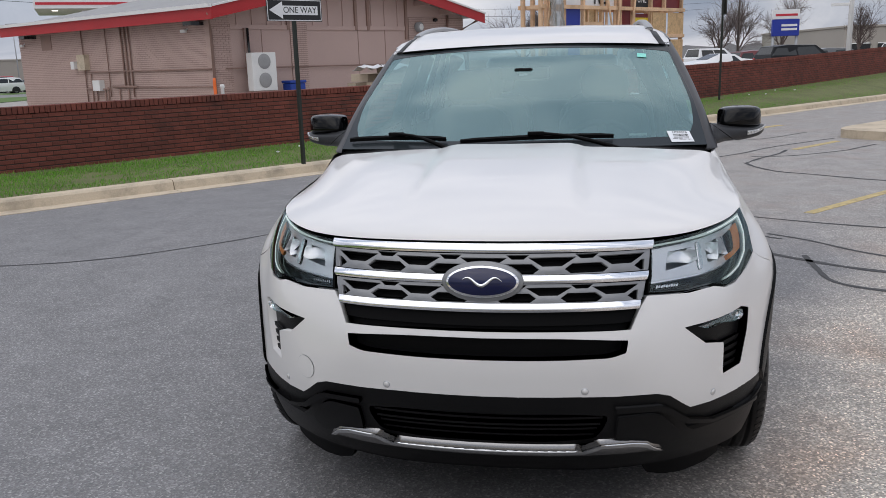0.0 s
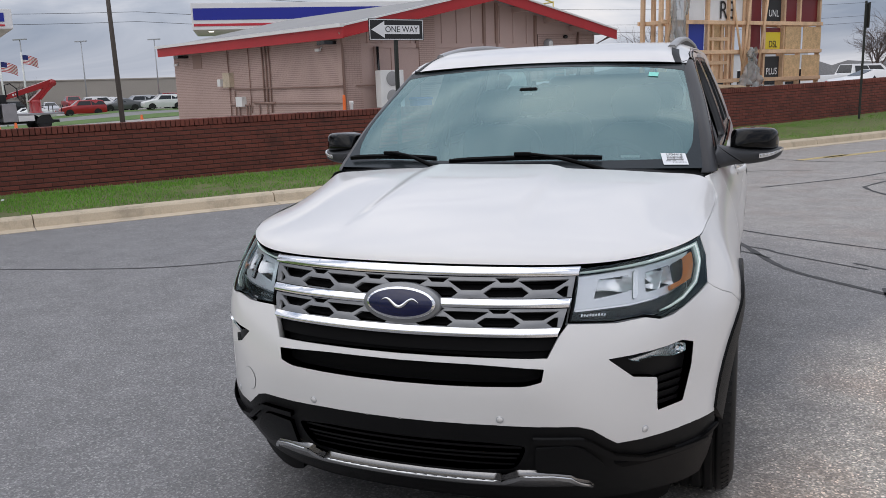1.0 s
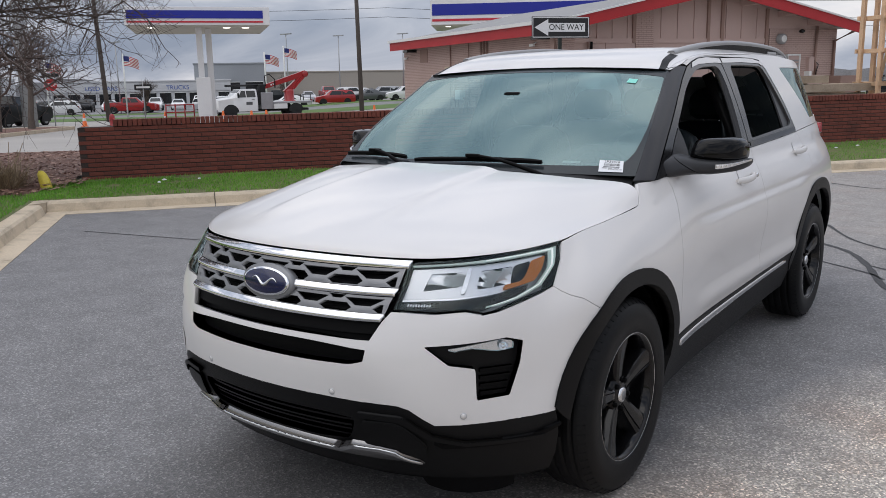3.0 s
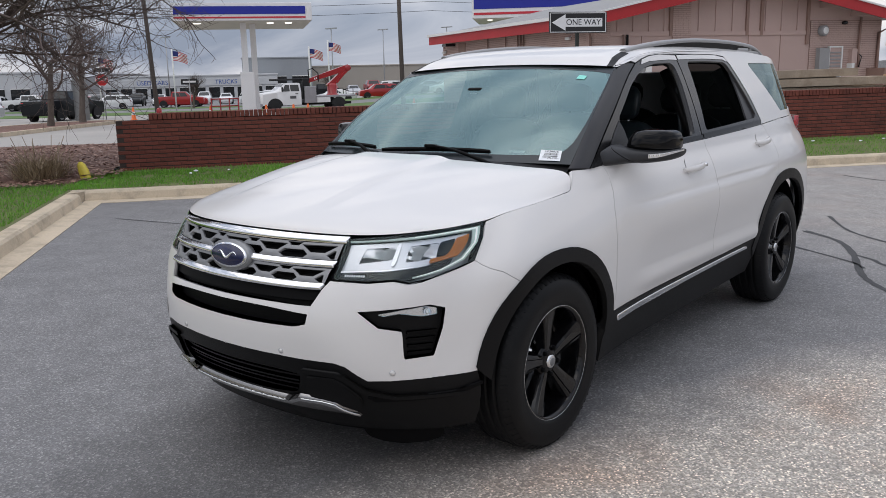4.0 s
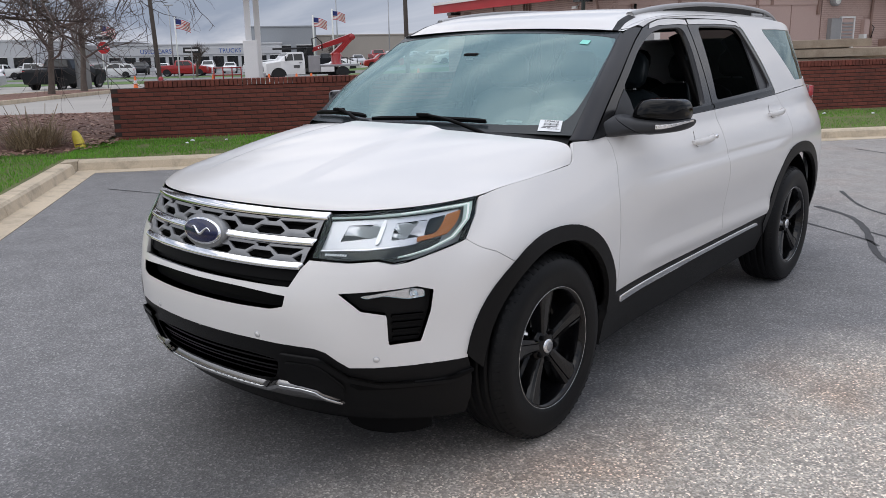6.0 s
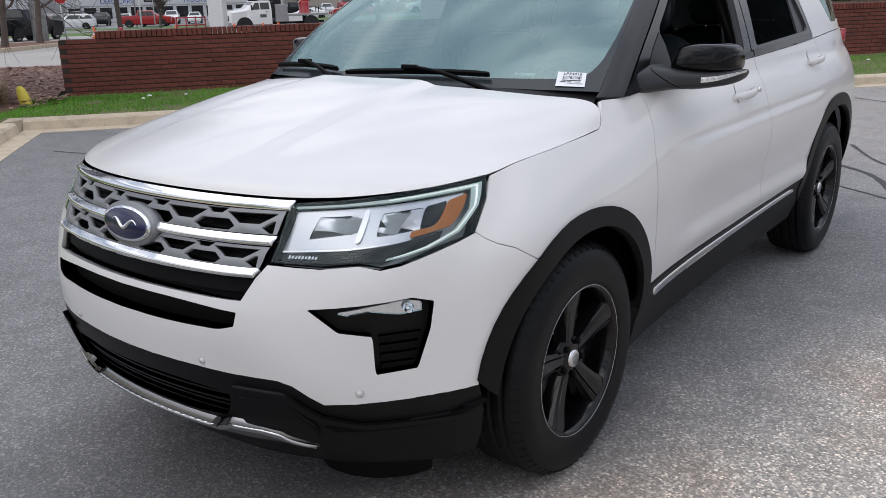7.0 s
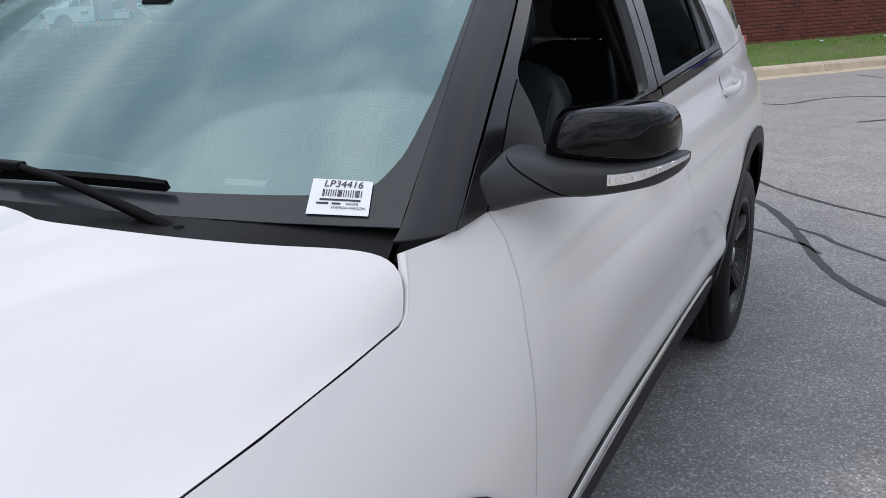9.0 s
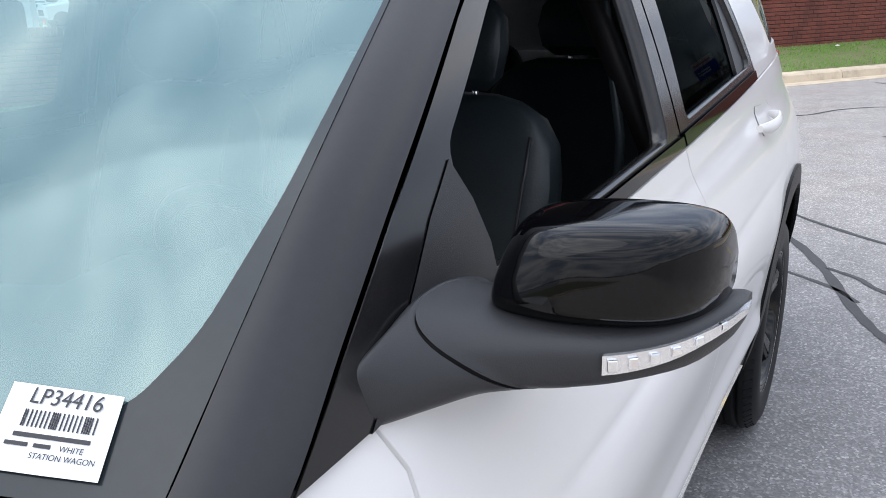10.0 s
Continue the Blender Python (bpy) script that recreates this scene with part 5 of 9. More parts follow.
da = da + [(-a, b) for a, b in reversed(da[1:-1])]
panel("dashboard", dash_fn, da, DASH, car, "dark dashboard", scale=(.2, .2), step=0.05, depth=0.02)
loft("instrument_hood", [[(.37 + .13 * math.cos(w) * k, .60 + .16 * q, 1.10 + .075 * max(0, math.sin(w)) * k) for w in np.linspace(0, math.pi, 13)] for q, k in ((0, .55), (.4, .9), (1, 1.0), (1.15, .96))], DASH, car, "instrument hood")
stw = new("steering_wheel")
stw.parent = car
stw["label"] = "black leather steering wheel"
wm = Matrix.Translation((.37, .97, 1.06)) @ Matrix.Rotation(radians(-64), 4, "X")
ringp = [wm @ Vector((.187 * math.cos(w), .187 * math.sin(w), 0)) for w in np.linspace(0, 2 * np.pi, 41)]
tube("rim", ringp, .016, LEATHER, stw, "", 10)
for w in (0, math.pi, -math.pi / 2):
    tube("spoke", [wm @ Vector((.05 * math.cos(w), .05 * math.sin(w), -.01)), wm @ Vector((.18 * math.cos(w), .18 * math.sin(w), 0))], .018, DASH, stw, "", 8)
box("hub", (-.08, -.07, -.03), (.08, .07, .02), DASH, stw, "", .025, wm, True)


def seat(x, y, width=.26):
    st = new("seat")
    st.parent = car
    st["label"] = "black leather seat with head restraint"

    def ring(yc, zc, hw, hd, tilt, power=3.2):
        out = []
        for i in range(24):
            w = 2 * math.pi * i / 24
            c, q = math.cos(w), math.sin(w)
            out.append((x + hw * math.copysign(abs(c) ** (2 / power), c), yc + hd * math.copysign(abs(q) ** (2 / power), q) + .02 * (abs(c) ** 3) * -1, zc))
        return out
    loft("backrest", [ring(y + .02, .62, width, .09, 0), ring(y + .06, .78, width + .01, .10, 0), ring(y + .12, .98, width + .005, .095, 0), ring(y + .165, 1.12, width, .085, 0), ring(y + .185, 1.19, width - .012, .075, 0), ring(y + .20, 1.24, width - .045, .062, 0), ring(y + .208, 1.272, width - .10, .045, 0), ring(y + .212, 1.285, width - .15, .025, 0)], LEATHER, st, "ribbed leather backrest")
    loft("centre_panel", [[(x + (width - .095) * k, yy - .006 + .016 * (k * k), zz) for k in (-1, -.8, -.4, 0, .4, .8, 1)] + [(x + (width - .095) * k, yy + .03, zz) for k in (1, -1)] for yy, zz in ((y - .068, .66), (y - .036, .80), (y + .027, .98), (y + .082, 1.11), (y + .112, 1.185), (y + .145, 1.225))], LEATHER, st, "raised leather centre panel")
    loft("cushion", [[(x + width * 1.02 * math.copysign(abs(math.cos(w)) ** .6, math.cos(w)), yy + .0, zc + .07 * math.copysign(abs(math.sin(w)) ** .7, math.sin(w))) for w in np.linspace(0, 2 * np.pi, 20)[:-1]] for yy, zc in ((y - .48, .62), (y - .45, .65), (y - .2, .64), (y + .05, .62))], LEATHER, st, "seat cushion")
    loft("head_restraint", [ring(y + .195, 1.298, .09, .03, 0, 2.6), ring(y + .185, 1.325, .122, .052, 0, 2.8), ring(y + .185, 1.385, .136, .06, 0, 2.8), ring(y + .20, 1.44, .128, .052, 0, 2.8), ring(y + .21, 1.475, .10, .036, 0, 2.6), ring(y + .215, 1.488, .06, .015, 0, 2.4)], LEATHER, st, "head restraint")
    for sd in (-1, 1):
        tube("seam", [(x + sd * (width - .055), yy, zz) for yy, zz in ((y - .068, .64), (y - .030, .80), (y + .032, .98), (y + .092, 1.13), (y + .130, 1.215))], .004, MIRTRIM, st, "raised stitched seam", 6)
    tube("seam", [(x + (width - .06) * k, y - .040 + .012 * k * k, .80 - .05 * k * k) for k in (-1, -.6, -.2, .2, .6, 1)], .004, MIRTRIM, st, "", 6)
    for dx in (-.05, .05):
        tube("post", [(x + dx, y + .20, 1.24), (x + dx, y + .20, 1.33)], .007, CHROME, st, "", 8)


seat(.39, 1.41)
seat(-.39, 1.41)
seat(.40, 2.25, .30)
seat(-.40, 2.25, .30)
seat(.40, 3.05, .28)
seat(-.40, 3.05, .28)
box("floor_pan", (-.76, .30, .40), (.76, 3.5, .44), DASH, car, "dark cabin floor")
box("load_floor", (-.62, 2.5, .44), (.62, 3.6, .62), DASH, car, "")
panel("headliner", roof_fn, [(a, b) for a, b in ((-3.98, .35), (3.98, .35), (3.98, 5.6), (-3.98, 5.6))], TRIM, car, "dark headliner", scale=(.17, .4), step=0.1, lift=-0.032, depth=0.01)
for s in (1, -1):
    tube("b_pillar_trim", [(s * .81, 1.69, .60), (s * .80, 1.69, 1.18), (s * .63, 1.66, 1.57)], .03, TRIM, car, "", 8)
    tube("c_pillar_trim", [(s * .82, 2.62, .90), (s * .78, 2.62, 1.20), (s * .60, 2.50, 1.56)], .05, DASH, car, "", 8)
    tube("seat_belt", [(s * .70, 1.66, 1.47), (s * .74, 1.67, 1.2), (s * .73, 1.66, .75)], .011, LEATHER, car, "black seat belt", 6)
    box("door_lining", (s * .815 - .012, .66, .50), (s * .815 + .012, 2.55, 1.15), DASH, car, "dark door lining", .008)
    tube("door_pull", [(s * .79, 1.05, 1.02), (s * .765, 1.15, 1.03), (s * .765, 1.35, 1.035), (s * .79, 1.45, 1.03)], .016, DASH, car, "", 8)
rv = new("rear_view_mirror")
rv.parent = car
rv["label"] = "black interior mirror below the roof"
bx = Matrix.Translation((0, .80, 1.475))
box("glass_case", (-.12, -.012, -.032), (.12, .018, .032), BLACK, rv, "", .012, bx)
tube("stem", [(0, .81, 1.49), (0, .82, 1.525)], .012, BLACK, rv, "", 8)
box("sensor_box", (-.045, .70, 1.475), (.045, .80, 1.50), BLACK, rv, "", .012)
box("sensor_label", (-.02, .695, 1.466), (.02, .70, 1.474), PAPER, rv, "", .001)

# ---- the ground and the kerbs ----
AL, AC = Vector((.6247, .7809, 0)), Vector((-.7809, .6247, 0))  # along and across the brick wall


def W(s, c, z=0.0):
    return AL * s + AC * c + Vector((0, 0, z))


def asphalt():
    m = mat("asphalt", (0.06, 0.06, 0.062), 0.64, 0.0, 0.25, 0.9, 55.0, 0.004, spec=0.3)
    t = m.node_tree
    b = t.nodes["Principled BSDF"]
    co = t.nodes.new("ShaderNodeTexCoord")
    vo = node(t, "ShaderNodeTexVoronoi", Scale=125.0)
    t.links.new(co.outputs["Object"], vo.inputs["Vector"])
    wn = node(t, "ShaderNodeTexWhiteNoise")
    t.links.new(vo.outputs["Position"], wn.inputs["Vector"])
    # broad change from fresh sealed asphalt to worn asphalt, across x
    sp = t.nodes.new("ShaderNodeSeparateXYZ")
    t.links.new(co.outputs["Object"], sp.inputs[0])
    n1 = node(t, "ShaderNodeTexNoise", Scale=0.55, Detail=5.0, Roughness=0.6)
    t.links.new(co.outputs["Object"], n1.inputs["Vector"])
    ma = t.nodes.new("ShaderNodeMath")
    ma.operation = "MULTIPLY_ADD"
    ma.inputs[1].default_value = 1.7
    t.links.new(n1.outputs["Fac"], ma.inputs[0])
    xy = t.nodes.new("ShaderNodeMath")
    xy.operation = "MULTIPLY_ADD"
    xy.inputs[1].default_value = -0.42
    yp = t.nodes.new("ShaderNodeMath")
    yp.operation = "MAXIMUM"
    yp.inputs[1].default_value = 0.0
    t.links.new(sp.outputs["Y"], yp.inputs[0])
    t.links.new(yp.outputs[0], xy.inputs[0])
    t.links.new(sp.outputs["X"], xy.inputs[2])
    t.links.new(xy.outputs[0], ma.inputs[2])
    wear = node(t, "ShaderNodeMapRange")
    wear.inputs["From Min"].default_value, wear.inputs["From Max"].default_value = 1.4, 2.1
    t.links.new(ma.outputs[0], wear.inputs["Value"])
    base = node(t, "ShaderNodeMixRGB", Color1=(0.208, 0.207, 0.212, 1), Color2=(0.43, 0.40, 0.365, 1))
    # darker, fresher sealer on the middle of the bay, with bumper shade painted in
    nx = t.nodes.new("ShaderNodeMath")
    nx.operation = "MULTIPLY_ADD"
    nx.inputs[1].default_value = 1.2
    t.links.new(n1.outputs["Fac"], nx.inputs[0])
    t.links.new(sp.outputs["X"], nx.inputs[2])
    seal_shade = node(t, "ShaderNodeMapRange")
    seal_shade.inputs["From Min"].default_value, seal_shade.inputs["From Max"].default_value = -0.3, 0.6
    t.links.new(nx.outputs[0], seal_shade.inputs["Value"])
    seal = node(t, "ShaderNodeMixRGB", Color1=(0.220, 0.220, 0.227, 1), Color2=(0.135, 0.134, 0.137, 1))
    bay = node(t, "ShaderNodeMapRange")
    bay.inputs["From Min"].default_value, bay.inputs["From Max"].default_value = 0.7, -0.2
    t.links.new(sp.outputs["Y"], bay.inputs["Value"])
    amount = t.nodes.new("ShaderNodeMath")
    amount.operation = "MULTIPLY"
    t.links.new(seal_shade.outputs["Result"], amount.inputs[0])
    t.links.new(bay.outputs["Result"], amount.inputs[1])
    t.links.new(amount.outputs[0], seal.inputs["Fac"])
    t.links.new(seal.outputs["Color"], base.inputs["Color1"])
    # an older, greyer stretch farther along the lane
    far = t.nodes.new("ShaderNodeMath")
    far.operation = "MULTIPLY_ADD"
    far.inputs[1].default_value = 0.8
    t.links.new(sp.outputs["X"], far.inputs[0])
    t.links.new(sp.outputs["Y"], far.inputs[2])
    old = node(t, "ShaderNodeMapRange")
    old.inputs["From Min"].default_value, old.inputs["From Max"].default_value = 4.5, 7.0
    t.links.new(far.outputs[0], old.inputs["Value"])
    wo_ = node(t, "ShaderNodeMixRGB", Color2=(0.38, 0.38, 0.38, 1))
    t.links.new(old.outputs["Result"], wo_.inputs["Fac"])
    t.links.new(wear.outputs["Result"], wo_.inputs["Color1"])
    t.links.new(wo_.outputs["Color"], base.inputs["Fac"])
    # brownish stains in the worn stretch
    nb = node(t, "ShaderNodeTexNoise", Scale=1.3, Detail=5.0, Roughness=0.6)
    t.links.new(co.outputs["Object"], nb.inputs["Vector"])
    rb = node(t, "ShaderNodeMapRange")
    rb.inputs["From Min"].default_value, rb.inputs["From Max"].default_value = 0.48, 0.68
    t.links.new(nb.outputs["Fac"], rb.inputs["Value"])
    brown = node(t, "ShaderNodeMixRGB", Color1=(0.50, 0.465, 0.425, 1), Color2=(0.49, 0.405, 0.345, 1))
    t.links.new(rb.outputs["Result"], brown.inputs["Fac"])
    t.links.new(brown.outputs["Color"], base.inputs["Color2"])
    # bright and dark stones
    st = t.nodes.new("ShaderNodeValToRGB")
    st.color_ramp.elements[0].position, st.color_ramp.elements[0].color = 0.0, (0.42, 0.42, 0.42, 1)
    st.color_ramp.elements[1].position, st.color_ramp.elements[1].color = 0.78, (1.08, 1.08, 1.08, 1)
    for pos, v in ((0.55, 0.80), (0.88, 1.42), (0.955, 1.75), (0.988, 2.3)):
        e = st.color_ramp.elements.new(pos)
        e.color = (v, v * .97, v * .92, 1)
    t.links.new(wn.outputs["Value"], st.inputs["Fac"])
    mu = node(t, "ShaderNodeMixRGB")
    mu.blend_type = "MULTIPLY"
    wf = node(t, "ShaderNodeMapRange")
    wf.inputs["To Min"].default_value, wf.inputs["To Max"].default_value = 0.58, 0.92
    t.links.new(wear.outputs["Result"], wf.inputs["Value"])
    t.links.new(wf.outputs["Result"], mu.inputs["Fac"])
    t.links.new(base.outputs["Color"], mu.inputs["Color1"])
    t.links.new(st.outputs["Color"], mu.inputs["Color2"])
    n4 = node(t, "ShaderNodeTexNoise", Scale=3.0, Detail=8.0, Roughness=0.7)
    t.links.new(co.outputs["Object"], n4.inputs["Vector"])
    r4 = node(t, "ShaderNodeMapRange")
    r4.inputs["From Min"].default_value, r4.inputs["From Max"].default_value = 0.3, 0.7
    r4.inputs["To Min"].default_value, r4.inputs["To Max"].default_value = 0.82, 1.17
    t.links.new(n4.outputs["Fac"], r4.inputs["Value"])
    hs = node(t, "ShaderNodeHueSaturation")
    t.links.new(r4.outputs["Result"], hs.inputs["Value"])
    t.links.new(mu.outputs["Color"], hs.inputs["Color"])
    t.links.new(hs.outputs["Color"], b.inputs["Base Color"])
    bu = node(t, "ShaderNodeBump", Strength=0.4, Distance=0.004)
    t.links.new(vo.outputs["Distance"], bu.inputs["Height"])
    t.links.new(bu.outputs["Normal"], b.inputs["Normal"])
    return m


ASPHALT = asphalt()
CONCRETE = mat("pale_concrete", (0.56, 0.47, 0.35), 0.85, 0, 0.14, 2.0, 60, 0.002, per_object=0.07, dirt=((0.2, 0.17, 0.13), 3.0, 0.6))
LOT = mat("grey_concrete_lot", (0.37, 0.35, 0.325), 0.85, 0, 0.15, 0.3, 20, 0.002)
SOIL = mat("lawn_soil", (0.13, 0.145, 0.055), 0.95, 0, 0.3, 2.0, 40, 0.01)
MULCH = mat("brown_mulch", (0.19, 0.105, 0.08), 0.95, 0, 0.4, 3.0, 35, 0.02)
TAR = mat("crack_sealant", (0.05, 0.05, 0.052), 0.75, 0, 0.2, 5, 60, 0.001)
YELLOW = mat("worn_yellow_paint", (0.50, 0.39, 0.18), 0.8, 0, 0.25, 5, 30, 0.001, dirt=((0.12, 0.11, 0.1), 16.0, 0.9))
BRICK = mat("red_brown_brick", (0.165, 0.045, 0.031), 0.85, 0, 0.3, 1.3, 80, 0.002, per_object=0.17, dirt=((0.05, 0.022, 0.018), 2.5, 0.6))
MORTAR = mat("dark_mortar", (0.05, 0.036, 0.032), 0.95, 0, 0.25, 4, 90, 0.003)

def drop(x, y):
    """How far the ground has fallen away beyond the brick wall."""
    s, c = x * AL.x + y * AL.y, x * AC.x + y * AC.y
    side = .3 + .7 * max(0.0, min(1.0, (16 - s) / 14))
    return max(0.0, min(1.3, .0145 * (c - 14))) * side


LINES_S = [-900, -300, -160] + list(range(-80, 90, 6)) + [120, 200, 900]
LINES_C = [-900, -200, -40, 0, 14, 20, 30, 40, 50, 62, 74, 88, 100, 104, 140, 300, 900]
vs, fs = [], []
for s in LINES_S:
    for c in LINES_C:
        p = W(s, c)
        vs.append((p.x, p.y, -drop(p.x, p.y)))
m_ = len(LINES_C)
for i in range(len(LINES_S) - 1):
    for j in range(m_ - 1):
        fs.append((i * m_ + j, (i + 1) * m_ + j, (i + 1) * m_ + j + 1, i * m_ + j + 1))
ground = raw("ground", vs, fs, ASPHALT, None, "", True)
tagged(ground, "worn grey asphalt, darker where freshly sealed and where bumper shade is painted", "ground", kind="structure")


def sheet(name, pts, z, ma, label, category, kind="structure"):
    """A flat layer with a thin edge on the ground."""
    n = len(pts)
    vs = [(p[0], p[1], z) for p in pts] + [(p[0], p[1], -.02) for p in pts]
    fs = [tuple(range(n))] + [(i, i + n, (i + 1) % n + n, (i + 1) % n) for i in range(n)]
    ob = raw(name, vs, fs, ma)
    return tagged(ob, label, category, kind=kind)


def ribbon(name, pts, width, z, ma, label, category, per=8):
    ps = curve_points([(x, y, z) for x, y in pts], per)
    vs, fs = [], []
    for i, p in enumerate(ps):
        d = (ps[min(i + 1, len(ps) - 1)] - ps[max(i - 1, 0)]).normalized()
        o = Vector((-d.y, d.x, 0)) * width * .5 * (0.7 + 0.6 * noise.noise(p * 3.0) * .5 + .3 * math.sin(i * 1.7) * .3)
        vs += [p + o, p - o]
    for i in range(len(ps) - 1):
        fs.append((2 * i, 2 * i + 1, 2 * i + 3, 2 * i + 2))
    ob = raw(name, vs, fs, ma)
    return tagged(ob, label, category, kind="structure")


for pts, w in (
    (((-6.5, 2.2), (-4.5, 2.63), (-3.75, 2.91), (-3.21, 3.36), (-2.66, 3.99), (-1.6, 5.6)), .035),
    (((.34, 5.6), (.73, 5.25), (.98, 4.75), (1.19, 4.1), (1.35, 3.75), (1.61, 3.44), (2.2, 2.9), (2.9, 2.6)), .075),
    (((.3, 6.6), (.68, 5.84), (1.09, 5.42), (1.48, 5.15), (2.4, 4.6), (3.4, 4.2)), .05),
    (((.2, 5.0), (.54, 4.74), (1.04, 4.40), (1.2, 4.2)), .04),
    (((-.5, 10.4), (.29, 9.99), (.73, 10.6), (1.19, 10.96), (2.0, 11.0)), .05),
    (((2.48, 9.05), (2.54, 8.63), (2.73, 8.15), (3.05, 7.88), (3.44, 7.53), (3.77, 7.28), (5.4, 6.4)), .075),
    (((1.83, 4.12), (2.1, 3.85), (2.52, 3.3), (3.4, 2.7)), .05),
    (((1.94, 3.3), (1.93, 2.9), (1.96, 2.5), (2.25, 2.28), (2.9, 2.0)), .06),
    (((2.48, 9.05), (2.77, 9.61), (3.16, 10.21), (3.39, 10.74)), .07),
    (((2.7, 9.87), (3.3, 9.93), (4.16, 10.52), (4.49, 10.9), (4.94, 11.45)), .06),
    (((1.2, 8.9), (2.5, 10.16), (3.27, 11.2), (4.58, 12.55)), .06),
    (((1.03, 4.68), (1.19, 4.56), (1.32, 4.39), (1.9, 3.9)), .04),
    (((1.0, 13.4), (2.0, 12.6), (3.2, 12.5), (4.4, 13.8)), .05),
):
    ribbon("crack_seal", pts, w, .003, TAR, "black sealed crack winding over the asphalt", "crack")
for k, (a, b, w) in enumerate((((2.40, 5.11), (4.9, 8.05), .10), ((3.51, 10.78), (4.5, 12.04), .12), ((1.9, 12.75), (2.75, 13.8), .16), ((2.35, 13.2), (4.3, 15.6), .16))):
    d = (Vector(b) - Vector(a)).normalized()
    o = Vector((-d.y, d.x)) * w / 2
    sheet("painted_line", [Vector(a) + o, Vector(a) - o, Vector(b) - o, Vector(b) + o], .0035, YELLOW, "worn yellow paint line on asphalt", "road marking")

# kerb along the wall and round the corner of the bay
S0, C0 = -3.02, 8.17
S_END = 60.0


def kerb_piece(name, p, q, out, lab):
    """One length of kerb with its gutter: p, q on the gutter line, out: away from the road."""
    prof = ((-.02, .0), (-.02, .006), (.22, .012), (.245, .11), (.275, .135), (.42, .142), (.435, .125), (.435, -.05))
    prof = [(a - .22 - .02, b) for a, b in prof]
    vs = []
    for e in (p, q):
        vs += [e + out * a + Vector((0, 0, b)) for a, b in prof]
    n = len(prof)
    fs = [(i, i + 1, n + i + 1, n + i) for i in range(n - 1)] + [tuple(range(n)), tuple(range(2 * n - 1, n - 1, -1))]
    return raw(name, vs, fs, CONCRETE, kerb)


kerb = thing("kerb", "pale concrete kerb with gutter, joints every few metres", "kerb", kind="structure")
s = S0
rng = random.Random(4)
while s < S_END:
    L = 3.0 if s > S0 else 2.1
    kerb_piece("kerb_length", W(s + .006, C0), W(s + L - .006, C0), AC, "")
    s += L
c = C0
while c > -24:
    kerb_piece("kerb_length", W(S0, c - .246), W(S0, c - 3.0 + .006 - .24), -AL, "")
    c -= 3.0
raw("kerb_corner", [W(S0 - .2, C0 + .2, .142), W(S0 + .0, C0 + .2, .142), W(S0 + .0, C0 + .0, .135), W(S0 - .2, C0 - .24, .142), W(S0 - .2, C0 + .2, -.02), W(S0, C0 + .2, -.02), W(S0, C0, -.02), W(S0 - .2, C0 - .24, -.02)], [(0, 1, 2, 3), (0, 4, 5, 1), (1, 5, 6, 2), (2, 6, 7, 3), (3, 7, 4, 0)], CONCRETE, kerb)


def rise(s):
    """Height of the ground at the foot of the wall."""
    return .19 + .0065 * max(0, s + 3) + .004 * max(0, min(s, 34) - 14) ** 1.5


# verge: soil and grass between kerb and wall, and left of the bay
vs, fs = [], []
ns = 40
for i in range(ns + 1):
    s = -3.3 + (S_END + 3.3) * i / ns
    for c, z in ((C0 + .19, .135), (C0 + .9, .135 + (rise(s) - .135) * .5), (C0 + 2.1, rise(s)), (C0 + 2.6, rise(s) - .02)):
        vs.append(W(s, c, z))
for i in range(ns):
    for k in range(3):
        a = i * 4 + k
        fs.append((a, a + 4, a + 5, a + 1))
tagged(raw("verge", vs, fs, SOIL, smooth=True), "narrow grass verge in front of the brick wall", "lawn", kind="structure")
vs, fs = [], []
cols, rows_ = 12, 14
for i in range(cols + 1):
    for j in range(rows_ + 1):
        s, c = -3.2 - 10 * i / cols, -24 + 35.5 * j / rows_
        vs.append(W(s, c, .135 + .05 * min(1, i / 3) + .02 * noise.noise(Vector((s, c, 0)))))
for i in range(cols):
    for j in range(rows_):
        a = i * (rows_ + 1) + j
        fs.append((a, a + 1, a + rows_ + 2, a + rows_ + 1))
tagged(raw("lawn", vs, fs, SOIL, smooth=True), "green lawn beside the parking bay", "lawn", kind="structure")
vs, fs = [], []
for i in range(9):
    for j in range(9):
        s, c = -12.9 + 9.9 * i / 8, 9.0 + 7.8 * j / 8
        vs.append(W(s, c + (.25 * math.sin(i * 1.3) if j == 0 else 0), .215 - (.075 if j == 0 else 0) + .03 * noise.noise(Vector((s * 1.7, c * 1.7, 3)))))
for i in range(8):
    for j in range(8):
        a = i * 9 + j
        fs.append((a, a + 1, a + 10, a + 9))
tagged(raw("mulch_bed", vs, fs, MULCH, smooth=True), "brown mulch bed at the wall's end", "mulch", kind="structure")


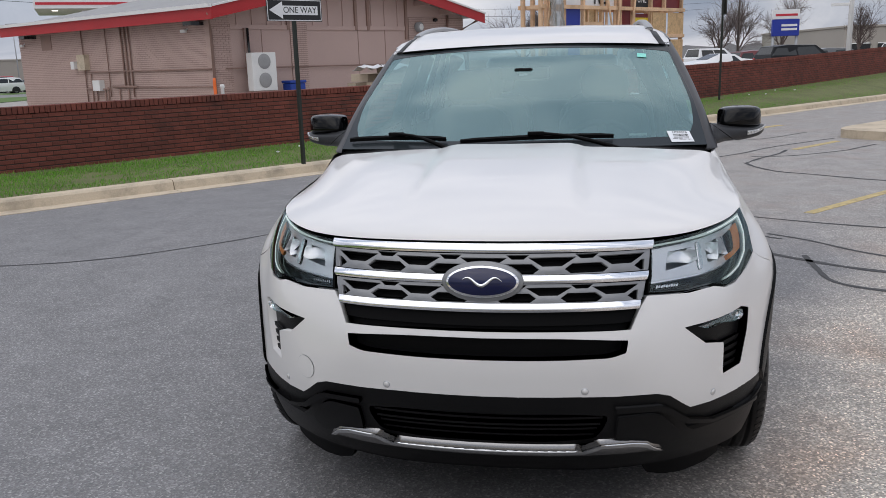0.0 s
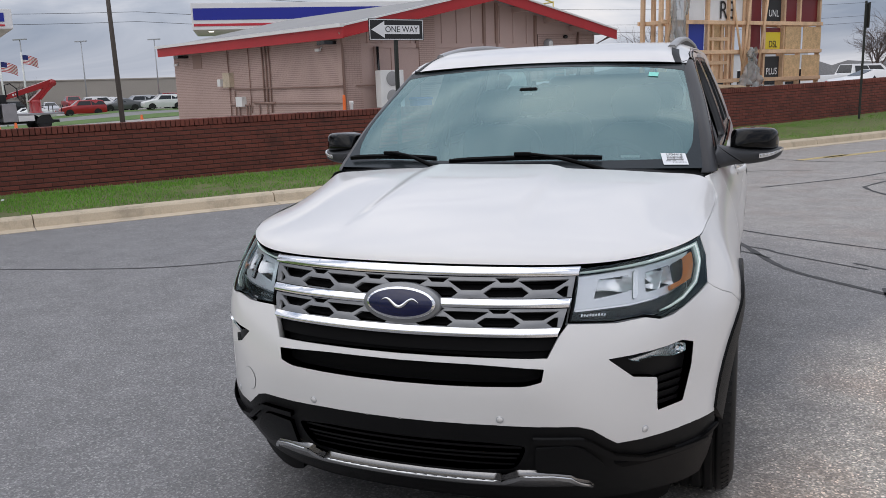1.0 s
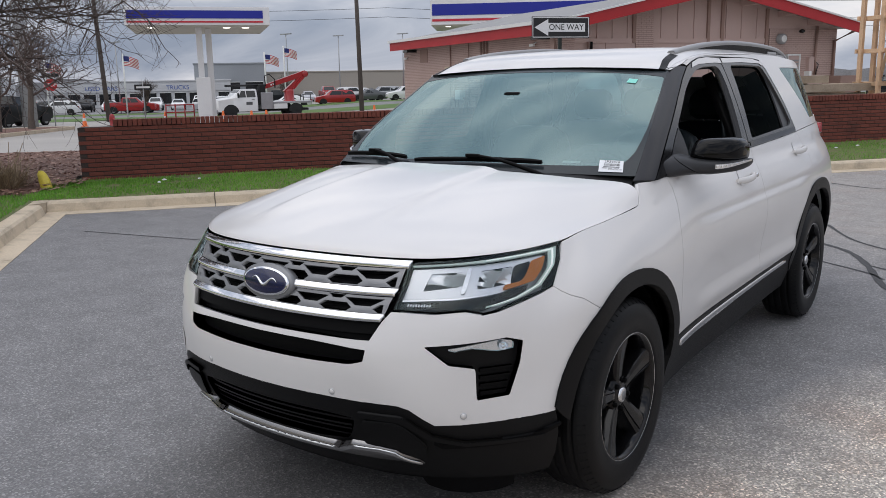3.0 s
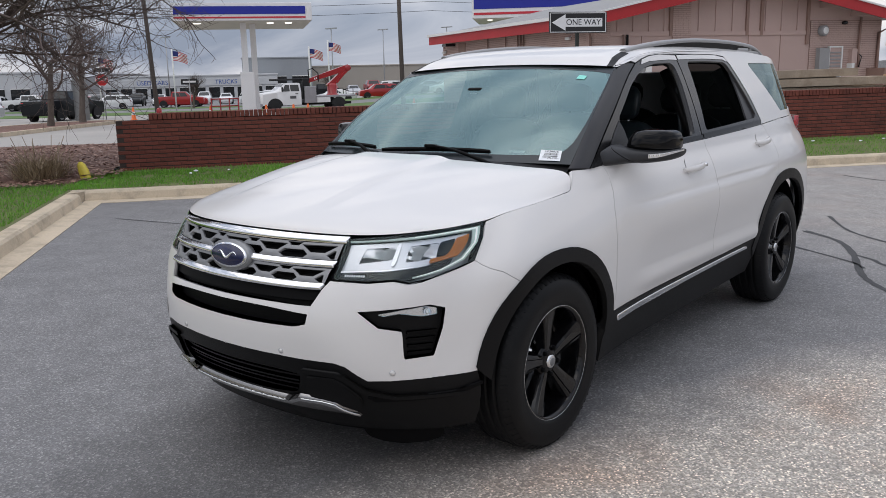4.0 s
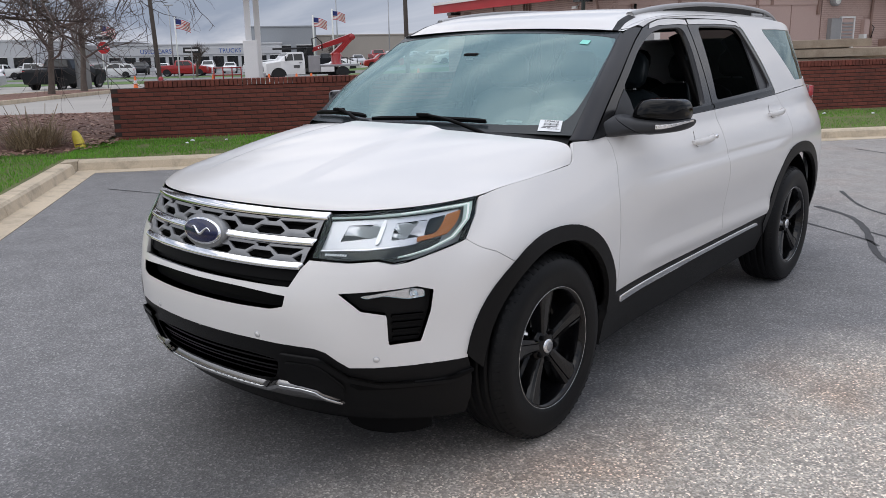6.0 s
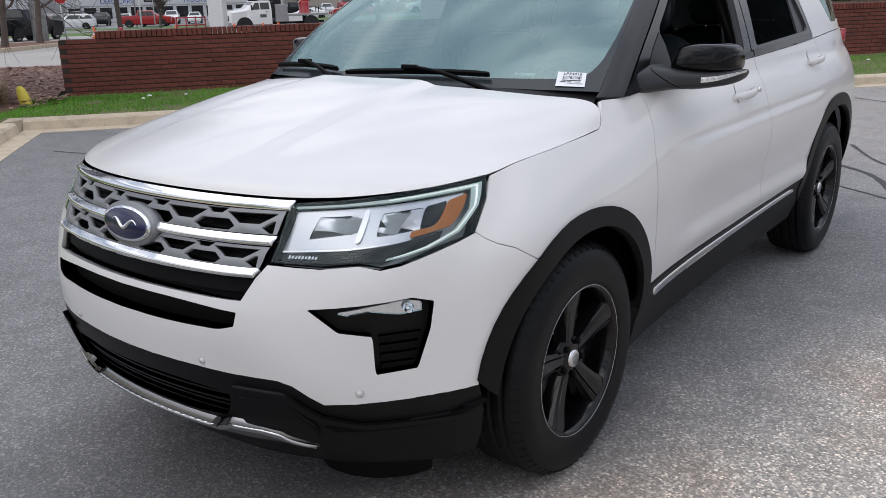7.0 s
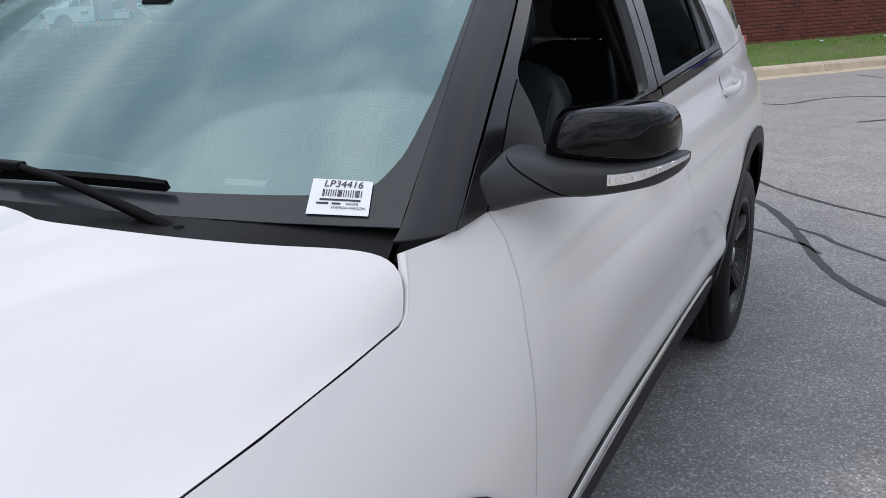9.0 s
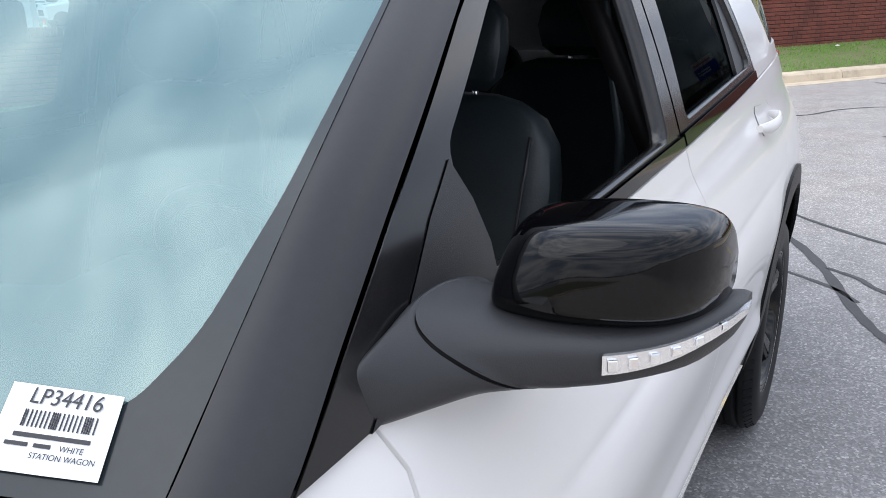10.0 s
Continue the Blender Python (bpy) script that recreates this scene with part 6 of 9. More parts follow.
def grass(name, spots, height, ma, label):
    """Blades as thin bent triangles at the spots (x, y, z)."""
    n = len(spots)
    r = np.random.RandomState(7)
    a = r.uniform(0, 2 * np.pi, n)
    h = height * r.uniform(.5, 1.3, n)
    lean = r.uniform(.1, .8, n)[:, None] * h[:, None] * np.stack([np.cos(a * 3), np.sin(a * 3)], 1)
    w = .006 * np.stack([np.cos(a), np.sin(a)], 1)
    p = np.asarray(spots)
    v = np.zeros((n, 3, 3))
    v[:, 0, :2], v[:, 1, :2], v[:, 2, :2] = p[:, :2] + w, p[:, :2] - w, p[:, :2] + lean
    v[:, 0, 2] = v[:, 1, 2] = p[:, 2] - .01
    v[:, 2, 2] = p[:, 2] + h
    me = bpy.data.meshes.new(name)
    me.vertices.add(3 * n)
    me.vertices.foreach_set("co", v.reshape(-1))
    me.loops.add(3 * n)
    me.loops.foreach_set("vertex_index", np.arange(3 * n, dtype=np.int32))
    me.polygons.add(n)
    me.polygons.foreach_set("loop_start", np.arange(0, 3 * n, 3, dtype=np.int32))
    me.polygons.foreach_set("loop_total", np.full(n, 3, dtype=np.int32))
    me.update()
    me.validate()
    me.materials.append(ma)
    return tagged(new(name, me), label, "grass", kind="stuff")


def blade_mat(name, c1, c2):
    m = mat(name, c1, 0.6, 0, 0.3, 1.2, 30)
    t = m.node_tree
    ge = t.nodes.new("ShaderNodeNewGeometry")
    mx = node(t, "ShaderNodeMixRGB", Color1=(*c1, 1), Color2=(*c2, 1))
    t.links.new(ge.outputs["Random Per Island"], mx.inputs["Fac"])
    hs = [n for n in t.nodes if n.bl_idname == "ShaderNodeHueSaturation"][0]
    t.links.new(mx.outputs["Color"], hs.inputs["Color"])
    return m


GRASS = blade_mat("grass_blades", (0.085, 0.28, 0.015), (0.19, 0.38, 0.04))
STRAW = blade_mat("dry_stems", (0.17, 0.12, 0.075), (0.34, 0.26, 0.16))
r_ = np.random.RandomState(3)
spots = []
n = 130000
ss = -3.25 + 48 * r_.uniform(0, 1, n) ** 1.35
cc = C0 + .2 + 1.9 * r_.uniform(0, 1, n) ** .8
for s, c in zip(ss, cc):
    k = (c - C0 - .2) / 1.9
    if (k > .85 and r_.uniform() < .75) or noise.noise(Vector((s * 1.1, c * 2.2, 0))) + .5 * noise.noise(Vector((s * 4, c * 5, 2))) > .24 + .3 * r_.uniform():
        continue
    q = W(s, c, .135 + (rise(s) - .135) * min(1, k))
    spots.append((q.x, q.y, q.z))
n = 60000
for s, c in zip(-3.25 - 9 * r_.uniform(0, 1, n) ** 1.3, 1 + 10 * r_.uniform(0, 1, n)):
    if c < 9.3 + .4 * math.sin(s * 2):
        q = W(s, c, .14 + .05 * min(1, (-3.2 - s) / 2.5))
        spots.append((q.x, q.y, q.z))
grass("grass", spots, .042, GRASS, "short green grass on the verges")

# ---- brick wall ----
wall = thing("brick_wall", "low red-brown brick wall with a row of bricks on edge on top", "wall", kind="structure")
CW, TW, HC, LB = 10.33, .30, .068, .213
COURSES, WL0, WL1 = 12, -2.88, 52.0
vs, fs = [], []
for s in (WL0 + .005, 5, 14, 18, 22, 27, 34, WL1):
    for c, z in ((CW + .008, -.1), (CW + TW - .008, -.1), (CW + TW - .008, COURSES * HC - .004), (CW + .008, COURSES * HC - .004)):
        vs.append(W(s, c, z + rise(s) - .02))
for i in range(7):
    for k in range(4):
        fs.append((i * 4 + k, i * 4 + (k + 1) % 4, i * 4 + 4 + (k + 1) % 4, i * 4 + 4 + k))
fs += [(0, 1, 2, 3), (28, 29, 30, 31)]
raw("mortar_core", vs, fs, MORTAR, wall)


def brick_mesh(l, h, w):
    """A brick with softened front edges, its middle at the origin, front face towards -across."""
    e = .004
    vs = []
    for c, k in ((0, e), (e, 0), (w, 0)):
        for a, b in ((-1, -1), (1, -1), (1, 1), (-1, 1)):
            vs.append(AL * (a * (l / 2 - k)) + AC * c + Vector((0, 0, b * (h / 2 - k))))
    fs = [(0, 1, 2, 3)]
    for j in (0, 4):
        for i in range(4):
            fs.append((j + i, j + 4 + i, j + 4 + (i + 1) % 4, j + (i + 1) % 4))
    fs.append((11, 10, 9, 8))
    return vs, fs


bv, bf = brick_mesh(LB - .004, HC - .013, .10)
brick_me = bpy.data.meshes.new("brick")
brick_me.from_pydata([tuple(v) for v in bv], [], bf)
brick_me.materials.append(BRICK)
rng = random.Random(11)
places = []
for k in range(COURSES):
    s = WL0 + LB * (.5 if k % 2 == 0 else 1.0) - (.0 if k % 2 == 0 else .0)
    while s < WL1:
        if not (s < -2.35 and k >= COURSES):
            places.append((s, CW + rng.uniform(-.0025, .0025), rise(s) - .02 + HC * (k + .5), k))
        s += LB
near = [q for q in places if q[0] < 1.9]
near = near[:296]
far = [q for q in places if q not in set(near)]


def joined(name, at, base, ma, label):
    v0 = np.array([tuple(v) for v in base[0]])
    n, m = len(at), len(v0)
    allv = (v0[None] + np.array([tuple(W(s, c, z)) for s, c, z in at])[:, None]).reshape(-1, 3)
    allf = [tuple(i * m + j for j in f) for i in range(n) for f in base[1]]
    ob = raw(name, [], [], ma, wall, label)
    ob.data.from_pydata(allv.tolist(), [], allf)
    ob["kind"] = "stuff"
    return ob


def island_mat(name, color, spread):
    m = mat(name, color, 0.85, 0, 0.3, 1.3, 80, 0.002, dirt=((0.05, 0.022, 0.018), 2.5, 0.6))
    t = m.node_tree
    ge = t.nodes.new("ShaderNodeNewGeometry")
    mr = node(t, "ShaderNodeMapRange")
    mr.inputs["To Min"].default_value, mr.inputs["To Max"].default_value = 1 - spread, 1 + spread
    t.links.new(ge.outputs["Random Per Island"], mr.inputs["Value"])
    hs = [n for n in t.nodes if n.bl_idname == "ShaderNodeHueSaturation"][0]
    old = hs.inputs["Value"].links[0].from_socket
    mu = t.nodes.new("ShaderNodeMath")
    mu.operation = "MULTIPLY"
    t.links.new(old, mu.inputs[0])
    t.links.new(mr.outputs["Result"], mu.inputs[1])
    t.links.new(mu.outputs[0], hs.inputs["Value"])
    return m


BRICKS = island_mat("red_brown_bricks", (0.165, 0.045, 0.031), 0.17)
joined("bricks", [q[:3] for q in far], (bv, bf), BRICKS, "")
cv, cf = brick_mesh(.072 - .010, .098, TW + .02)
caps = []
s = WL0 + .55
while s < WL1:
    caps.append((s, CW - .012 + rng.uniform(-.003, .003), rise(s) - .02 + COURSES * HC + .052))
    s += .072
joined("cap_bricks", caps, (cv, cf), BRICKS, "")
for q in near:
    o = new("brick", brick_me)
    o.parent = wall
    o.matrix_basis = Matrix.Translation(W(q[0], q[1], q[2]))

# ---- one-way sign and the second post ----
POST = mat("green_steel_post", (0.03, 0.035, 0.03), 0.5, 0.4, 0.2, 6, 80)
SIGNB = mat("sign_black", (0.012, 0.012, 0.013), 0.45, 0, 0.1, 6, 80)
SIGNW = mat("sign_white", (0.80, 0.80, 0.80), 0.45, 0, 0.04, 6, 80)


sg = thing("one_way_sign", "black and white one way arrow sign on a steel post", "road sign", (-3.86, 8.36, .17), 0)
box("post", (-.022, -.03, -.1), (.022, .03, 2.30), POST, sg, "", .004, Matrix.Rotation(radians(52), 4, "Z"))
sm = pose(0, 0, 2.145, 0, 0, 52.5) @ Matrix.Translation((0, -.036, 0))
box("plate", (-.457, -.003, -.152), (.457, .003, .152), SIGNB, sg, "", .0015, sm)
bm = bmesh.new()
for a, b in (((-.445, -.142), (.445, -.132)), ((-.445, .132), (.445, .142)), ((-.445, -.142), (-.435, .142)), ((.435, -.142), (.445, .142))):
    add_box(bm, (a[0], -.0052, a[1]), (b[0], -.0032, b[1]), 0, sm)
obj("border", bm, SIGNW, sg, "", False)
ar = [(-.415, 0), (-.20, .118), (-.20, .062), (.385, .062), (.385, -.062), (-.20, -.062), (-.20, -.118)]
n = len(ar)
raw("arrow", [sm @ Vector((x, -.0045, z)) for x, z in ar] + [sm @ Vector((x, -.003, z)) for x, z in ar], [tuple(range(n))] + [(i, (i + 1) % n, n + (i + 1) % n, n + i) for i in range(n)], SIGNW, sg)
words("lettering", "ONE WAY", .118, sm @ Matrix.Translation((.085, -.006, 0)) @ pose(0, 0, 0, 90, 0, 0), SIGNB, sg)
p2 = thing("sign_post", "green steel sign post in the verge", "post", (3.66, 20.2, .17), 0)
box("post", (-.025, -.03, -.1), (.025, .03, 3.0), POST, p2, "", .004)
box("plate", (-.22, -.04, 2.35), (.22, -.034, 2.95), POST, p2, "back of a road sign", .002, Matrix.Rotation(radians(100), 4, "Z"))

# concrete island
isl = [(4.65, 12.6), (5.1, 12.1), (9.0, 8.4), (16.0, 16.0), (9.4, 18.6), (4.9, 13.2)]
ob = sheet("traffic_island", rounded(isl, .5), .15, CONCRETE, "pale concrete traffic island", "island")

# ---- the restaurant building behind the wall ----
PBRICK = mat("painted_tan_brick", (0.50, 0.365, 0.32), 0.8, 0, 0.12, 0.6, 40, 0.002, dirt=((0.36, 0.255, 0.22), 1.2, 0.4))
PANEL = mat("painted_tan_panel", (0.50, 0.365, 0.325), 0.7, 0, 0.08, 0.5, 30)
# darker than the brick paint: shade of the recessed joints put into the colour
PMORTAR_SHADED = mat("shaded_tan_mortar", (0.27, 0.185, 0.155), 0.9, 0, 0.1, 2, 40)
BROWN = mat("painted_brown_pipe", (0.28, 0.18, 0.145), 0.6, 0, 0.1, 3, 30)
REDP = mat("red_fascia_paint", (0.42, 0.018, 0.022), 0.45, 0, 0.12, 1, 30)
WHITEP = mat("white_painted_metal", (0.74, 0.74, 0.72), 0.5, 0, 0.06, 2, 30)
ROOFM = mat("grey_roof", (0.3, 0.3, 0.3), 0.8, 0, 0.1, 1, 30)
DARK = mat("dark_glass", (0.012, 0.014, 0.016), 0.12, 0, 0.1, 2, 20)
B1 = Vector((-11.9, 23.0, 0))
BA, BB = Vector((.545, .839, 0)), Vector((-.888, .460, 0))


def BL(a, b, z):
    return B1 + BA * a + BB * b + Vector((0, 0, z))


def slab(name, corners, z0, z1, ma, parent, label=""):
    n = len(corners)
    vs = [Vector((p.x, p.y, z0)) for p in corners] + [Vector((p.x, p.y, z1)) for p in corners]
    return raw(name, vs, [tuple(range(n - 1, -1, -1)), tuple(range(n, 2 * n))] + [(i, (i + 1) % n, n + (i + 1) % n, n + i) for i in range(n)], ma, parent, label)


def bar_ab(name, p, q, w, h, ma, parent, label=""):
    """A straight board from p to q, w wide across, h high downwards."""
    d = (q - p).normalized()
    o = d.cross(Vector((0, 0, 1))).normalized() * w / 2
    vs = [p + o, p - o, q - o, q + o]
    vs += [v - Vector((0, 0, h)) for v in vs]
    return raw(name, vs, [(0, 1, 2, 3), (7, 6, 5, 4), (0, 4, 5, 1), (1, 5, 6, 2), (2, 6, 7, 3), (3, 7, 4, 0)], ma, parent, label)


house = tagged(new("restaurant_building"), "tan painted brick building with a red-edged gable roof", "building")
LA, LBB = 13.7, 14.3
A0, A1, Bf, Bb = .55, 13.35, .9, 14.0
RIDGE, EAVE = 4.95, 3.52
AM = 6.8


def roof_z(a):
    return EAVE + (RIDGE - EAVE) * (1 - abs(a - AM) / (AM if a < AM else LA - AM))


gw = [BL(A0, Bf, -.6), BL(A1, Bf, -.6), BL(A1, Bf, roof_z(A1) - .1), BL(AM, Bf, RIDGE - .1), BL(A0, Bf, roof_z(A0) - .1)]
gw2 = [p + BB * .3 for p in gw]
raw("gable_wall", gw + gw2, [(4, 3, 2, 1, 0), (5, 6, 7, 8, 9)] + [(i, (i + 1) % 5, 5 + (i + 1) % 5, 5 + i) for i in range(5)], PANEL, house, "tan panelled gable wall")
slab("side_wall", [BL(A0, Bf + .3, 0), BL(A0 + .3, Bf + .3, 0), BL(A0 + .3, Bb, 0), BL(A0, Bb, 0)], -.6, 3.4, PMORTAR_SHADED, house, "tan painted brick wall")
slab("back_wall", [BL(A0 + .3, Bb - .3, 0), BL(A1, Bb - .3, 0), BL(A1, Bb, 0), BL(A0 + .3, Bb, 0)], -.6, 3.4, PBRICK, house)
slab("far_wall", [BL(A1 - .3, Bf + .3, 0), BL(A1, Bf + .3, 0), BL(A1, Bb - .3, 0), BL(A1 - .3, Bb - .3, 0)], -.6, 3.4, PBRICK, house)
for a0, a1 in ((0, AM), (AM, LA)):
    ps = [BL(a0, 0, roof_z(a0)), BL(a1, 0, roof_z(a1)), BL(a1, LBB, roof_z(a1)), BL(a0, LBB, roof_z(a0))]
    vs = ps + [p - Vector((0, 0, .12)) for p in ps]
    raw("roof", vs, [(0, 1, 2, 3), (7, 6, 5, 4), (0, 4, 5, 1), (1, 5, 6, 2), (2, 6, 7, 3), (3, 7, 4, 0)], ROOFM, house)
    bar_ab("gable_fascia", BL(a0, -.03, roof_z(a0) + .03), BL(a1, -.03, roof_z(a1) + .03), .06, .36, REDP, house, "red fascia board")
    bar_ab("gable_trim", BL(a0, -.07, roof_z(a0) + .075), BL(a1, -.07, roof_z(a1) + .075), .12, .06, WHITEP, house)
    bar_ab("gable_lower_trim", BL(a0, -.045, roof_z(a0) - .33), BL(a1, -.045, roof_z(a1) - .33), .07, .035, REDP, house)
bar_ab("eave_fascia", BL(-.03, -.06, EAVE + .03), BL(-.03, LBB, EAVE + .03), .06, .42, REDP, house, "red fascia board")
bar_ab("gutter", BL(-.09, -.08, EAVE + .10), BL(-.09, LBB, EAVE + .10), .16, .12, WHITEP, house, "white gutter")
for a in (1.6, 3.2, 5.0, 6.8, 8.6, 10.4, 11.9):
    bar_ab("beam", BL(a, .0, roof_z(a) - .13), BL(a, Bf, roof_z(a) - .13), .14, .22, PANEL, house)
# bricks of the painted walls, course by course
def courses(p, q, back, z1):
    """Bricks in half bond from p to q, standing out from the wall; back: into the wall."""
    d = (q - p).normalized()
    L = (q - p).length
    vs, fs = [], []
    k = 0
    while .05 + k * .0725 + .06 < z1:
        z, x = .05 + k * .0725, (-.11 if k % 2 else 0.0)
        while x < L:
            a, b = max(0, x), min(L, x + .212)
            if b - a > .02:
                i = len(vs)
                c = [p + d * a, p + d * b]
                for o in (Vector(), back * .03):
                    for e in (0, .061):
                        vs += [c[0] + o + Vector((0, 0, z + e)), c[1] + o + Vector((0, 0, z + e))]
                fs += [(i, i + 1, i + 3, i + 2), (i + 2, i + 3, i + 7, i + 6), (i, i + 4, i + 5, i + 1), (i, i + 2, i + 6, i + 4), (i + 1, i + 5, i + 7, i + 3)]
            x += .22
        k += 1
    tagged(raw("brickwork", vs, fs, PBRICK, house), kind="stuff")


courses(BL(A0 - .016, Bf, 0), BL(A0 - .016, Bb, 0), BA, 3.38)
bm = bmesh.new()


def wall_box(name, a0, a1, z0, z1, out, ma, label=""):
    """A flat box on the gable wall."""
    return slab(name, [BL(a0, Bf - out, 0), BL(a1, Bf - out, 0), BL(a1, Bf + .02, 0), BL(a0, Bf + .02, 0)], z0, z1, ma, house, label)


def side_box(name, b0, b1, z0, z1, out, ma, label=""):
    return slab(name, [BL(A0 - out, b0, 0), BL(A0 - out, b1, 0), BL(A0 + .02, b1, 0), BL(A0 + .02, b0, 0)], z0, z1, ma, house, label)


for a0, a1 in ((.55, 1.30), (3.85, 4.60), (9.95, 13.35)):
    z1 = min(roof_z(a0), roof_z(a1)) - .2
    wall_box("brick_pier", a0, a1, 0, z1, .03, PMORTAR_SHADED, "tan brick pier")
    courses(BL(a0, Bf - .045, 0), BL(a1, Bf - .045, 0), BB, z1)
for a0, a1 in ((1.30, 3.85), (4.60, 9.72)):
    wall_box("panel_rail", a0, a1, 2.86, 3.02, .05, PANEL)
    n_ = 4 if a0 < 2 else 7
    for k in range(n_):
        a = a0 + (a1 - a0) * (k + .5) / n_
        wall_box("panel_batten", a - .04, a + .04, 3.02, roof_z(a) - .25, .04, PANEL)
for a in (3.70, 6.98, 7.62, 9.74):
    wall_box("dark_batten", a, a + .12, 2.86 if a < 9 else 2.5, roof_z(a) - .2, .07, BROWN, "brown batten")
for a in (2.6, 7.15, 8.6):
    wall_box("panel_joint", a - .012, a + .012, 0, 2.86, .012, BROWN)
for b, z0, z1, r in ((5.9, .95, 3.3, .035), (6.15, .95, 3.3, .035), (5.65, .6, 3.3, .03), (7.2, .6, 3.3, .02), (8.9, 0, 3.3, .025), (8.5, 0, 1.5, .03), (8.2, 0, 1.1, .03), (7.6, 0, .9, .03), (7.4, 0, 1.0, .03), (6.6, 0, .9, .03), (6.0, 0, .9, .03)):
    tube("pipe", [BL(A0 - .07, b, z0), BL(A0 - .07, b, z1)], r, BROWN, house, "", 6)
for z, b0, b1, r in ((1.55, .9, 8.6, .03), (.95, .9, 7.0, .02), (.98, 5.4, 7.0, .05), (.9, 7.3, 8.9, .035)):
    tube("pipe", [BL(A0 - .07, b0, z), BL(A0 - .07, b1, z + .02)], r, BROWN, house, "", 6)
tube("pipe", [BL(1.0, Bf - .09, 1.55), BL(8.4, Bf - .09, 1.52)], .025, BROWN, house, "", 6)
tube("hose", [BL(1.95, Bf - .1, 2.9), BL(1.95, Bf - .12, 1.6), BL(2.1, Bf - .2, 1.0), BL(2.4, Bf - .3, .8)], .05, DARK, house, "black line hose", 8)
tube("hose", [BL(1.8, Bf - .1, 2.9), BL(1.8, Bf - .12, 1.2)], .03, BROWN, house, "", 8)
tube("downspout", [BL(-.05, .1, EAVE - .2), BL(A0 - .05, Bf - .1, EAVE - .75), BL(A0 - .05, Bf - .1, 0.2)], .055, BROWN, house, "brown downspout", 8)
for b, z0, z1, w, ma, lb in ((8.6, 1.65, 2.25, .55, CONCRETE, "tan meter box"), (9.4, 1.7, 2.0, .25, WHITEP, ""), (7.7, .85, 1.25, .5, WHITEP, "grey electrical box"), (11.3, 2.5, 3.1, .8, BROWN, "wall vent")):
    side_box("utility_box", b, b + w, z0, z1, .22 if ma != BROWN else .04, ma, lb)
for b in (1.2, 12.5):
    side_box("flood_lamp", b, b + .45, 3.0, 3.12, .5, DARK, "dark flood lamp")
for b, z in ((2.2, 2.85), (13.6, 2.75)):
    cmat = Matrix.Translation(BL(A0 - .12, b, z)) @ BB.to_track_quat("X", "Z").to_matrix().to_4x4()
    box("wall_camera", (-.14, -.05, -.05), (.14, .05, .05), WHITEP, house, "white wall camera", .015, cmat)
    tube("camera_arm", [BL(A0 + .01, b - .1, z + .1), BL(A0 - .12, b, z)], .025, WHITEP, house, "", 6)
# gauges on the gable wall
mm = BL(10.45, Bf - .05, 3.0)
lathe("round_vent", [(0, .22), (.15, .22), (.2, .18), (.2, 0)], ROOFM, house, "round wall vent", 24, Matrix.Translation(mm) @ (-BB).to_track_quat("X", "Z").to_matrix().to_4x4())
lathe("vent_face", [(0, .235), (.13, .23), (.14, .21)], WHITEP, house, "", 24, Matrix.Translation(mm) @ (-BB).to_track_quat("X", "Z").to_matrix().to_4x4())
wall_box("service_panel", 10.25, 10.72, 1.3, 2.35, .25, ROOFM, "grey service panel")
wall_box("louvre_door", 10.8, 11.45, 1.0, 2.35, .10, PANEL, "tan louvred door")
for a in (10.8, 11.41):
    wall_box("door_jamb", a, a + .05, 1.0, 2.36, .14, WHITEP)
wall_box("door_head", 10.8, 11.46, 2.36, 2.42, .14, WHITEP)
for k in range(9):
    wall_box("louvre_slat", 10.88, 11.38, 1.1 + k * .13, 1.16 + k * .13, .13, ROOFM)
wall_box("meter_box", 11.85, 12.1, 1.75, 2.3, .2, PANEL, "tan meter box")
wall_box("meter", 11.78, 11.9, 1.55, 1.75, .3, WHITEP)
wall_box("grease_bin", 12.75, 13.6, .4, 1.55, .9, BROWN, "brown steel bin")
lathe("wall_lamp", [(0, .2), (.05, .19), (.08, .1), (.06, 0)], DARK, house, "dark wall lamp", 16, Matrix.Translation(BL(11.45, Bf - .05, 3.3)) @ (-BB).to_track_quat("X", "Z").to_matrix().to_4x4())
tube("pipe", [BL(12.25, Bf - .12, 3.5), BL(12.22, Bf - .12, 2.2), BL(12.3, Bf - .12, 1.6)], .05, BROWN, house, "", 8)
tube("downspout", [BL(13.6, .2, EAVE - .2), BL(13.2, Bf - .1, EAVE - .6), BL(13.2, Bf - .1, .2)], .06, BROWN, house, "brown downspout", 8)
tube("conduit", [BL(12.15, Bf - .1, 2.2), BL(12.3, Bf - .22, 2.0), BL(12.2, Bf - .2, 1.6)], .02, DARK, house, "", 6)

acs = tagged(new("air_conditioner"), "white two-fan outdoor air conditioner on a stand", "air conditioner")
ac_m = Matrix.Translation(BL(2.0, .25, .75)) @ BA.to_track_quat("X", "Z").to_matrix().to_4x4()
box("case", (-.5, -.17, 0), (.5, .17, 1.30), WHITEP, acs, "white metal case", .02, ac_m)
for z in (.36, 1.0):
    lathe("fan_grille", [(0, .012), (.10, .014), (.24, .012), (.26, 0)], ROOFM, acs, "grey fan grille", 28, ac_m @ Matrix.Translation((0, -.18, z)) @ Matrix.Rotation(radians(-90), 4, "Z"))
box("stand", (-.5, -.2, -.85), (.5, .2, -.003), BROWN, acs, "", .01, ac_m)

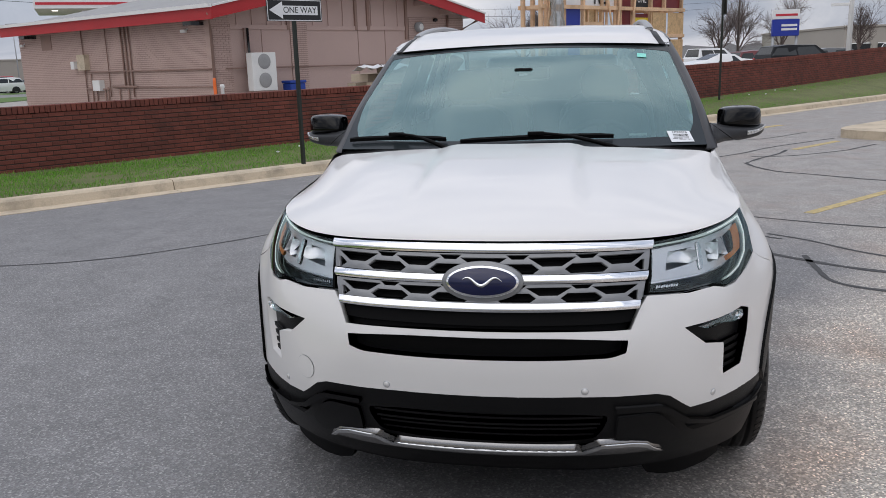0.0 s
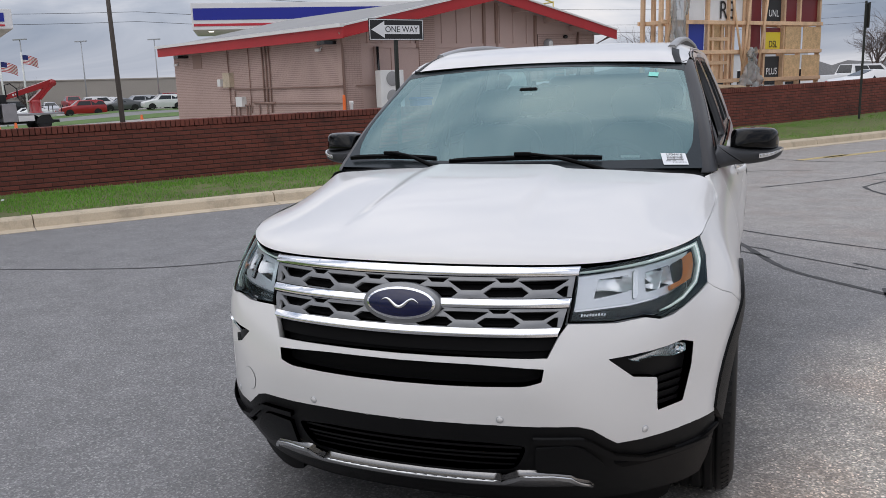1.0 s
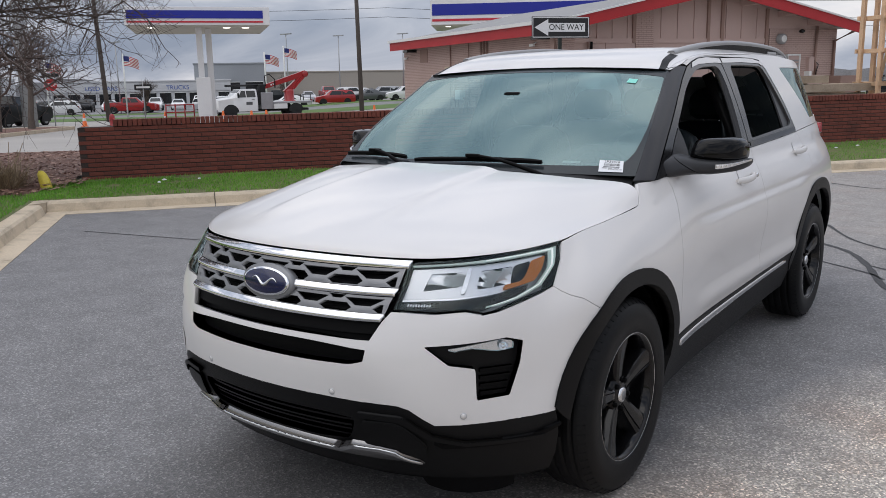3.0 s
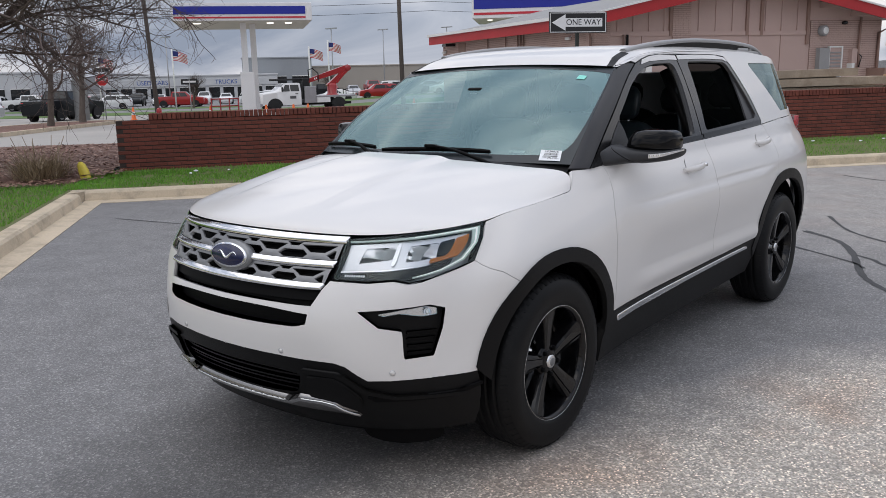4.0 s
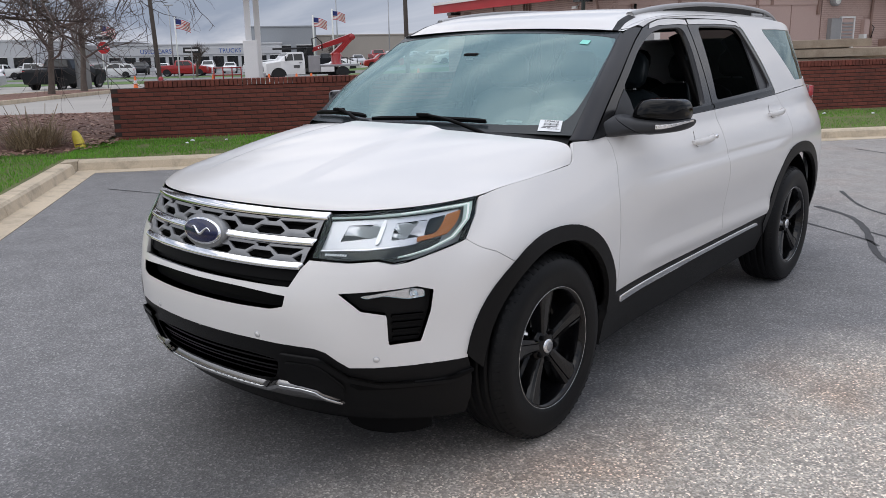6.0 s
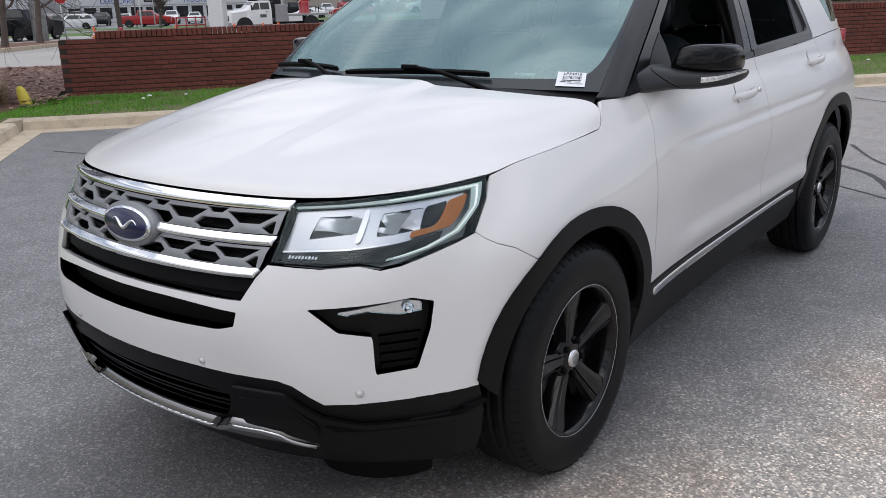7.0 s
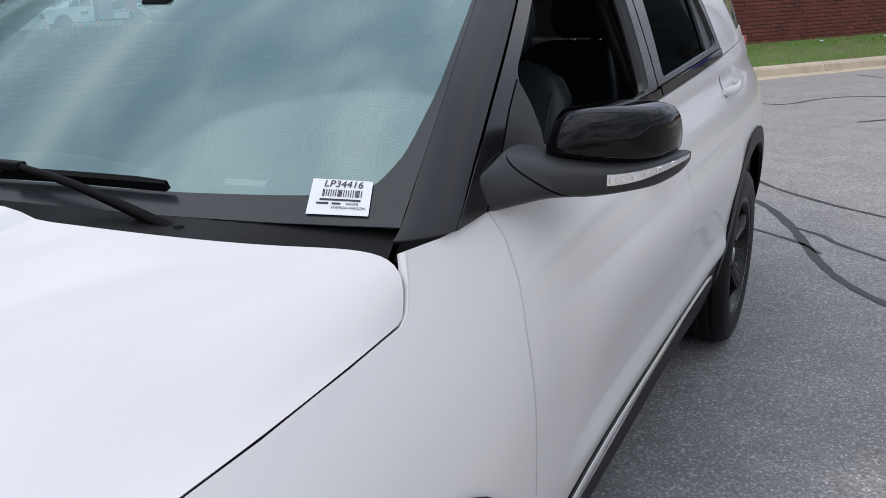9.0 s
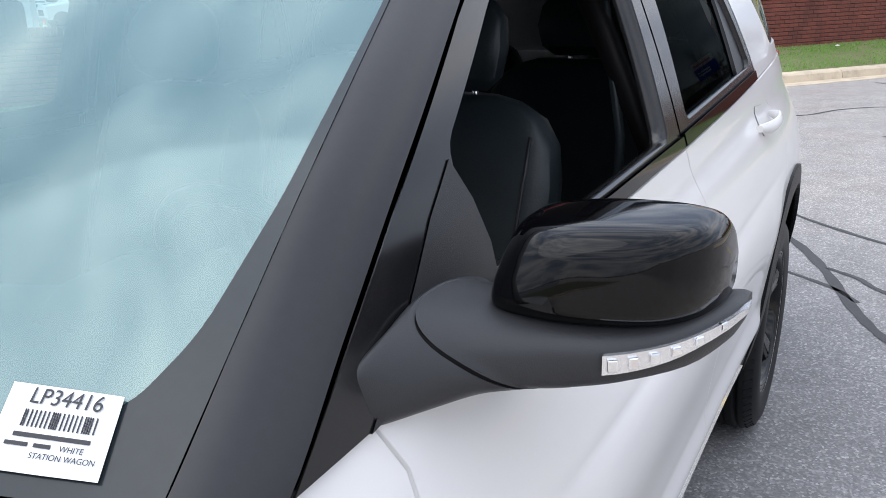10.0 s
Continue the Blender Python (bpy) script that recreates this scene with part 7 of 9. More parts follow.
# stack of timber on the ground behind the wall
WOOD = mat("raw_timber", (0.68, 0.46, 0.29), 0.75, 0, 0.2, 2, 40, 0.001, per_object=0.15, dirt=((0.25, 0.16, 0.09), 2.5, 0.5))
OLDWOOD = mat("weathered_timber", (0.44, 0.36, 0.27), 0.8, 0, 0.22, 2.5, 60, 0.001, per_object=0.2, dirt=((0.2, 0.15, 0.1), 3.0, 0.6))
OSB = mat("strand_board", (0.58, 0.39, 0.21), 0.75, 0, 0.35, 9, 40, 0.001, per_object=0.1)
BLUEP = mat("blue_sign_panel", (0.012, 0.035, 0.32), 0.4, 0, 0.08, 1, 30)
REDD = mat("dark_red_panel", (0.16, 0.012, 0.016), 0.4, 0, 0.1, 1, 30)
YEL = mat("yellow_panel", (0.75, 0.58, 0.03), 0.4, 0, 0.05, 1, 30)
PLASTIC = mat("clear_wrap", (0.6, 0.6, 0.6), 0.3, 0, 0.2, 4, 30)
stack = tagged(new("timber_stack"), "pallets and planks stacked behind the brick wall", "timber")
rng = random.Random(5)
for k in range(11):
    s, c = 10.9 + rng.uniform(-.25, .25), 11.3 + .34 * (k % 3)
    z = .86 + .165 * (k // 3)
    L = rng.uniform(4.2, 5.4) if k < 9 else rng.uniform(2.4, 3.4)
    p = W(s - 3.4 + (k // 3) * .2, c, z + .16)
    bar_ab("plank", p, p + AL * L + AC * rng.uniform(-.12, .12) + Vector((0, 0, rng.uniform(-.03, .05))), .30, .15, OLDWOOD, stack)
for k in range(3):
    p = W(8.0 + 1.7 * k, 11.6, .83)
    box("bearer", (p.x - .1, p.y - .1, 0), (p.x + .1, p.y + .1, .86), OLDWOOD, stack, "", .01)
for k in range(3):
    p = W(12.8 + .1 * k, 11.75 + .3 * k, 1.12)
    bar_ab("plank", p, p + AL * 3.4 + Vector((0, 0, .12)), .3, .15, WOOD, stack)
tarp = thing("plastic_tarp", "crumpled white plastic sheet lying on the planks", "tarp", tuple(W(8.4, 11.35, 1.40)), 52)
bm = bmesh.new()
bmesh.ops.create_grid(bm, x_segments=14, y_segments=8, size=.5)
for v in bm.verts:
    q = v.co.copy()
    v.co = Vector((q.x * 1.7, q.y * .8, .10 + .08 * noise.noise(q * 5) + .05 * noise.noise(q * 12) - .28 * max(0, abs(q.y) - .3)))
bmesh.ops.solidify(bm, geom=bm.faces[:], thickness=.006)
obj("sheet", bm, PLASTIC, tarp, "")

# crated sign panels
FILM = glass("clear_film", (0.85, 0.85, 0.85), 1.12, 0.25, 0.3, (0.7, 0.68, 0.66))
CARD = mat("brown_cardboard", (0.42, 0.31, 0.20), 0.8, 0, 0.12, 3, 60, 0.001)
crate = tagged(new("sign_crate"), "tall timber crate holding fuel price sign panels", "crate")
cm = Matrix.Translation(W(12.91, 10.80, .435)) @ Matrix((AL, AC, Vector((0, 0, 1)))).transposed().to_4x4() @ Matrix.Diagonal((.917, 1, .673, 1))


def cbox(name, lo, hi, ma, label="", bev=.006):
    return box(name, lo, hi, ma, crate, label, bev, cm)


CWID, CH = 5.3, 5.4
for x in (-.86, -.50, 0, .75, 1.5, 2.3, 2.9, 3.7, 4.35, CWID - .09):
    cbox("stud", (x, -.05, -.64), (x + .07, .05, CH), WOOD)
    cbox("stud", (x, .5, -.64), (x + .07, .6, CH), WOOD)
for k in range(6):
    z = .35 + k * .98
    cbox("rail", (-.90, -.10, z), (CWID, -.055, z + .13), WOOD)
    cbox("rail", (-.90, .605, z), (CWID, .65, z + .13), WOOD)
    for x in (-.78, 5.15):
        cbox("cross_rail", (x, -.05, z), (x + .06, .60, z + .12), WOOD)
for x0, x1, z in ((-.9, -.45, 1.6), (1.95, 2.25, 1.3), (2.55, 2.95, 1.4), (2.05, 1.45, 1.5), (-.3, .1, 2.2)):
    tube("brace", [cm @ Vector((x0, -.13, z)), cm @ Vector((x1, -.13, z + 3.2))], .035, WOOD, crate, "", 4)
for x, z0, z1 in ((.95, 1.35, 3.3), (1.28, 1.35, 3.3), (1.72, 1.3, 5.3), (2.1, 1.3, 5.3)):
    cbox("slat", (x, -.03, z0), (x + .06, .01, z1), WOOD)
for z in (1.95, 2.75):
    cbox("slat", (.80, -.045, z), (1.5, -.032, z + .12), WOOD)
grid = ((.1, .7, 1.35, 2.25, BLUEP), (.1, .7, 2.4, 3.3, BLUEP), (.1, .7, 3.4, 5.2, SIGNW), (.85, 1.45, 1.4, 2.3, WOOD), (.85, 1.45, 2.4, 3.3, OSB), (.85, 2.2, 3.4, 5.0, SIGNW), (2.4, 2.85, 1.35, 5.2, REDD), (3.0, 3.65, 1.40, 2.2, SIGNB), (3.0, 3.65, 2.4, 3.2, REDD), (3.0, 3.65, 3.4, 4.2, SIGNB), (3.05, 3.6, 4.4, 5.2, REDD), (3.8, 4.3, 3.4, 5.2, REDD), (4.4, 5.2, 3.4, 5.2, REDD))
for x0, x1, z0, z1, ma in grid:
    cbox("sign_panel", (x0, .02, z0), (x1, .09, z1), ma)
cbox("sign_panel", (3.05, .008, 2.45), (3.65, .019, 3.05), YEL, "yellow price label")
for x0, x1 in ((3.75, 4.4), (4.5, 5.28)):
    for z0 in (1.28, 2.3):
        cbox("board", (x0, -.07, z0), (x1, -.054, z0 + .95), OSB, "strand board")
FT = Matrix.Rotation(radians(90), 4, "X")
for tx, x, z, s_, ma in (("PLUS", 3.33, 1.66, .34, SIGNW), ("DSL", 3.35, 2.62, .34, SIGNB), ("UNL", 3.33, 3.70, .34, SIGNW), ("RE", 1.5, 3.75, .85, SIGNB)):
    words("lettering", tx, s_, cm @ Matrix.Translation((x, .0, z)) @ FT @ Matrix.Diagonal((.62, 1, 1, 1)), ma, crate)

for name, x0, x1, z0, z1, taper in (("film_wrap", -.80, -.08, 1.5, 4.2, .15), ("film_wrap", 1.78, 2.75, 1.15, 2.5, .85)):
    bm = bmesh.new()
    bmesh.ops.create_grid(bm, x_segments=16, y_segments=20, size=.5)
    for v in bm.verts:
        u, h = v.co.x, v.co.y + .5
        q = Vector((u * 5, h * 4, z0))
        v.co = cm @ Vector(((x0 + x1) / 2 + u * (x1 - x0) * (1 - taper * h) + .08 * noise.noise(q), -.20 + .10 * noise.noise(q * 1.7) + .05 * math.sin(u * 24 + h * 5), z0 + (z1 - z0) * h + .08 * noise.noise(q * 2.1)))
    bmesh.ops.solidify(bm, geom=bm.faces[:], thickness=.003)
    obj(name, bm, FILM, crate, "crumpled clear plastic film")
# a torn cardboard wrapper lying on the wall's top
card = tagged(new("cardboard_sheet"), "torn brown cardboard lying folded on the brick wall", "cardboard")
for s0, s1, c0, z0, up in ((12.75, 13.55, 10.36, 0.0, .13), (13.45, 14.15, 10.40, 0.01, .10), (14.05, 14.6, 10.42, 0.0, .06)):
    bm = bmesh.new()
    bmesh.ops.create_grid(bm, x_segments=10, y_segments=5, size=.5)
    for v in bm.verts:
        u, h = v.co.x + .5, v.co.y + .5
        sc_ = s0 + (s1 - s0) * u
        v.co = W(sc_, c0 + .24 * h + .02 * noise.noise(Vector((sc_ * 6, h * 3, 1))), rise(sc_) + COURSES * HC + .10 + z0 + up * math.sin(h * 2.6) * (1 - .5 * u) + .02 * noise.noise(Vector((sc_ * 5, h * 4, 0))))
    bmesh.ops.solidify(bm, geom=bm.faces[:], thickness=.008)
    obj("flap", bm, CARD, card, "")

# ---- gas station canopies ----
CANW = mat("white_canopy_panel", (0.78, 0.78, 0.78), 0.45, 0, 0.04, 1, 20)
BLUEC = mat("blue_canopy_band", (0.01, 0.02, 0.30), 0.4, 0, 0.05, 1, 20)
REDC = mat("red_canopy_band", (0.55, 0.03, 0.05), 0.4, 0, 0.05, 1, 20)
SOFF = mat("canopy_soffit", (0.55, 0.52, 0.46), 0.7, 0, 0.06, 1, 20)


def canopy(at, turn, length, depth, z0, z1, posts, label):
    c = thing("fuel_canopy", label, "canopy", at, turn)
    box("deck", (0, 0, z0), (length, depth, z1), CANW, c, "", .02)
    box("soffit", (.05, .05, z0 - .02), (length - .05, depth - .05, z0 - .002), SOFF, c, "", 0)
    h = z1 - z0
    box("blue_band", (.12, -.03, z0 + .36 * h), (length - .35, -.003, z0 + .80 * h), BLUEC, c, "blue band", 0)
    box("red_band", (.12, -.03, z0 + .13 * h), (length - .35, -.003, z0 + .22 * h), REDC, c, "red band", 0)
    for x, y in posts:
        box("post", (x - .16, y - .16, -.7), (x + .16, y + .16, z0 - .02), CANW, c, "white post", .01)
    for x in (1.2, length - 2.2, length - 1.2):
        lathe("soffit_lamp", [(0, -.05), (.18, -.04), (.2, 0)], glow_lamp, c, "lit soffit lamp", 16, Matrix.Translation((x, 1.6, z0 - .02)) @ Matrix.Rotation(radians(-90), 4, "Y"))
    return c


glow_lamp = glow("soffit_lamp_light", (1.0, 0.95, 0.85), 1.5)
can = canopy((-36.7, 23.0, 0), 52, 7.3, 7.5, 4.76, 5.68, ((3.62, 1.6), (4.12, 2.6)), "white fuel station canopy with blue and red bands")
box("column_base", (3.3, 1.2, -.7), (4.05, 1.9, 2.1), CANW, can, "white column base", .03)
canopy((-35.2, 47.0, 0), 33, 16.0, 7.0, 5.7, 7.5, ((3, 2), (12, 2)), "white fuel station canopy with blue and red bands")

# ---- ground layers beyond the wall ----
FARGRASS = mat("far_grass", (0.09, 0.16, 0.035), 0.95, 0, 0.25, 0.3, 12, 0.0)
ROADM = mat("road_surface", (0.2, 0.2, 0.195), 0.85, 0, 0.12, 0.2, 10, 0.0)


def strip(name, s0, s1, c0, c1, z, ma, label, category):
    """A layer that follows the falling ground."""
    ss = sorted({s0, s1} | {v for v in LINES_S if s0 < v < s1})
    cs = sorted({c0, c1} | {v for v in LINES_C if c0 < v < c1})
    vs = [W(s, c) for s in ss for c in cs]
    vs = [(p.x, p.y, z - drop(p.x, p.y)) for p in vs]
    m = len(cs)
    fs = [(i * m + j, (i + 1) * m + j, (i + 1) * m + j + 1, i * m + j + 1) for i in range(len(ss) - 1) for j in range(m - 1)]
    return tagged(raw(name, vs, fs, ma, None, "", True), label, category, kind="structure")


strip("concrete_lot", -70, 90, 14.0, 62, .006, LOT, "pale grey concrete lot behind the wall", "lot")
strip("far_verge", -160, 160, 62, 74, .03, FARGRASS, "strip of green grass beside the road", "grass")
strip("road", -260, 260, 74, 88, .012, ROADM, "grey road passing behind the fuel station", "road")
strip("far_verge", -200, 200, 88, 100, .03, FARGRASS, "strip of green grass beyond the road", "grass")
ISLAND = [(-38.5, 20.7), (-35.4, 17.3), (-32.7, 14.3), (-29.1, 10.5), (-25.5, 6.5), (-28.5, 4.5), (-34, 9.5), (-37.5, 14.0), (-40.5, 18.2), (-40.0, 20.4)]
n_ = len(ISLAND)
isl_v = [(x, y, .14 - drop(x, y)) for x, y in ISLAND]
tagged(raw("tree_island", isl_v + [(x, y, z - .3) for x, y, z in isl_v], [tuple(range(n_))] + [(i, i + n_, (i + 1) % n_ + n_, (i + 1) % n_) for i in range(n_)], MULCH), "mulched island with bare trees", "mulch", kind="structure")
ik = thing("island_kerb", "pale concrete kerb round the mulched island", "kerb", kind="structure")
for p, q in zip(ISLAND, ISLAND[1:] + ISLAND[:1]):
    bar_ab("kerb_length", Vector((*p, .16 - drop(*p))), Vector((*q, .16 - drop(*q))), .2, .17, CONCRETE, ik)
strip("right_lot", 12, 120, 10.9, 13.9, .008, LOT, "concrete edge behind the wall", "lot")

# ---- vehicles ----
TYREF = mat("far_tyre", (0.015, 0.015, 0.016), 0.8, 0, 0.1, 3, 30)
CARGLASS = mat("car_glass", (0.015, 0.018, 0.02), 0.08, 0, 0.1, 3, 30)
HUB = mat("far_hub", (0.4, 0.4, 0.42), 0.35, 0.8, 0.1, 3, 30)


def paint(name, c):
    return mat(name, c, 0.3, 0.0, 0.04, 2, 60, coat=0.4)


VWHITE, VBLACK, VRED, VGREY, VSILVER, VMAROON = paint("vehicle_white", (0.75, 0.75, 0.75)), mat("vehicle_black", (0.012, 0.013, 0.015), 0.3, 0.0, 0.04, 2, 60, spec=0.15), paint("vehicle_red", (0.35, 0.012, 0.015)), paint("vehicle_grey", (0.09, 0.095, 0.1)), paint("vehicle_silver", (0.42, 0.43, 0.45)), paint("vehicle_maroon", (0.12, 0.01, 0.014))

# stations: y, bottom, belt, top, half-width at belt, half-width at top
SHAPES = {
    "sedan": (4.7, ((0, .35, .62, .64, .72, .66), (.12, .25, .70, .74, .84, .78), (1.1, .22, .88, .92, .88, .80), (1.35, .22, .92, .96, .89, .80), (2.05, .22, .94, 1.40, .89, .60), (2.9, .22, .96, 1.45, .89, .61), (3.75, .22, 1.0, 1.12, .88, .68), (4.5, .24, .98, 1.03, .86, .76), (4.68, .34, .80, .84, .76, .70)), (.95, 3.65), (1.42, 3.7)),
    "suv": (4.7, ((0, .40, .75, .78, .76, .70), (.12, .30, .86, .92, .88, .82), (1.0, .26, 1.02, 1.08, .92, .84), (1.2, .26, 1.06, 1.12, .92, .82), (1.9, .26, 1.10, 1.66, .92, .66), (3.6, .26, 1.12, 1.70, .92, .66), (4.35, .28, 1.12, 1.62, .91, .64), (4.62, .32, 1.08, 1.14, .90, .80), (4.7, .38, .80, .84, .84, .80)), (.9, 3.75), (1.3, 4.5)),
    "pickup": (5.8, ((0, .55, .95, .98, .82, .78), (.12, .42, 1.10, 1.16, .96, .90), (1.3, .38, 1.22, 1.28, 1.0, .92), (1.5, .38, 1.24, 1.30, 1.0, .90), (2.1, .38, 1.26, 1.86, 1.0, .74), (3.7, .38, 1.26, 1.88, 1.0, .74), (3.85, .38, 1.26, 1.34, 1.0, .96), (5.7, .42, 1.26, 1.30, 1.0, .97), (5.8, .50, 1.10, 1.14, .96, .92)), (1.0, 4.75), (1.5, 3.8)),
}


def vehicle(kind, ma, at, turn, label, group="", z=0.0):
    """A parked car: its nose lies at the origin, its length along y."""
    L, st, axles, cab = SHAPES[kind]
    v = thing({"pickup": "pickup_truck", "suv": "parked_suv", "sedan": "parked_sedan"}[kind], label, "car", (at[0], at[1], z), turn, group)
    rings = []
    for y, z0, zb, zt, wb, wt in st:
        rings.append([(-wb * .93, y, z0), (-wb, y, (z0 + zb) / 2), (-wb * .985, y, zb), (-wt, y, zt - .05 * (zt - zb)), (-wt * .86, y, zt), (wt * .86, y, zt), (wt, y, zt - .05 * (zt - zb)), (wb * .985, y, zb), (wb, y, (z0 + zb) / 2), (wb * .93, y, z0)])
    bodyo = loft("body", rings, ma, v)
    c0, c1 = cab
    for s in (1, -1):
        cabst = [q for q in st if c0 < q[0] < c1 + .6 and q[3] - q[2] > .3]
        if len(cabst) >= 2:
            a, b = cabst[0], cabst[-1]
            pts = []
            y0, y1 = a[0] - .28, b[0] + (.25 if kind != "pickup" else -.06)
            pa, pb = (y0, a[2] + .03), (y1, b[2] + .03)
            ta, tb = (a[0] + .10, a[3] - .09), (b[0] - .08, b[3] - .10)
            quad = (pa, pb, tb, ta)
            for k in range(2):
                f0, f1 = (0, .485) if k == 0 else (.515, 1)
                q = [(pa[0] + (pb[0] - pa[0]) * f0, pa[1] + (pb[1] - pa[1]) * f0), (pa[0] + (pb[0] - pa[0]) * f1, pa[1] + (pb[1] - pa[1]) * f1), (ta[0] + (tb[0] - ta[0]) * f1, ta[1] + (tb[1] - ta[1]) * f1), (ta[0] + (tb[0] - ta[0]) * f0, ta[1] + (tb[1] - ta[1]) * f0)]
                vs = []
                for off in (.012, -.03):
                    for y, zz in q:
                        f = (zz - a[2]) / max(.01, a[3] - a[2])
                        w = a[4] * .985 + (a[5] - a[4] * .985) * min(1, f / .95) + off
                        vs.append((s * w, y, zz))
                raw("side_window", vs, [(0, 1, 2, 3), (7, 6, 5, 4), (0, 4, 5, 1), (1, 5, 6, 2), (2, 6, 7, 3), (3, 7, 4, 0)], CARGLASS, v)
    i0 = [i for i, q in enumerate(st) if q[3] - q[2] > .3]
    for (p, q) in ((st[i0[0] - 1], st[i0[0]]), (st[i0[-1] + 1], st[i0[-1]])):
        vs = []
        for off in (.014, -.02):
            for f, sg_ in ((.12, -1), (.12, 1), (.90, 1), (.90, -1)):
                y = p[0] + (q[0] - p[0]) * f
                zt = p[3] + (q[3] - p[3]) * f
                w = (p[5] + (q[5] - p[5]) * f) * .86
                vs.append((sg_ * w, y, zt + off))
        raw("screen", vs, [(0, 1, 2, 3), (7, 6, 5, 4), (0, 4, 5, 1), (1, 5, 6, 2), (2, 6, 7, 3), (3, 7, 4, 0)], CARGLASS, v)
    for y in axles:
        for s in (1, -1):
            r = .40 if kind == "pickup" else .34
            w = st[3][4] - .1
            wh = lathe("wheel", [(.0, -.1), (r * .6, -.1), (r, -.08), (r, .08), (r * .93, .11), (r * .66, .115)], TYREF, v, "", 24, Matrix.Translation((s * w, y, r)) @ Matrix.Diagonal((s, 1, 1, 1)))
            lathe("hub", [(r * .64, .10), (r * .3, .118), (0, .12)], HUB, wh, "", 20, Matrix.Translation((s * w, y, r)) @ Matrix.Diagonal((s, 1, 1, 1)))
            vs = [(s * (w + .105), y + (r + .07) * math.cos(a), r + (r + .07) * math.sin(a)) for a in np.linspace(-.3, math.pi + .3, 15)]
            vs += [(s * (w + .135), p_[1], p_[2]) for p_ in vs]
            n_ = 15
            raw("wheel_arch", vs, [tuple(range(n_)), tuple(range(n_, 2 * n_))], TYREF, v)
    for s in (1, -1):
        b0, b1 = st[1], st[-2]
        box("headlight", (s * b0[4] * .7 - .16, .04, b0[2] - .16), (s * b0[4] * .7 + .16, .16, b0[2] - .02), REFLECT, v, "", .02)
        box("tail_light", (s * b1[4] * .86 - .10, st[-1][0] - .16, b1[2] - .28), (s * b1[4] * .86 + .10, st[-1][0] - .02, b1[2] - .04), RED, v, "", .02)
    return v


# behind the wall on the right
vehicle("sedan", VWHITE, (9.3, 44.3), 112, "white sedan parked behind the brick wall", z=.1)
vehicle("suv", VBLACK, (13.6, 46.6), 112, "black SUV parked behind the brick wall", z=.2)
vehicle("pickup", VWHITE, (9.6, 50.2), 112, "white pickup truck parked in a row")
vehicle("suv", VMAROON, (13.0, 53.0), 112, "dark red SUV parked in a row")
vehicle("suv", VGREY, (18.0, 56.0), 112, "grey SUV parked in a row")
vehicle("pickup", VWHITE, (23.5, 60.0), 112, "white pickup truck parked in a row")
vehicle("sedan", VRED, (21.0, 66.0), 112, "red sedan parked in a row")
vehicle("suv", VBLACK, (-4.0, 62.0), 100, "black SUV parked beyond the building")
# beyond the fuel station
vehicle("pickup", VBLACK, (-50.8, 25.7), 208.8, "black pickup truck parked behind bare trees")
for k in range(16):
    kind = ("suv", "sedan", "pickup", "suv")[k % 4]
    ma, cn = ((VWHITE, "white"), (VSILVER, "silver"), (VRED, "red"), (VGREY, "grey"), (VWHITE, "white"), (VBLACK, "black"))[(k * 5 + k // 3) % 6]
    p = W(-34 + k * 4.4, 104 + (k % 3) * 1.2)
    vehicle(kind, ma, (p.x, p.y), 141 + (k % 2) * 180, "%s %s in a far row of cars" % (cn, {"suv": "SUV", "sedan": "sedan", "pickup": "pickup"}[kind]), "far row of parked cars")
for k, (s, c, kind, ma, cn) in enumerate(((10.6, 96, "suv", VRED, "red"), (19.2, 96, "suv", VWHITE, "white"), (15.2, 99, "sedan", VGREY, "grey"), (17.4, 101, "suv", VSILVER, "silver"), (6.0, 100, "sedan", VWHITE, "white"), (-22, 56, "sedan", VSILVER, "silver"), (-30, 60, "suv", VWHITE, "white"))):
    p = W(s, c)
    vehicle(kind, ma, (p.x, p.y), -38.7, "%s car beyond the fuel station" % cn)
for k in range(24):
    kind = ("suv", "suv", "sedan", "pickup", "suv", "sedan")[(k * 7) % 6]
    ma, cn = ((VWHITE, "white"), (VGREY, "grey"), (VSILVER, "silver"), (VWHITE, "white"), (VBLACK, "black"), (VRED, "red"), (VWHITE, "white"))[(k * 3 + k // 4) % 7]
    p = W(-46 + k * 2.9, 113 + (k % 2) * .5)
    vehicle(kind, ma, (p.x, p.y), 52, "%s %s facing the road in a dealer's row" % (cn, {"suv": "SUV", "sedan": "sedan", "pickup": "pickup"}[kind]), "dealer's row of parked cars")

# boom truck beside the canopy
ORANGE = mat("orange_plastic", (0.75, 0.14, 0.02), 0.5, 0, 0.08, 3, 30)
bt = thing("boom_truck", "white service truck with a folded red boom", "truck", (-45.8, 35.5, 0), -24)
rings = []
for y, z0, zb, zt, wb, wt in ((0, .6, 1.10, 1.15, .95, .9), (.1, .5, 1.28, 1.35, 1.05, .98), (1.05, .5, 1.40, 1.46, 1.08, 1.0), (1.2, .5, 1.42, 1.48, 1.08, .98), (1.75, .5, 1.42, 2.02, 1.08, .85), (2.8, .5, 1.42, 2.05, 1.08, .85), (2.88, .5, 1.42, 1.98, 1.08, .85)):
    rings.append([(-wb, y, z0), (-wb, y, zb), (-wt, y, zt), (wt, y, zt), (wb, y, zb), (wb, y, z0)])
cabo = loft("cab", rings, VWHITE, bt, "white cab")
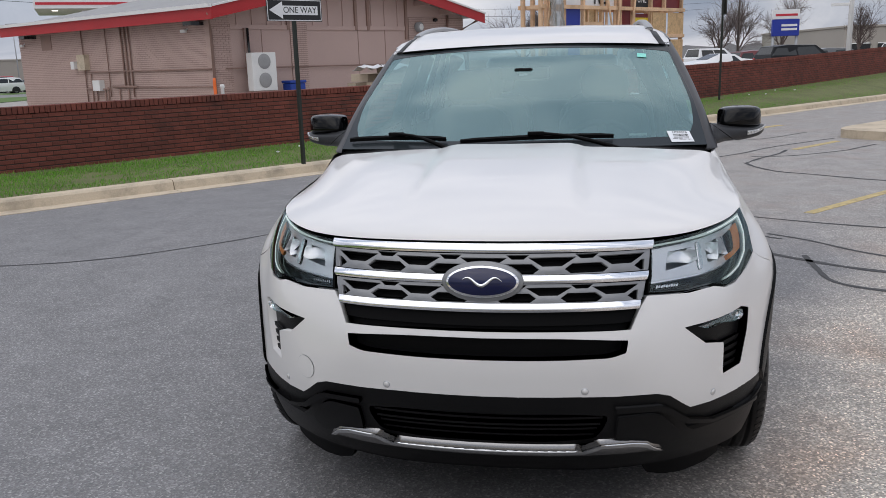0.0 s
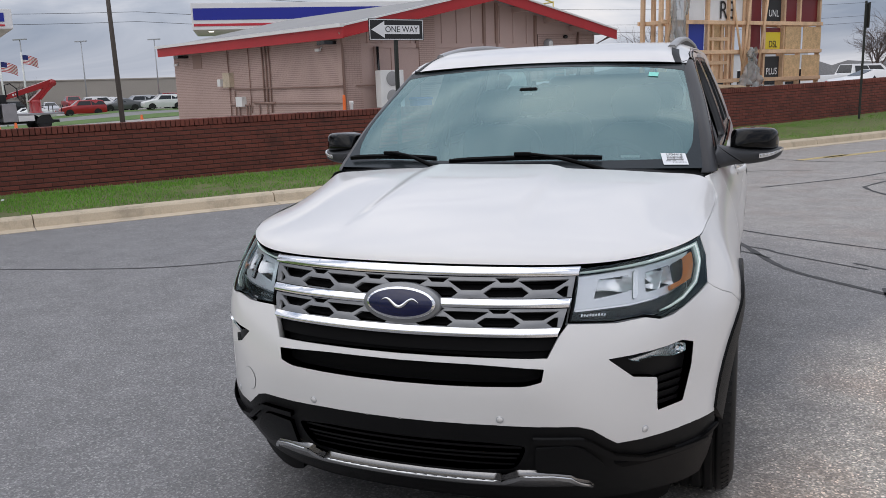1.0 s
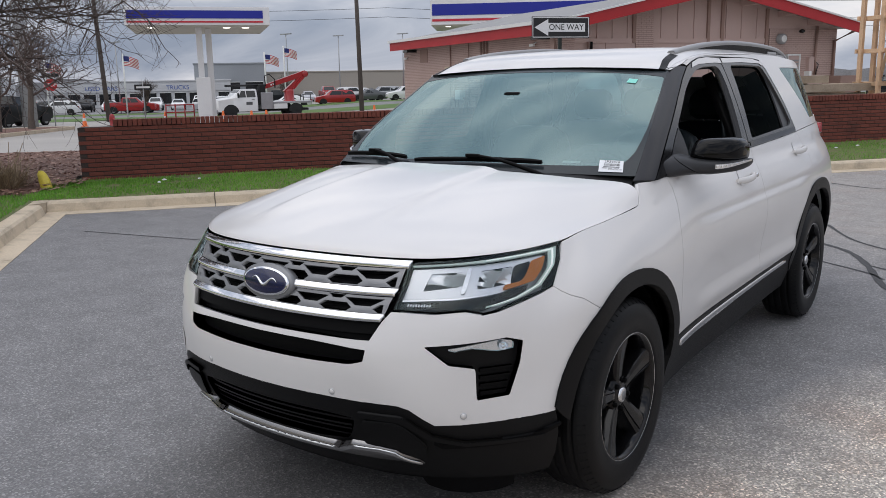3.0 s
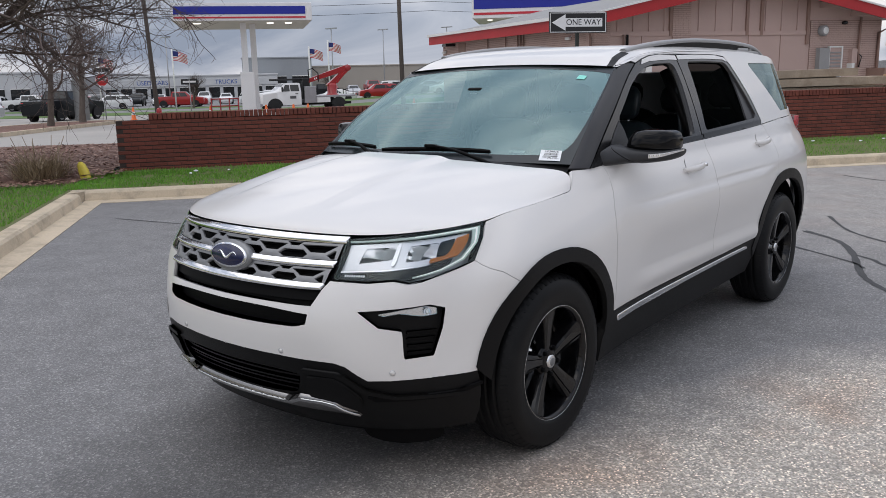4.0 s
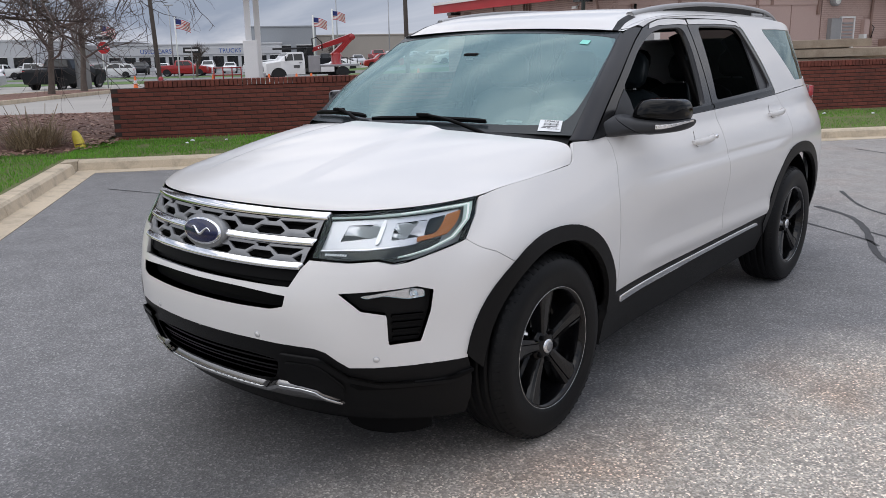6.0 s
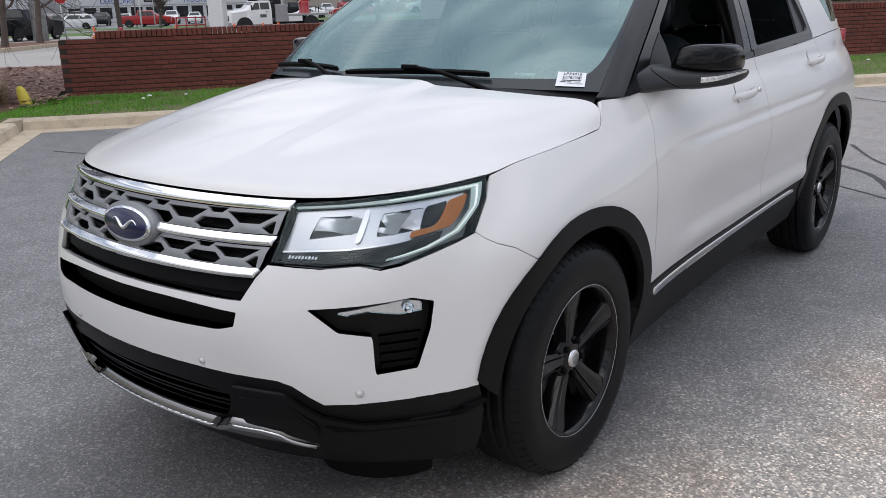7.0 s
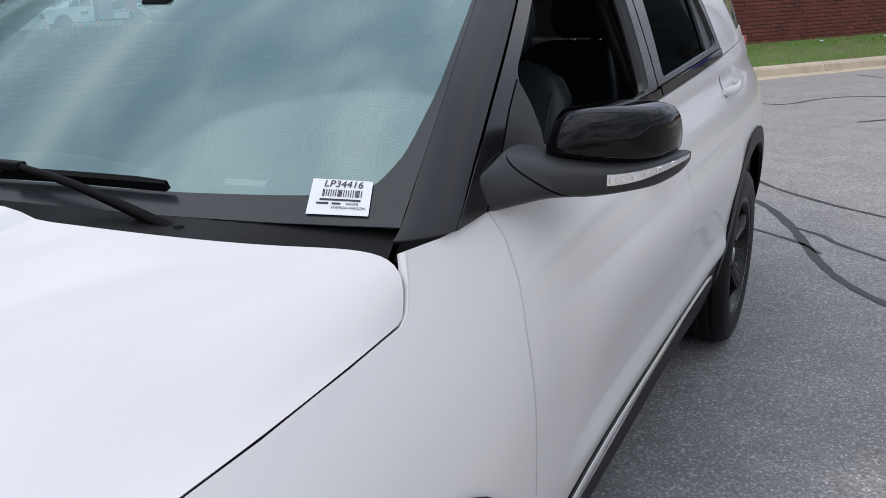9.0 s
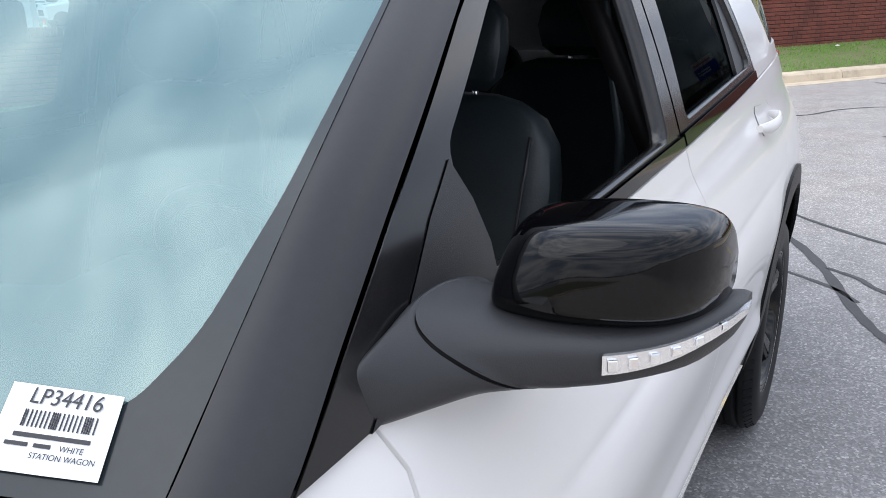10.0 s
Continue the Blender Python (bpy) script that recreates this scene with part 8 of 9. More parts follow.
for s in (1, -1):
    def side_pt(y, z, off=.012):
        return (s * (1.08 + (.85 - 1.08) * (z - 1.42) / .62 + off), y, z)
    for y0, y1, y2 in ((1.50, 2.05, 1.78), (2.12, 2.75, 2.12)):
        q = [side_pt(y0, 1.47), side_pt(y1, 1.47), side_pt(y1, 1.92), side_pt(y2, 1.92)]
        raw("side_window", q + [(x - s * .03, y, z) for x, y, z in q], [(0, 1, 2, 3), (7, 6, 5, 4), (0, 4, 5, 1), (1, 5, 6, 2), (2, 6, 7, 3), (3, 7, 4, 0)], CARGLASS, cabo)
    box("door_handle", (s * 1.09 - .015, 2.45, 1.28), (s * 1.09 + .015, 2.65, 1.32), VBLACK, cabo, "", .005)
    box("door_mirror", (s * 1.22 - .1, 1.42, 1.45), (s * 1.22 + .1, 1.5, 1.78), VBLACK, cabo, "", .02)
    box("door_mark", (s * 1.088 - .004, 2.05, .95), (s * 1.088 + .004, 2.5, 1.15), VGREY, cabo, "dark printed door mark", 0)
    for y, r in ((.95, .45), (5.7, .45)):
        lathe("wheel", [(0, -.16), (.4, -.16), (.44, .0), (.43, .1), (.29, .13), (.0, .07)], TYREF, bt, "", 24, Matrix.Translation((s * .98, y, .44)) @ Matrix.Diagonal((s, 1, 1, 1)))
        arc = [(s * 1.10, y + .56 * math.cos(a), .44 + .56 * math.sin(a)) for a in np.linspace(0, math.pi, 13)]
        raw("wheel_arch", arc + [(x - s * .05, yy, z) for x, yy, z in arc], [tuple(range(13)), tuple(range(25, 12, -1))] + [(i, i + 1, 14 + i, 13 + i) for i in range(12)], TYREF, bt)
    box("tool_locker", (s * .86 - .28, 3.12, .62), (s * .86 + .28, 4.0, 1.78), HUB, bt, "grey metal tool locker", .02)
    box("tool_locker", (s * .92 - .2, 4.04, .62), (s * .92 + .2, 5.05, .98), VWHITE, bt, "white tool locker", .02)
    tube("stake", [(s * 1.05, 6.3, 1.15), (s * 1.05, 6.3, 1.6)], .03, TYREF, bt, "", 6)
    tube("stake", [(s * 1.05, 6.85, 1.15), (s * 1.05, 6.85, 1.6)], .03, TYREF, bt, "", 6)
    tube("stake_rail", [(s * 1.05, 6.3, 1.58), (s * 1.05, 6.85, 1.58)], .025, TYREF, bt, "", 6)
vs = [(x, y, z) for x, y, z in ((-.86, 1.30, 1.53), (.86, 1.30, 1.53), (.76, 1.70, 1.97), (-.76, 1.70, 1.97))]
raw("windscreen", [(x, y - .01, z + .012) for x, y, z in vs] + [(x, y + .02, z - .02) for x, y, z in vs], [(0, 1, 2, 3), (7, 6, 5, 4), (0, 4, 5, 1), (1, 5, 6, 2), (2, 6, 7, 3), (3, 7, 4, 0)], CARGLASS, bt)
box("front_grille", (-.6, -.03, .75), (.6, .02, 1.1), TYREF, bt, "black grille", .02)
box("bumper", (-1.0, -.12, .42), (1.0, .08, .66), HUB, bt, "", .03)
box("chassis", (-.45, .4, .45), (.45, 6.9, .62), TYREF, bt, "", .02)
box("deck", (-1.12, 4.02, .99), (1.12, 7.0, 1.12), HUB, bt, "grey flat deck", .02)
box("rack", (-1.0, 2.95, .9), (1.0, 3.08, 2.0), TYREF, bt, "black headache rack", .02)
box("winch_column", (-.3, 3.3, 1.2), (.3, 3.75, 2.35), TYREF, bt, "black winch column", .04)
tube("crane_pipe", [(0, .9, 2.28), (0, 3.5, 2.3)], .07, TYREF, bt, "", 8)
tube("hose_loop", [(.2, 3.8, 2.2), (.2, 3.75, 2.95), (.2, 4.1, 3.05), (.2, 4.5, 2.7), (.2, 4.5, 2.1)], .045, TYREF, bt, "", 6)
lathe("turret", [(0, .85), (.32, .85), (.38, .7), (.36, .1), (.5, .0)], VRED, bt, "red boom turret", 16, Matrix.Translation((0, 5.6, 1.12)) @ Matrix.Rotation(radians(-90), 4, "Y"))


def arm(p, q, w0, w1, h0, h1, ma, label):
    """A tapered box arm from p to q in the plane of the truck's length."""
    p, q = Vector(p), Vector(q)
    d = (q - p).normalized()
    up = Vector((1, 0, 0)).cross(d)
    vs = []
    for e, w, h in ((p, w0, h0), (q, w1, h1)):
        vs += [e + Vector((sx * w, 0, 0)) + up * sz * h for sx, sz in ((-1, -1), (1, -1), (1, 1), (-1, 1))]
    raw("boom_arm", vs, [(0, 1, 2, 3), (7, 6, 5, 4), (0, 4, 5, 1), (1, 5, 6, 2), (2, 6, 7, 3), (3, 7, 4, 0)], ma, bt, label)


arm((0, 5.3, 1.7), (0, 6.75, 2.95), .18, .16, .2, .17, VRED, "red lower boom arm")
arm((0, 3.6, 2.12), (0, 6.9, 3.12), .13, .17, .14, .2, VRED, "red upper boom arm")
arm((.2, 5.9, 2.0), (.2, 6.6, 2.75), .06, .06, .07, .07, VRED, "red ram")
lathe("boom_joint", [(0, .22), (.22, .22), (.22, -.22), (0, -.22)], VRED, bt, "", 20, Matrix.Translation((0, 6.85, 3.05)))
for k in range(4):
    box("print_bar", (.135, 4.2 + k * .16, 2.26 + k * .05), (.14, 4.3 + k * .16, 2.38 + k * .05), SIGNW, bt, "", 0)


def cone(at, h=.75):
    c = thing("traffic_cone", "orange traffic cone with a white collar", "traffic cone", (at[0], at[1], 0), 0, "traffic cones")
    lathe("cone", [(.03, h), (.05, h * .98), (.14, .05), (.2, .04), (.2, 0)], ORANGE, c, "", 16, Matrix.Rotation(radians(-90), 4, "Y"))
    lathe("collar", [(.083, h * .66), (.108, h * .42)], SIGNW, c, "", 16, Matrix.Rotation(radians(-90), 4, "Y"))


for s, c in ((-3.5, 46), (1.0, 41), (-.4, 43), (1.8, 42), (7.6, 42), (-8, 48)):
    p = W(s, c)
    cone((p.x, p.y))
rack = thing("red_barrier", "red steel barrier frame beside the fuel pumps", "barrier", (-38.0, 26.0, 0), 52)
for x in (0, .5, 1.0, 1.5):
    tube("upright", [(x, 0, 0), (x, 0, 1.15)], .04, VRED, rack, "", 6)
for z in (.3, .7, 1.1):
    tube("rail", [(0, 0, z), (1.5, 0, z)], .04, VRED, rack, "", 6)

# ---- poles, wires, signs and flags ----
POLEW = mat("weathered_pole", (0.10, 0.085, 0.075), 0.9, 0, 0.2, 2, 30)
GALV = mat("galvanised_steel", (0.38, 0.39, 0.4), 0.5, 0.5, 0.08, 2, 30)
WIRE = mat("black_wire", (0.02, 0.02, 0.022), 0.7, 0, 0.05, 2, 30)


def pole(name, at, h, r, ma, label, lean=(0, 0), cross=0.0):
    p = thing(name, label, "pole", (at[0], at[1], 0), 0)
    tube("shaft", [(0, 0, 0), (lean[0], lean[1], h)], r, ma, p, "", 10, [r, r * .65])
    if cross:
        for z in (h - .6, h - 1.6):
            box("cross_arm", (-cross, -.06, z), (cross, .06, z + .12), ma, p, "", .01, Matrix.Rotation(radians(150), 4, "Z"))
    return p


pole("utility_pole", (-37.6, 41.9), 14, .17, POLEW, "tall dark wooden utility pole", (-.35, .1), 1.2)
pole("utility_pole", (-51.4, 30.9), 14, .17, POLEW, "tall dark wooden utility pole", (-.6, -.2), 1.2)
pole("sign_column", (-47.0, 23.0), 12, .45, GALV, "thick grey steel sign column")
for a, b, z, sag in (((-37.9, 42, 13.3), (-52.9, 29.3, 13.3), 0, .5), ((-37.9, 42, 12.3), (-52.9, 29.3, 12.3), 0, .6), ((-37.9, 42, 10.6), (10, 95, 11.5), 0, 1.0), ((-37.9, 42, 13.2), (10, 95, 13.5), 0, 1.2), ((-52.9, 29.3, 12.8), (-75, 8, 12.8), 0, .6), ((-60, 72, 10), (-95, 20, 10), 0, .8), ((-60, 72, 9), (-95, 20, 9), 0, .8), ((-60, 72, 10), (20, 150, 10), 0, 1.5), ((-60, 72, 9), (20, 150, 9), 0, 1.5), ((-60, 72, 12), (20, 150, 12), 0, 1.5)):
    pts = [Vector(a).lerp(Vector(b), i / 12) - Vector((0, 0, sag * 4 * (i / 12) * (1 - i / 12))) for i in range(13)]
    tagged(tube("overhead_wire", pts, .022, WIRE, None, "", 5), "thin black overhead wire between poles", "wire", "overhead wires")
for s, c in ((8, 100), (16, 112), (24, 108), (-12, 108), (-26, 112), (30, 120), (36, 104)):
    p = W(s, c)
    lp = pole("light_pole", (p.x, p.y), 8.5, .09, GALV, "grey parking lot light pole")
    box("lamp_head", (-.9, -.12, 8.45), (.9, .12, 8.58), GALV, lp, "", .01)

FLAGR, FLAGB = mat("flag_red", (0.5, 0.03, 0.045), 0.8, 0, 0.06, 3, 40), mat("flag_blue", (0.02, 0.03, 0.16), 0.8, 0, 0.06, 3, 40)


def flag(at, h, size, turn):
    f = thing("flag_pole", "striped flag flying from a white pole", "flag", (at[0], at[1], 0), turn, "flags")
    tube("pole", [(0, 0, 0), (0, 0, h)], .07, WHITEP, f, "", 8)

    def wave(u, v):
        return Vector((u * size * 1.7 * .92, .16 * size * math.sin(u * 7 + v * 1.5) * u, h - .2 - size * v - .45 * size * u * u))
    for k in range(13):
        u0 = .42 if k < 7 else 0.0
        n = 10
        vs, fs = [], []
        for i in range(n + 1):
            u = u0 + (1 - u0) * i / n
            for v in (k / 13, (k + 1) / 13):
                p = wave(u, v)
                vs += [p + Vector((0, .008, 0)), p - Vector((0, .008, 0))]
        for i in range(n):
            b = i * 4
            fs += [(b, b + 4, b + 6, b + 2), (b + 1, b + 3, b + 7, b + 5)]
        raw("stripe", vs, fs, FLAGR if k % 2 == 0 else SIGNW, f)
    n = 6
    vs, fs = [], []
    for i in range(n + 1):
        for v in (0, 7 / 13):
            p = wave(.42 * i / n, v)
            vs += [p + Vector((0, .008, 0)), p - Vector((0, .008, 0))]
    for i in range(n):
        b = i * 4
        fs += [(b, b + 4, b + 6, b + 2), (b + 1, b + 3, b + 7, b + 5)]
    raw("canton", vs, fs, FLAGB, f, "dark blue canton")


flag((-53.1, 47.1), 5.2, .75, 40)
flag((-55.7, 51.8), 5.9, .75, 38)
flag((-66, 42), 5.6, .85, 40)
flag((-72, 38), 5.2, .85, 40)

STOPR = mat("stop_red", (0.5, 0.015, 0.02), 0.45, 0, 0.05, 3, 40)
ss_ = thing("stop_sign", "red octagonal stop sign on a post", "road sign", (-46.4, 24.2, 0), 0)
tube("post", [(0, 0, 0), (0, 0, 3.1)], .035, GALV, ss_, "", 8)
om = Matrix.Translation((0, -.05, 2.42)) @ Matrix.Rotation(radians(62), 4, "Z")
for nm, r, y, ma in (("border", .40, 0, SIGNW), ("plate", .375, -.008, STOPR)):
    vs = [om @ Vector((r * math.cos(math.pi / 8 + k * math.pi / 4), y - d, r * math.sin(math.pi / 8 + k * math.pi / 4))) for d in (0, .006) for k in range(8)]
    raw(nm, vs, [tuple(range(8)), tuple(range(8, 16))] + [(i, (i + 1) % 8, 8 + (i + 1) % 8, 8 + i) for i in range(8)], ma, ss_)
words("lettering", "STOP", .27, om @ Matrix.Translation((0, -.018, 0)) @ pose(0, 0, 0, 90, 0, 0), SIGNW, ss_)
box("cross_plate", (-.45, -.02, 2.90), (.45, .0, 3.10), SIGNB, ss_, "small dark street plate", .004, Matrix.Rotation(radians(62), 4, "Z"))
ow = thing("one_way_sign", "small far one way arrow sign on a post", "road sign", (-38.5, 25.0, 0), 0)
tube("post", [(0, 0, 0), (0, 0, 2.4)], .03, GALV, ow, "", 8)
box("plate", (-.45, -.02, 1.95), (.45, 0, 2.25), SIGNB, ow, "", .004, Matrix.Rotation(radians(55), 4, "Z"))
box("arrow", (-.35, -.026, 2.05), (.35, -.021, 2.15), SIGNW, ow, "", 0, Matrix.Rotation(radians(55), 4, "Z"))
hy = thing("fire_hydrant", "red fire hydrant beside the lot", "hydrant", (-36.2, 21.5, 0), 0)
lathe("barrel", [(0, .75), (.08, .74), (.13, .66), (.14, .5), (.13, .1), (.18, .08), (.18, 0)], VRED, hy, "", 16, Matrix.Rotation(radians(-90), 4, "Y"))
tube("outlet", [(-.2, 0, .48), (.2, 0, .48)], .06, VRED, hy, "", 10)
ub = thing("utility_cabinet", "pale green metal utility cabinet", "cabinet", (-34.4, 11.6, 0), 60)
UGREEN = mat("pale_green_metal", (0.22, 0.3, 0.25), 0.6, 0, 0.1, 2, 30)
box("case", (-.35, -.3, 0), (.35, .3, 1.25), UGREEN, ub, "", .03)
box("lid", (-.38, -.33, 1.253), (.38, .33, 1.32), UGREEN, ub, "", .02)

# white mast and blue sign on the right
wp = pole("white_mast", (12.3, 40.1), 9, .13, WHITEP, "white painted steel mast")
box("mast_arm", (-.9, -.05, 3.55), (.0, .05, 3.68), WHITEP, wp, "", .01)
pole("light_pole", (10.5, 60.5), 9, .09, POLEW, "dark parking lot light pole")
bs = thing("pylon_sign", "pylon sign with a blue panel and a red and white panel", "sign", (12.6, 55.5, 0), 8)
for x in (-.75, .75):
    tube("leg", [(x, 0, 0), (x, 0, 3)], .09, GALV, bs, "", 8)
box("blue_panel", (-.85, -.15, 2.55), (.85, .15, 3.6), BLUEP, bs, "", .02)
box("upper_panel", (-.85, -.15, 3.61), (.85, .15, 4.2), SIGNW, bs, "", .02)
for k, (x0, x1, z, ma) in enumerate(((-.3, .7, 3.15, SIGNW), (-.3, .7, 2.9, SIGNW), (-.7, .7, 3.8, REDC))):
    box("print_bar", (x0, -.165, z), (x1, -.152, z + .14), ma, bs, "", 0)

# ---- far buildings ----
FARW = mat("far_white_cladding", (0.55, 0.56, 0.57), 0.7, 0, 0.06, 0.2, 5)
FARG = mat("far_grey_cladding", (0.30, 0.32, 0.34), 0.7, 0, 0.06, 0.2, 5)
FART = mat("far_tan_wall", (0.36, 0.33, 0.29), 0.8, 0, 0.06, 0.2, 5)


def far_house(s, c, L, D, H, ma, label, band=None, text="", nwin=8, turn=0.0):
    h = thing("far_building", label, "building", tuple(W(s, c)), math.degrees(math.atan2(AL.y, AL.x)) + turn)
    box("wall", (0, 0, 0), (L, D, H), ma, h, "", .05)
    box("roof", (-.15, -.15, H + .003), (L + .15, D + .15, H + .25), ma, h, "", .05)
    if band:
        box("band", (-.02, -.2, H * .62), (L, -.004, H * .9), band, h, "coloured sign band", .02)
    for k in range(nwin):
        x0 = L * (k + .12) / nwin
        x1 = L * (k + .88) / nwin
        w = box("window", (x0, -.06, .5), (x1, -.004, H * .55), DARK, h, "", .02)
        box("frame", (x0, -.10, H * .55), (x1, -.004, H * .55 + .12), WHITEP, w, "", .01)
    if text:
        for tx, x in text:
            words("lettering", tx, H * .24, Matrix.Translation((x, -.22, H * .76)) @ FT, BLUEF if band else INK, h)
    return h


BLUEF = mat("far_blue_band", (0.03, 0.09, 0.35), 0.6, 0, 0.05, 1, 10)
far_house(-25, 138, 27, 20, 3.9, FARW, "white far dealership with blue lettering", FARW, (("USED CARS", 7.4), ("TRUCKS", 18.8)), 12)
far_house(-75, 120, 44, 24, 4.6, FARW, "long low white far building", None, (), 14)
far_house(-3.6, 142, 11.5, 20, 6.6, FARG, "grey far hall with a flat roof", None, (), 3)
far_house(8.0, 156, 70, 30, 4.9, FART, "long tan far warehouse", None, (), 0)
far_house(60, 120, 40, 30, 4.2, FARW, "low white warehouse far behind the road", None, (), 10)
far_house(66, 62, 14, 14, 3.6, FARW, "low white building far behind parked cars", None, (), 6, -50)
far_house(95, 40, 26, 30, 4.0, FART, "low tan far building", None, (), 8, -45)

# pale grey, with the haze of distance mixed into the woods' colour
TREELINE = mat("hazy_bare_woods", (0.26, 0.26, 0.265), 0.95, 0, 0.3, 0.1, 3)
vs, fs = [], []
n = 420
for i in range(n):
    a = 2 * math.pi * i / n
    r = 330 + 40 * noise.noise(Vector((math.cos(a) * 3, math.sin(a) * 3, 1)))
    h = 4.2 + 3.2 * noise.noise(Vector((math.cos(a) * 9, math.sin(a) * 9, 5))) + 2.2 * noise.noise(Vector((math.cos(a) * 60, math.sin(a) * 60, 2)))
    vs += [(r * math.cos(a), r * math.sin(a), -1), (r * math.cos(a), r * math.sin(a), max(2.5, h)), ((r + 25) * math.cos(a), (r + 25) * math.sin(a), max(2.0, h * .6))]
for i in range(n):
    j = (i + 1) % n
    for k in range(2):
        fs.append((3 * i + k, 3 * j + k, 3 * j + k + 1, 3 * i + k + 1))
tagged(raw("backdrop", vs, fs, TREELINE), "low hazy line of bare woods on the horizon", "woods", kind="structure")

# ---- bare trees ----
BARK = mat("grey_brown_bark", (0.12, 0.098, 0.083), 0.9, 0, 0.3, 3, 25, 0.01)
TWIG = mat("brown_twigs", (0.125, 0.095, 0.085), 0.9, 0, 0.2, 3, 25)


def bare_tree(at, height, seed, label, spread=1.0, depth=5, first=.28, bias=(0, 0, 0), r0=None, droop=0.0, stretch=1.15, counts=(6, 6, 6, 5, 4)):
    rng = random.Random(seed)
    t = thing("bare_tree", label, "tree", at, 0)
    vs, fs = [[], []], [[], []]

    def limb(p, d, length, r, level):
        kind = 0 if level == 0 else 1
        n = 6 if level < 2 else 4
        segs = 5
        sides = 8 if level == 0 else (6 if level == 1 else 3)
        pts, q, dd = [p.copy()], p.copy(), d.normalized()
        for i in range(segs):
            dd = (dd + Vector((rng.uniform(-1, 1), rng.uniform(-1, 1), rng.uniform(-.7, .7))) * (.10 if level == 0 else .26) + Vector((0, 0, (.05 if level < 2 else .02) - droop * (level > 0)))).normalized()
            q = q + dd * (length / segs)
            pts.append(q.copy())
        base = len(vs[kind])
        for i, c in enumerate(pts):
            a = dd.orthogonal().normalized()
            b = dd.cross(a)
            rr = r * (1 - .55 * i / segs) if level else r * (1.25 - .25 * min(1, i)) * (1 - .3 * i / segs)
            for k in range(sides):
                w = 2 * math.pi * k / sides
                vs[kind].append(c + (a * math.cos(w) + b * math.sin(w)) * rr)
        for i in range(segs):
            for k in range(sides):
                fs[kind].append((base + i * sides + k, base + i * sides + (k + 1) % sides, base + (i + 1) * sides + (k + 1) % sides, base + (i + 1) * sides + k))
        if level >= depth:
            return
        count = counts[min(level, 4)]
        for k in range(count):
            f = (.55 + .45 * k / (count - 1)) if level == 0 else (.25 + .75 * (k + rng.random() * .6) / count)
            i = min(segs - 1, int(f * segs))
            c = pts[i].lerp(pts[i + 1], min(1.0, f * segs - i))
            w = rng.uniform(0, 2 * math.pi) if level else k * 2.4 + rng.uniform(-.4, .4)
            a = dd.orthogonal().normalized()
            b = dd.cross(a)
            side = a * math.cos(w) + b * math.sin(w)
            nd = (dd * rng.uniform(.45, .9) + side * rng.uniform(.6, 1.0) * spread + Vector(bias) * (level < 2)).normalized()
            limb(c, nd, length * rng.uniform(.5, .78) * (stretch if level == 0 else 1), max(.004, r * rng.uniform(.38, .6)), level + 1)

    limb(Vector((0, 0, -.1)), Vector((rng.uniform(-.05, .05), rng.uniform(-.05, .05), 1)), height * first, r0 or height * .026, 0)
    raw("trunk", vs[0], fs[0], BARK, t, "", True)
    raw("crown", vs[1], fs[1], TWIG, t, "leafless branches and twigs", True)
    return t


bare_tree((-13.2, 2.1, .1), 8.6, 3, "leafless tree with long spreading limbs beside the lot", 1.0, 5, .32, (.42, .40, .09), .19, -.006, 1.9, counts=(7, 7, 7, 6, 4))
bare_tree((-35.2, 15.3, .1), 10.0, 5, "leafless young tree on a mulched island", 1.25, 4, .30, (0, 0, .02), .15, counts=(6, 5, 4, 4, 3))
bare_tree((-38.2, 18.4, .1), 10.5, 8, "leafless young tree on a mulched island", 1.25, 4, .30, (0, 0, .02), .16, counts=(6, 5, 4, 4, 3))
bare_tree((-37.0, 10.5, .1), 10.0, 9, "leafless young tree on a mulched island", 1.25, 4, .30, (0, 0, .02), .14, counts=(6, 5, 4, 4, 3))
for k, (x, y, h) in enumerate(((-4.9, 57, 11.0), (9.1, 60, 9.5), (11.9, 68, 11.0), (15.6, 72, 11.0), (22.0, 72, 9.5), (-64, 60, 7), (-75, 50, 7))):
    bare_tree((x, y, 0), h, 20 + k, "far leafless tree among parked cars", .6, 4, .25, (0, 0, .25), .13)

# ---- dry shrub, marker and plate at the wall's end ----
sh_ = thing("dry_shrub", "dry straw-coloured ornamental grass clump with bare stems", "shrub", tuple(W(-3.9, 9.7, .2)), 0)
r_ = random.Random(17)
vs, fs = [], []
for k in range(900):
    a, rr = r_.uniform(0, 6.28), .42 * r_.random() ** .6
    p = Vector((rr * math.cos(a), rr * math.sin(a), 0))
    tip = p * r_.uniform(.8, 1.9) + Vector((r_.uniform(-.25, .25), r_.uniform(-.25, .25), r_.uniform(.10, .36) if k % 14 else r_.uniform(.36, .56)))
    midp = p.lerp(tip, .5) + Vector((0, 0, .06))
    o = Vector((-math.sin(a), math.cos(a), 0)) * .005
    b = len(vs)
    vs += [p + o, p - o, midp + o * .8, midp - o * .8, tip]
    fs += [(b, b + 1, b + 3, b + 2), (b + 2, b + 3, b + 4)]
raw("stem_clump", vs, fs, STRAW, sh_)
vs, fs = [], []
for k in range(16):
    a = k * .39
    tube("bare_stem", [(.1 * math.cos(a), .1 * math.sin(a), 0), (.22 * math.cos(a), .22 * math.sin(a), .24), (.37 * math.cos(a + .2), .37 * math.sin(a + .2), .40 + .22 * (k % 3) / 2)], .005, STRAW, sh_, "", 4)
YMARK = mat("yellow_marker_plastic", (0.62, 0.5, 0.06), 0.5, 0, 0.15, 4, 30)
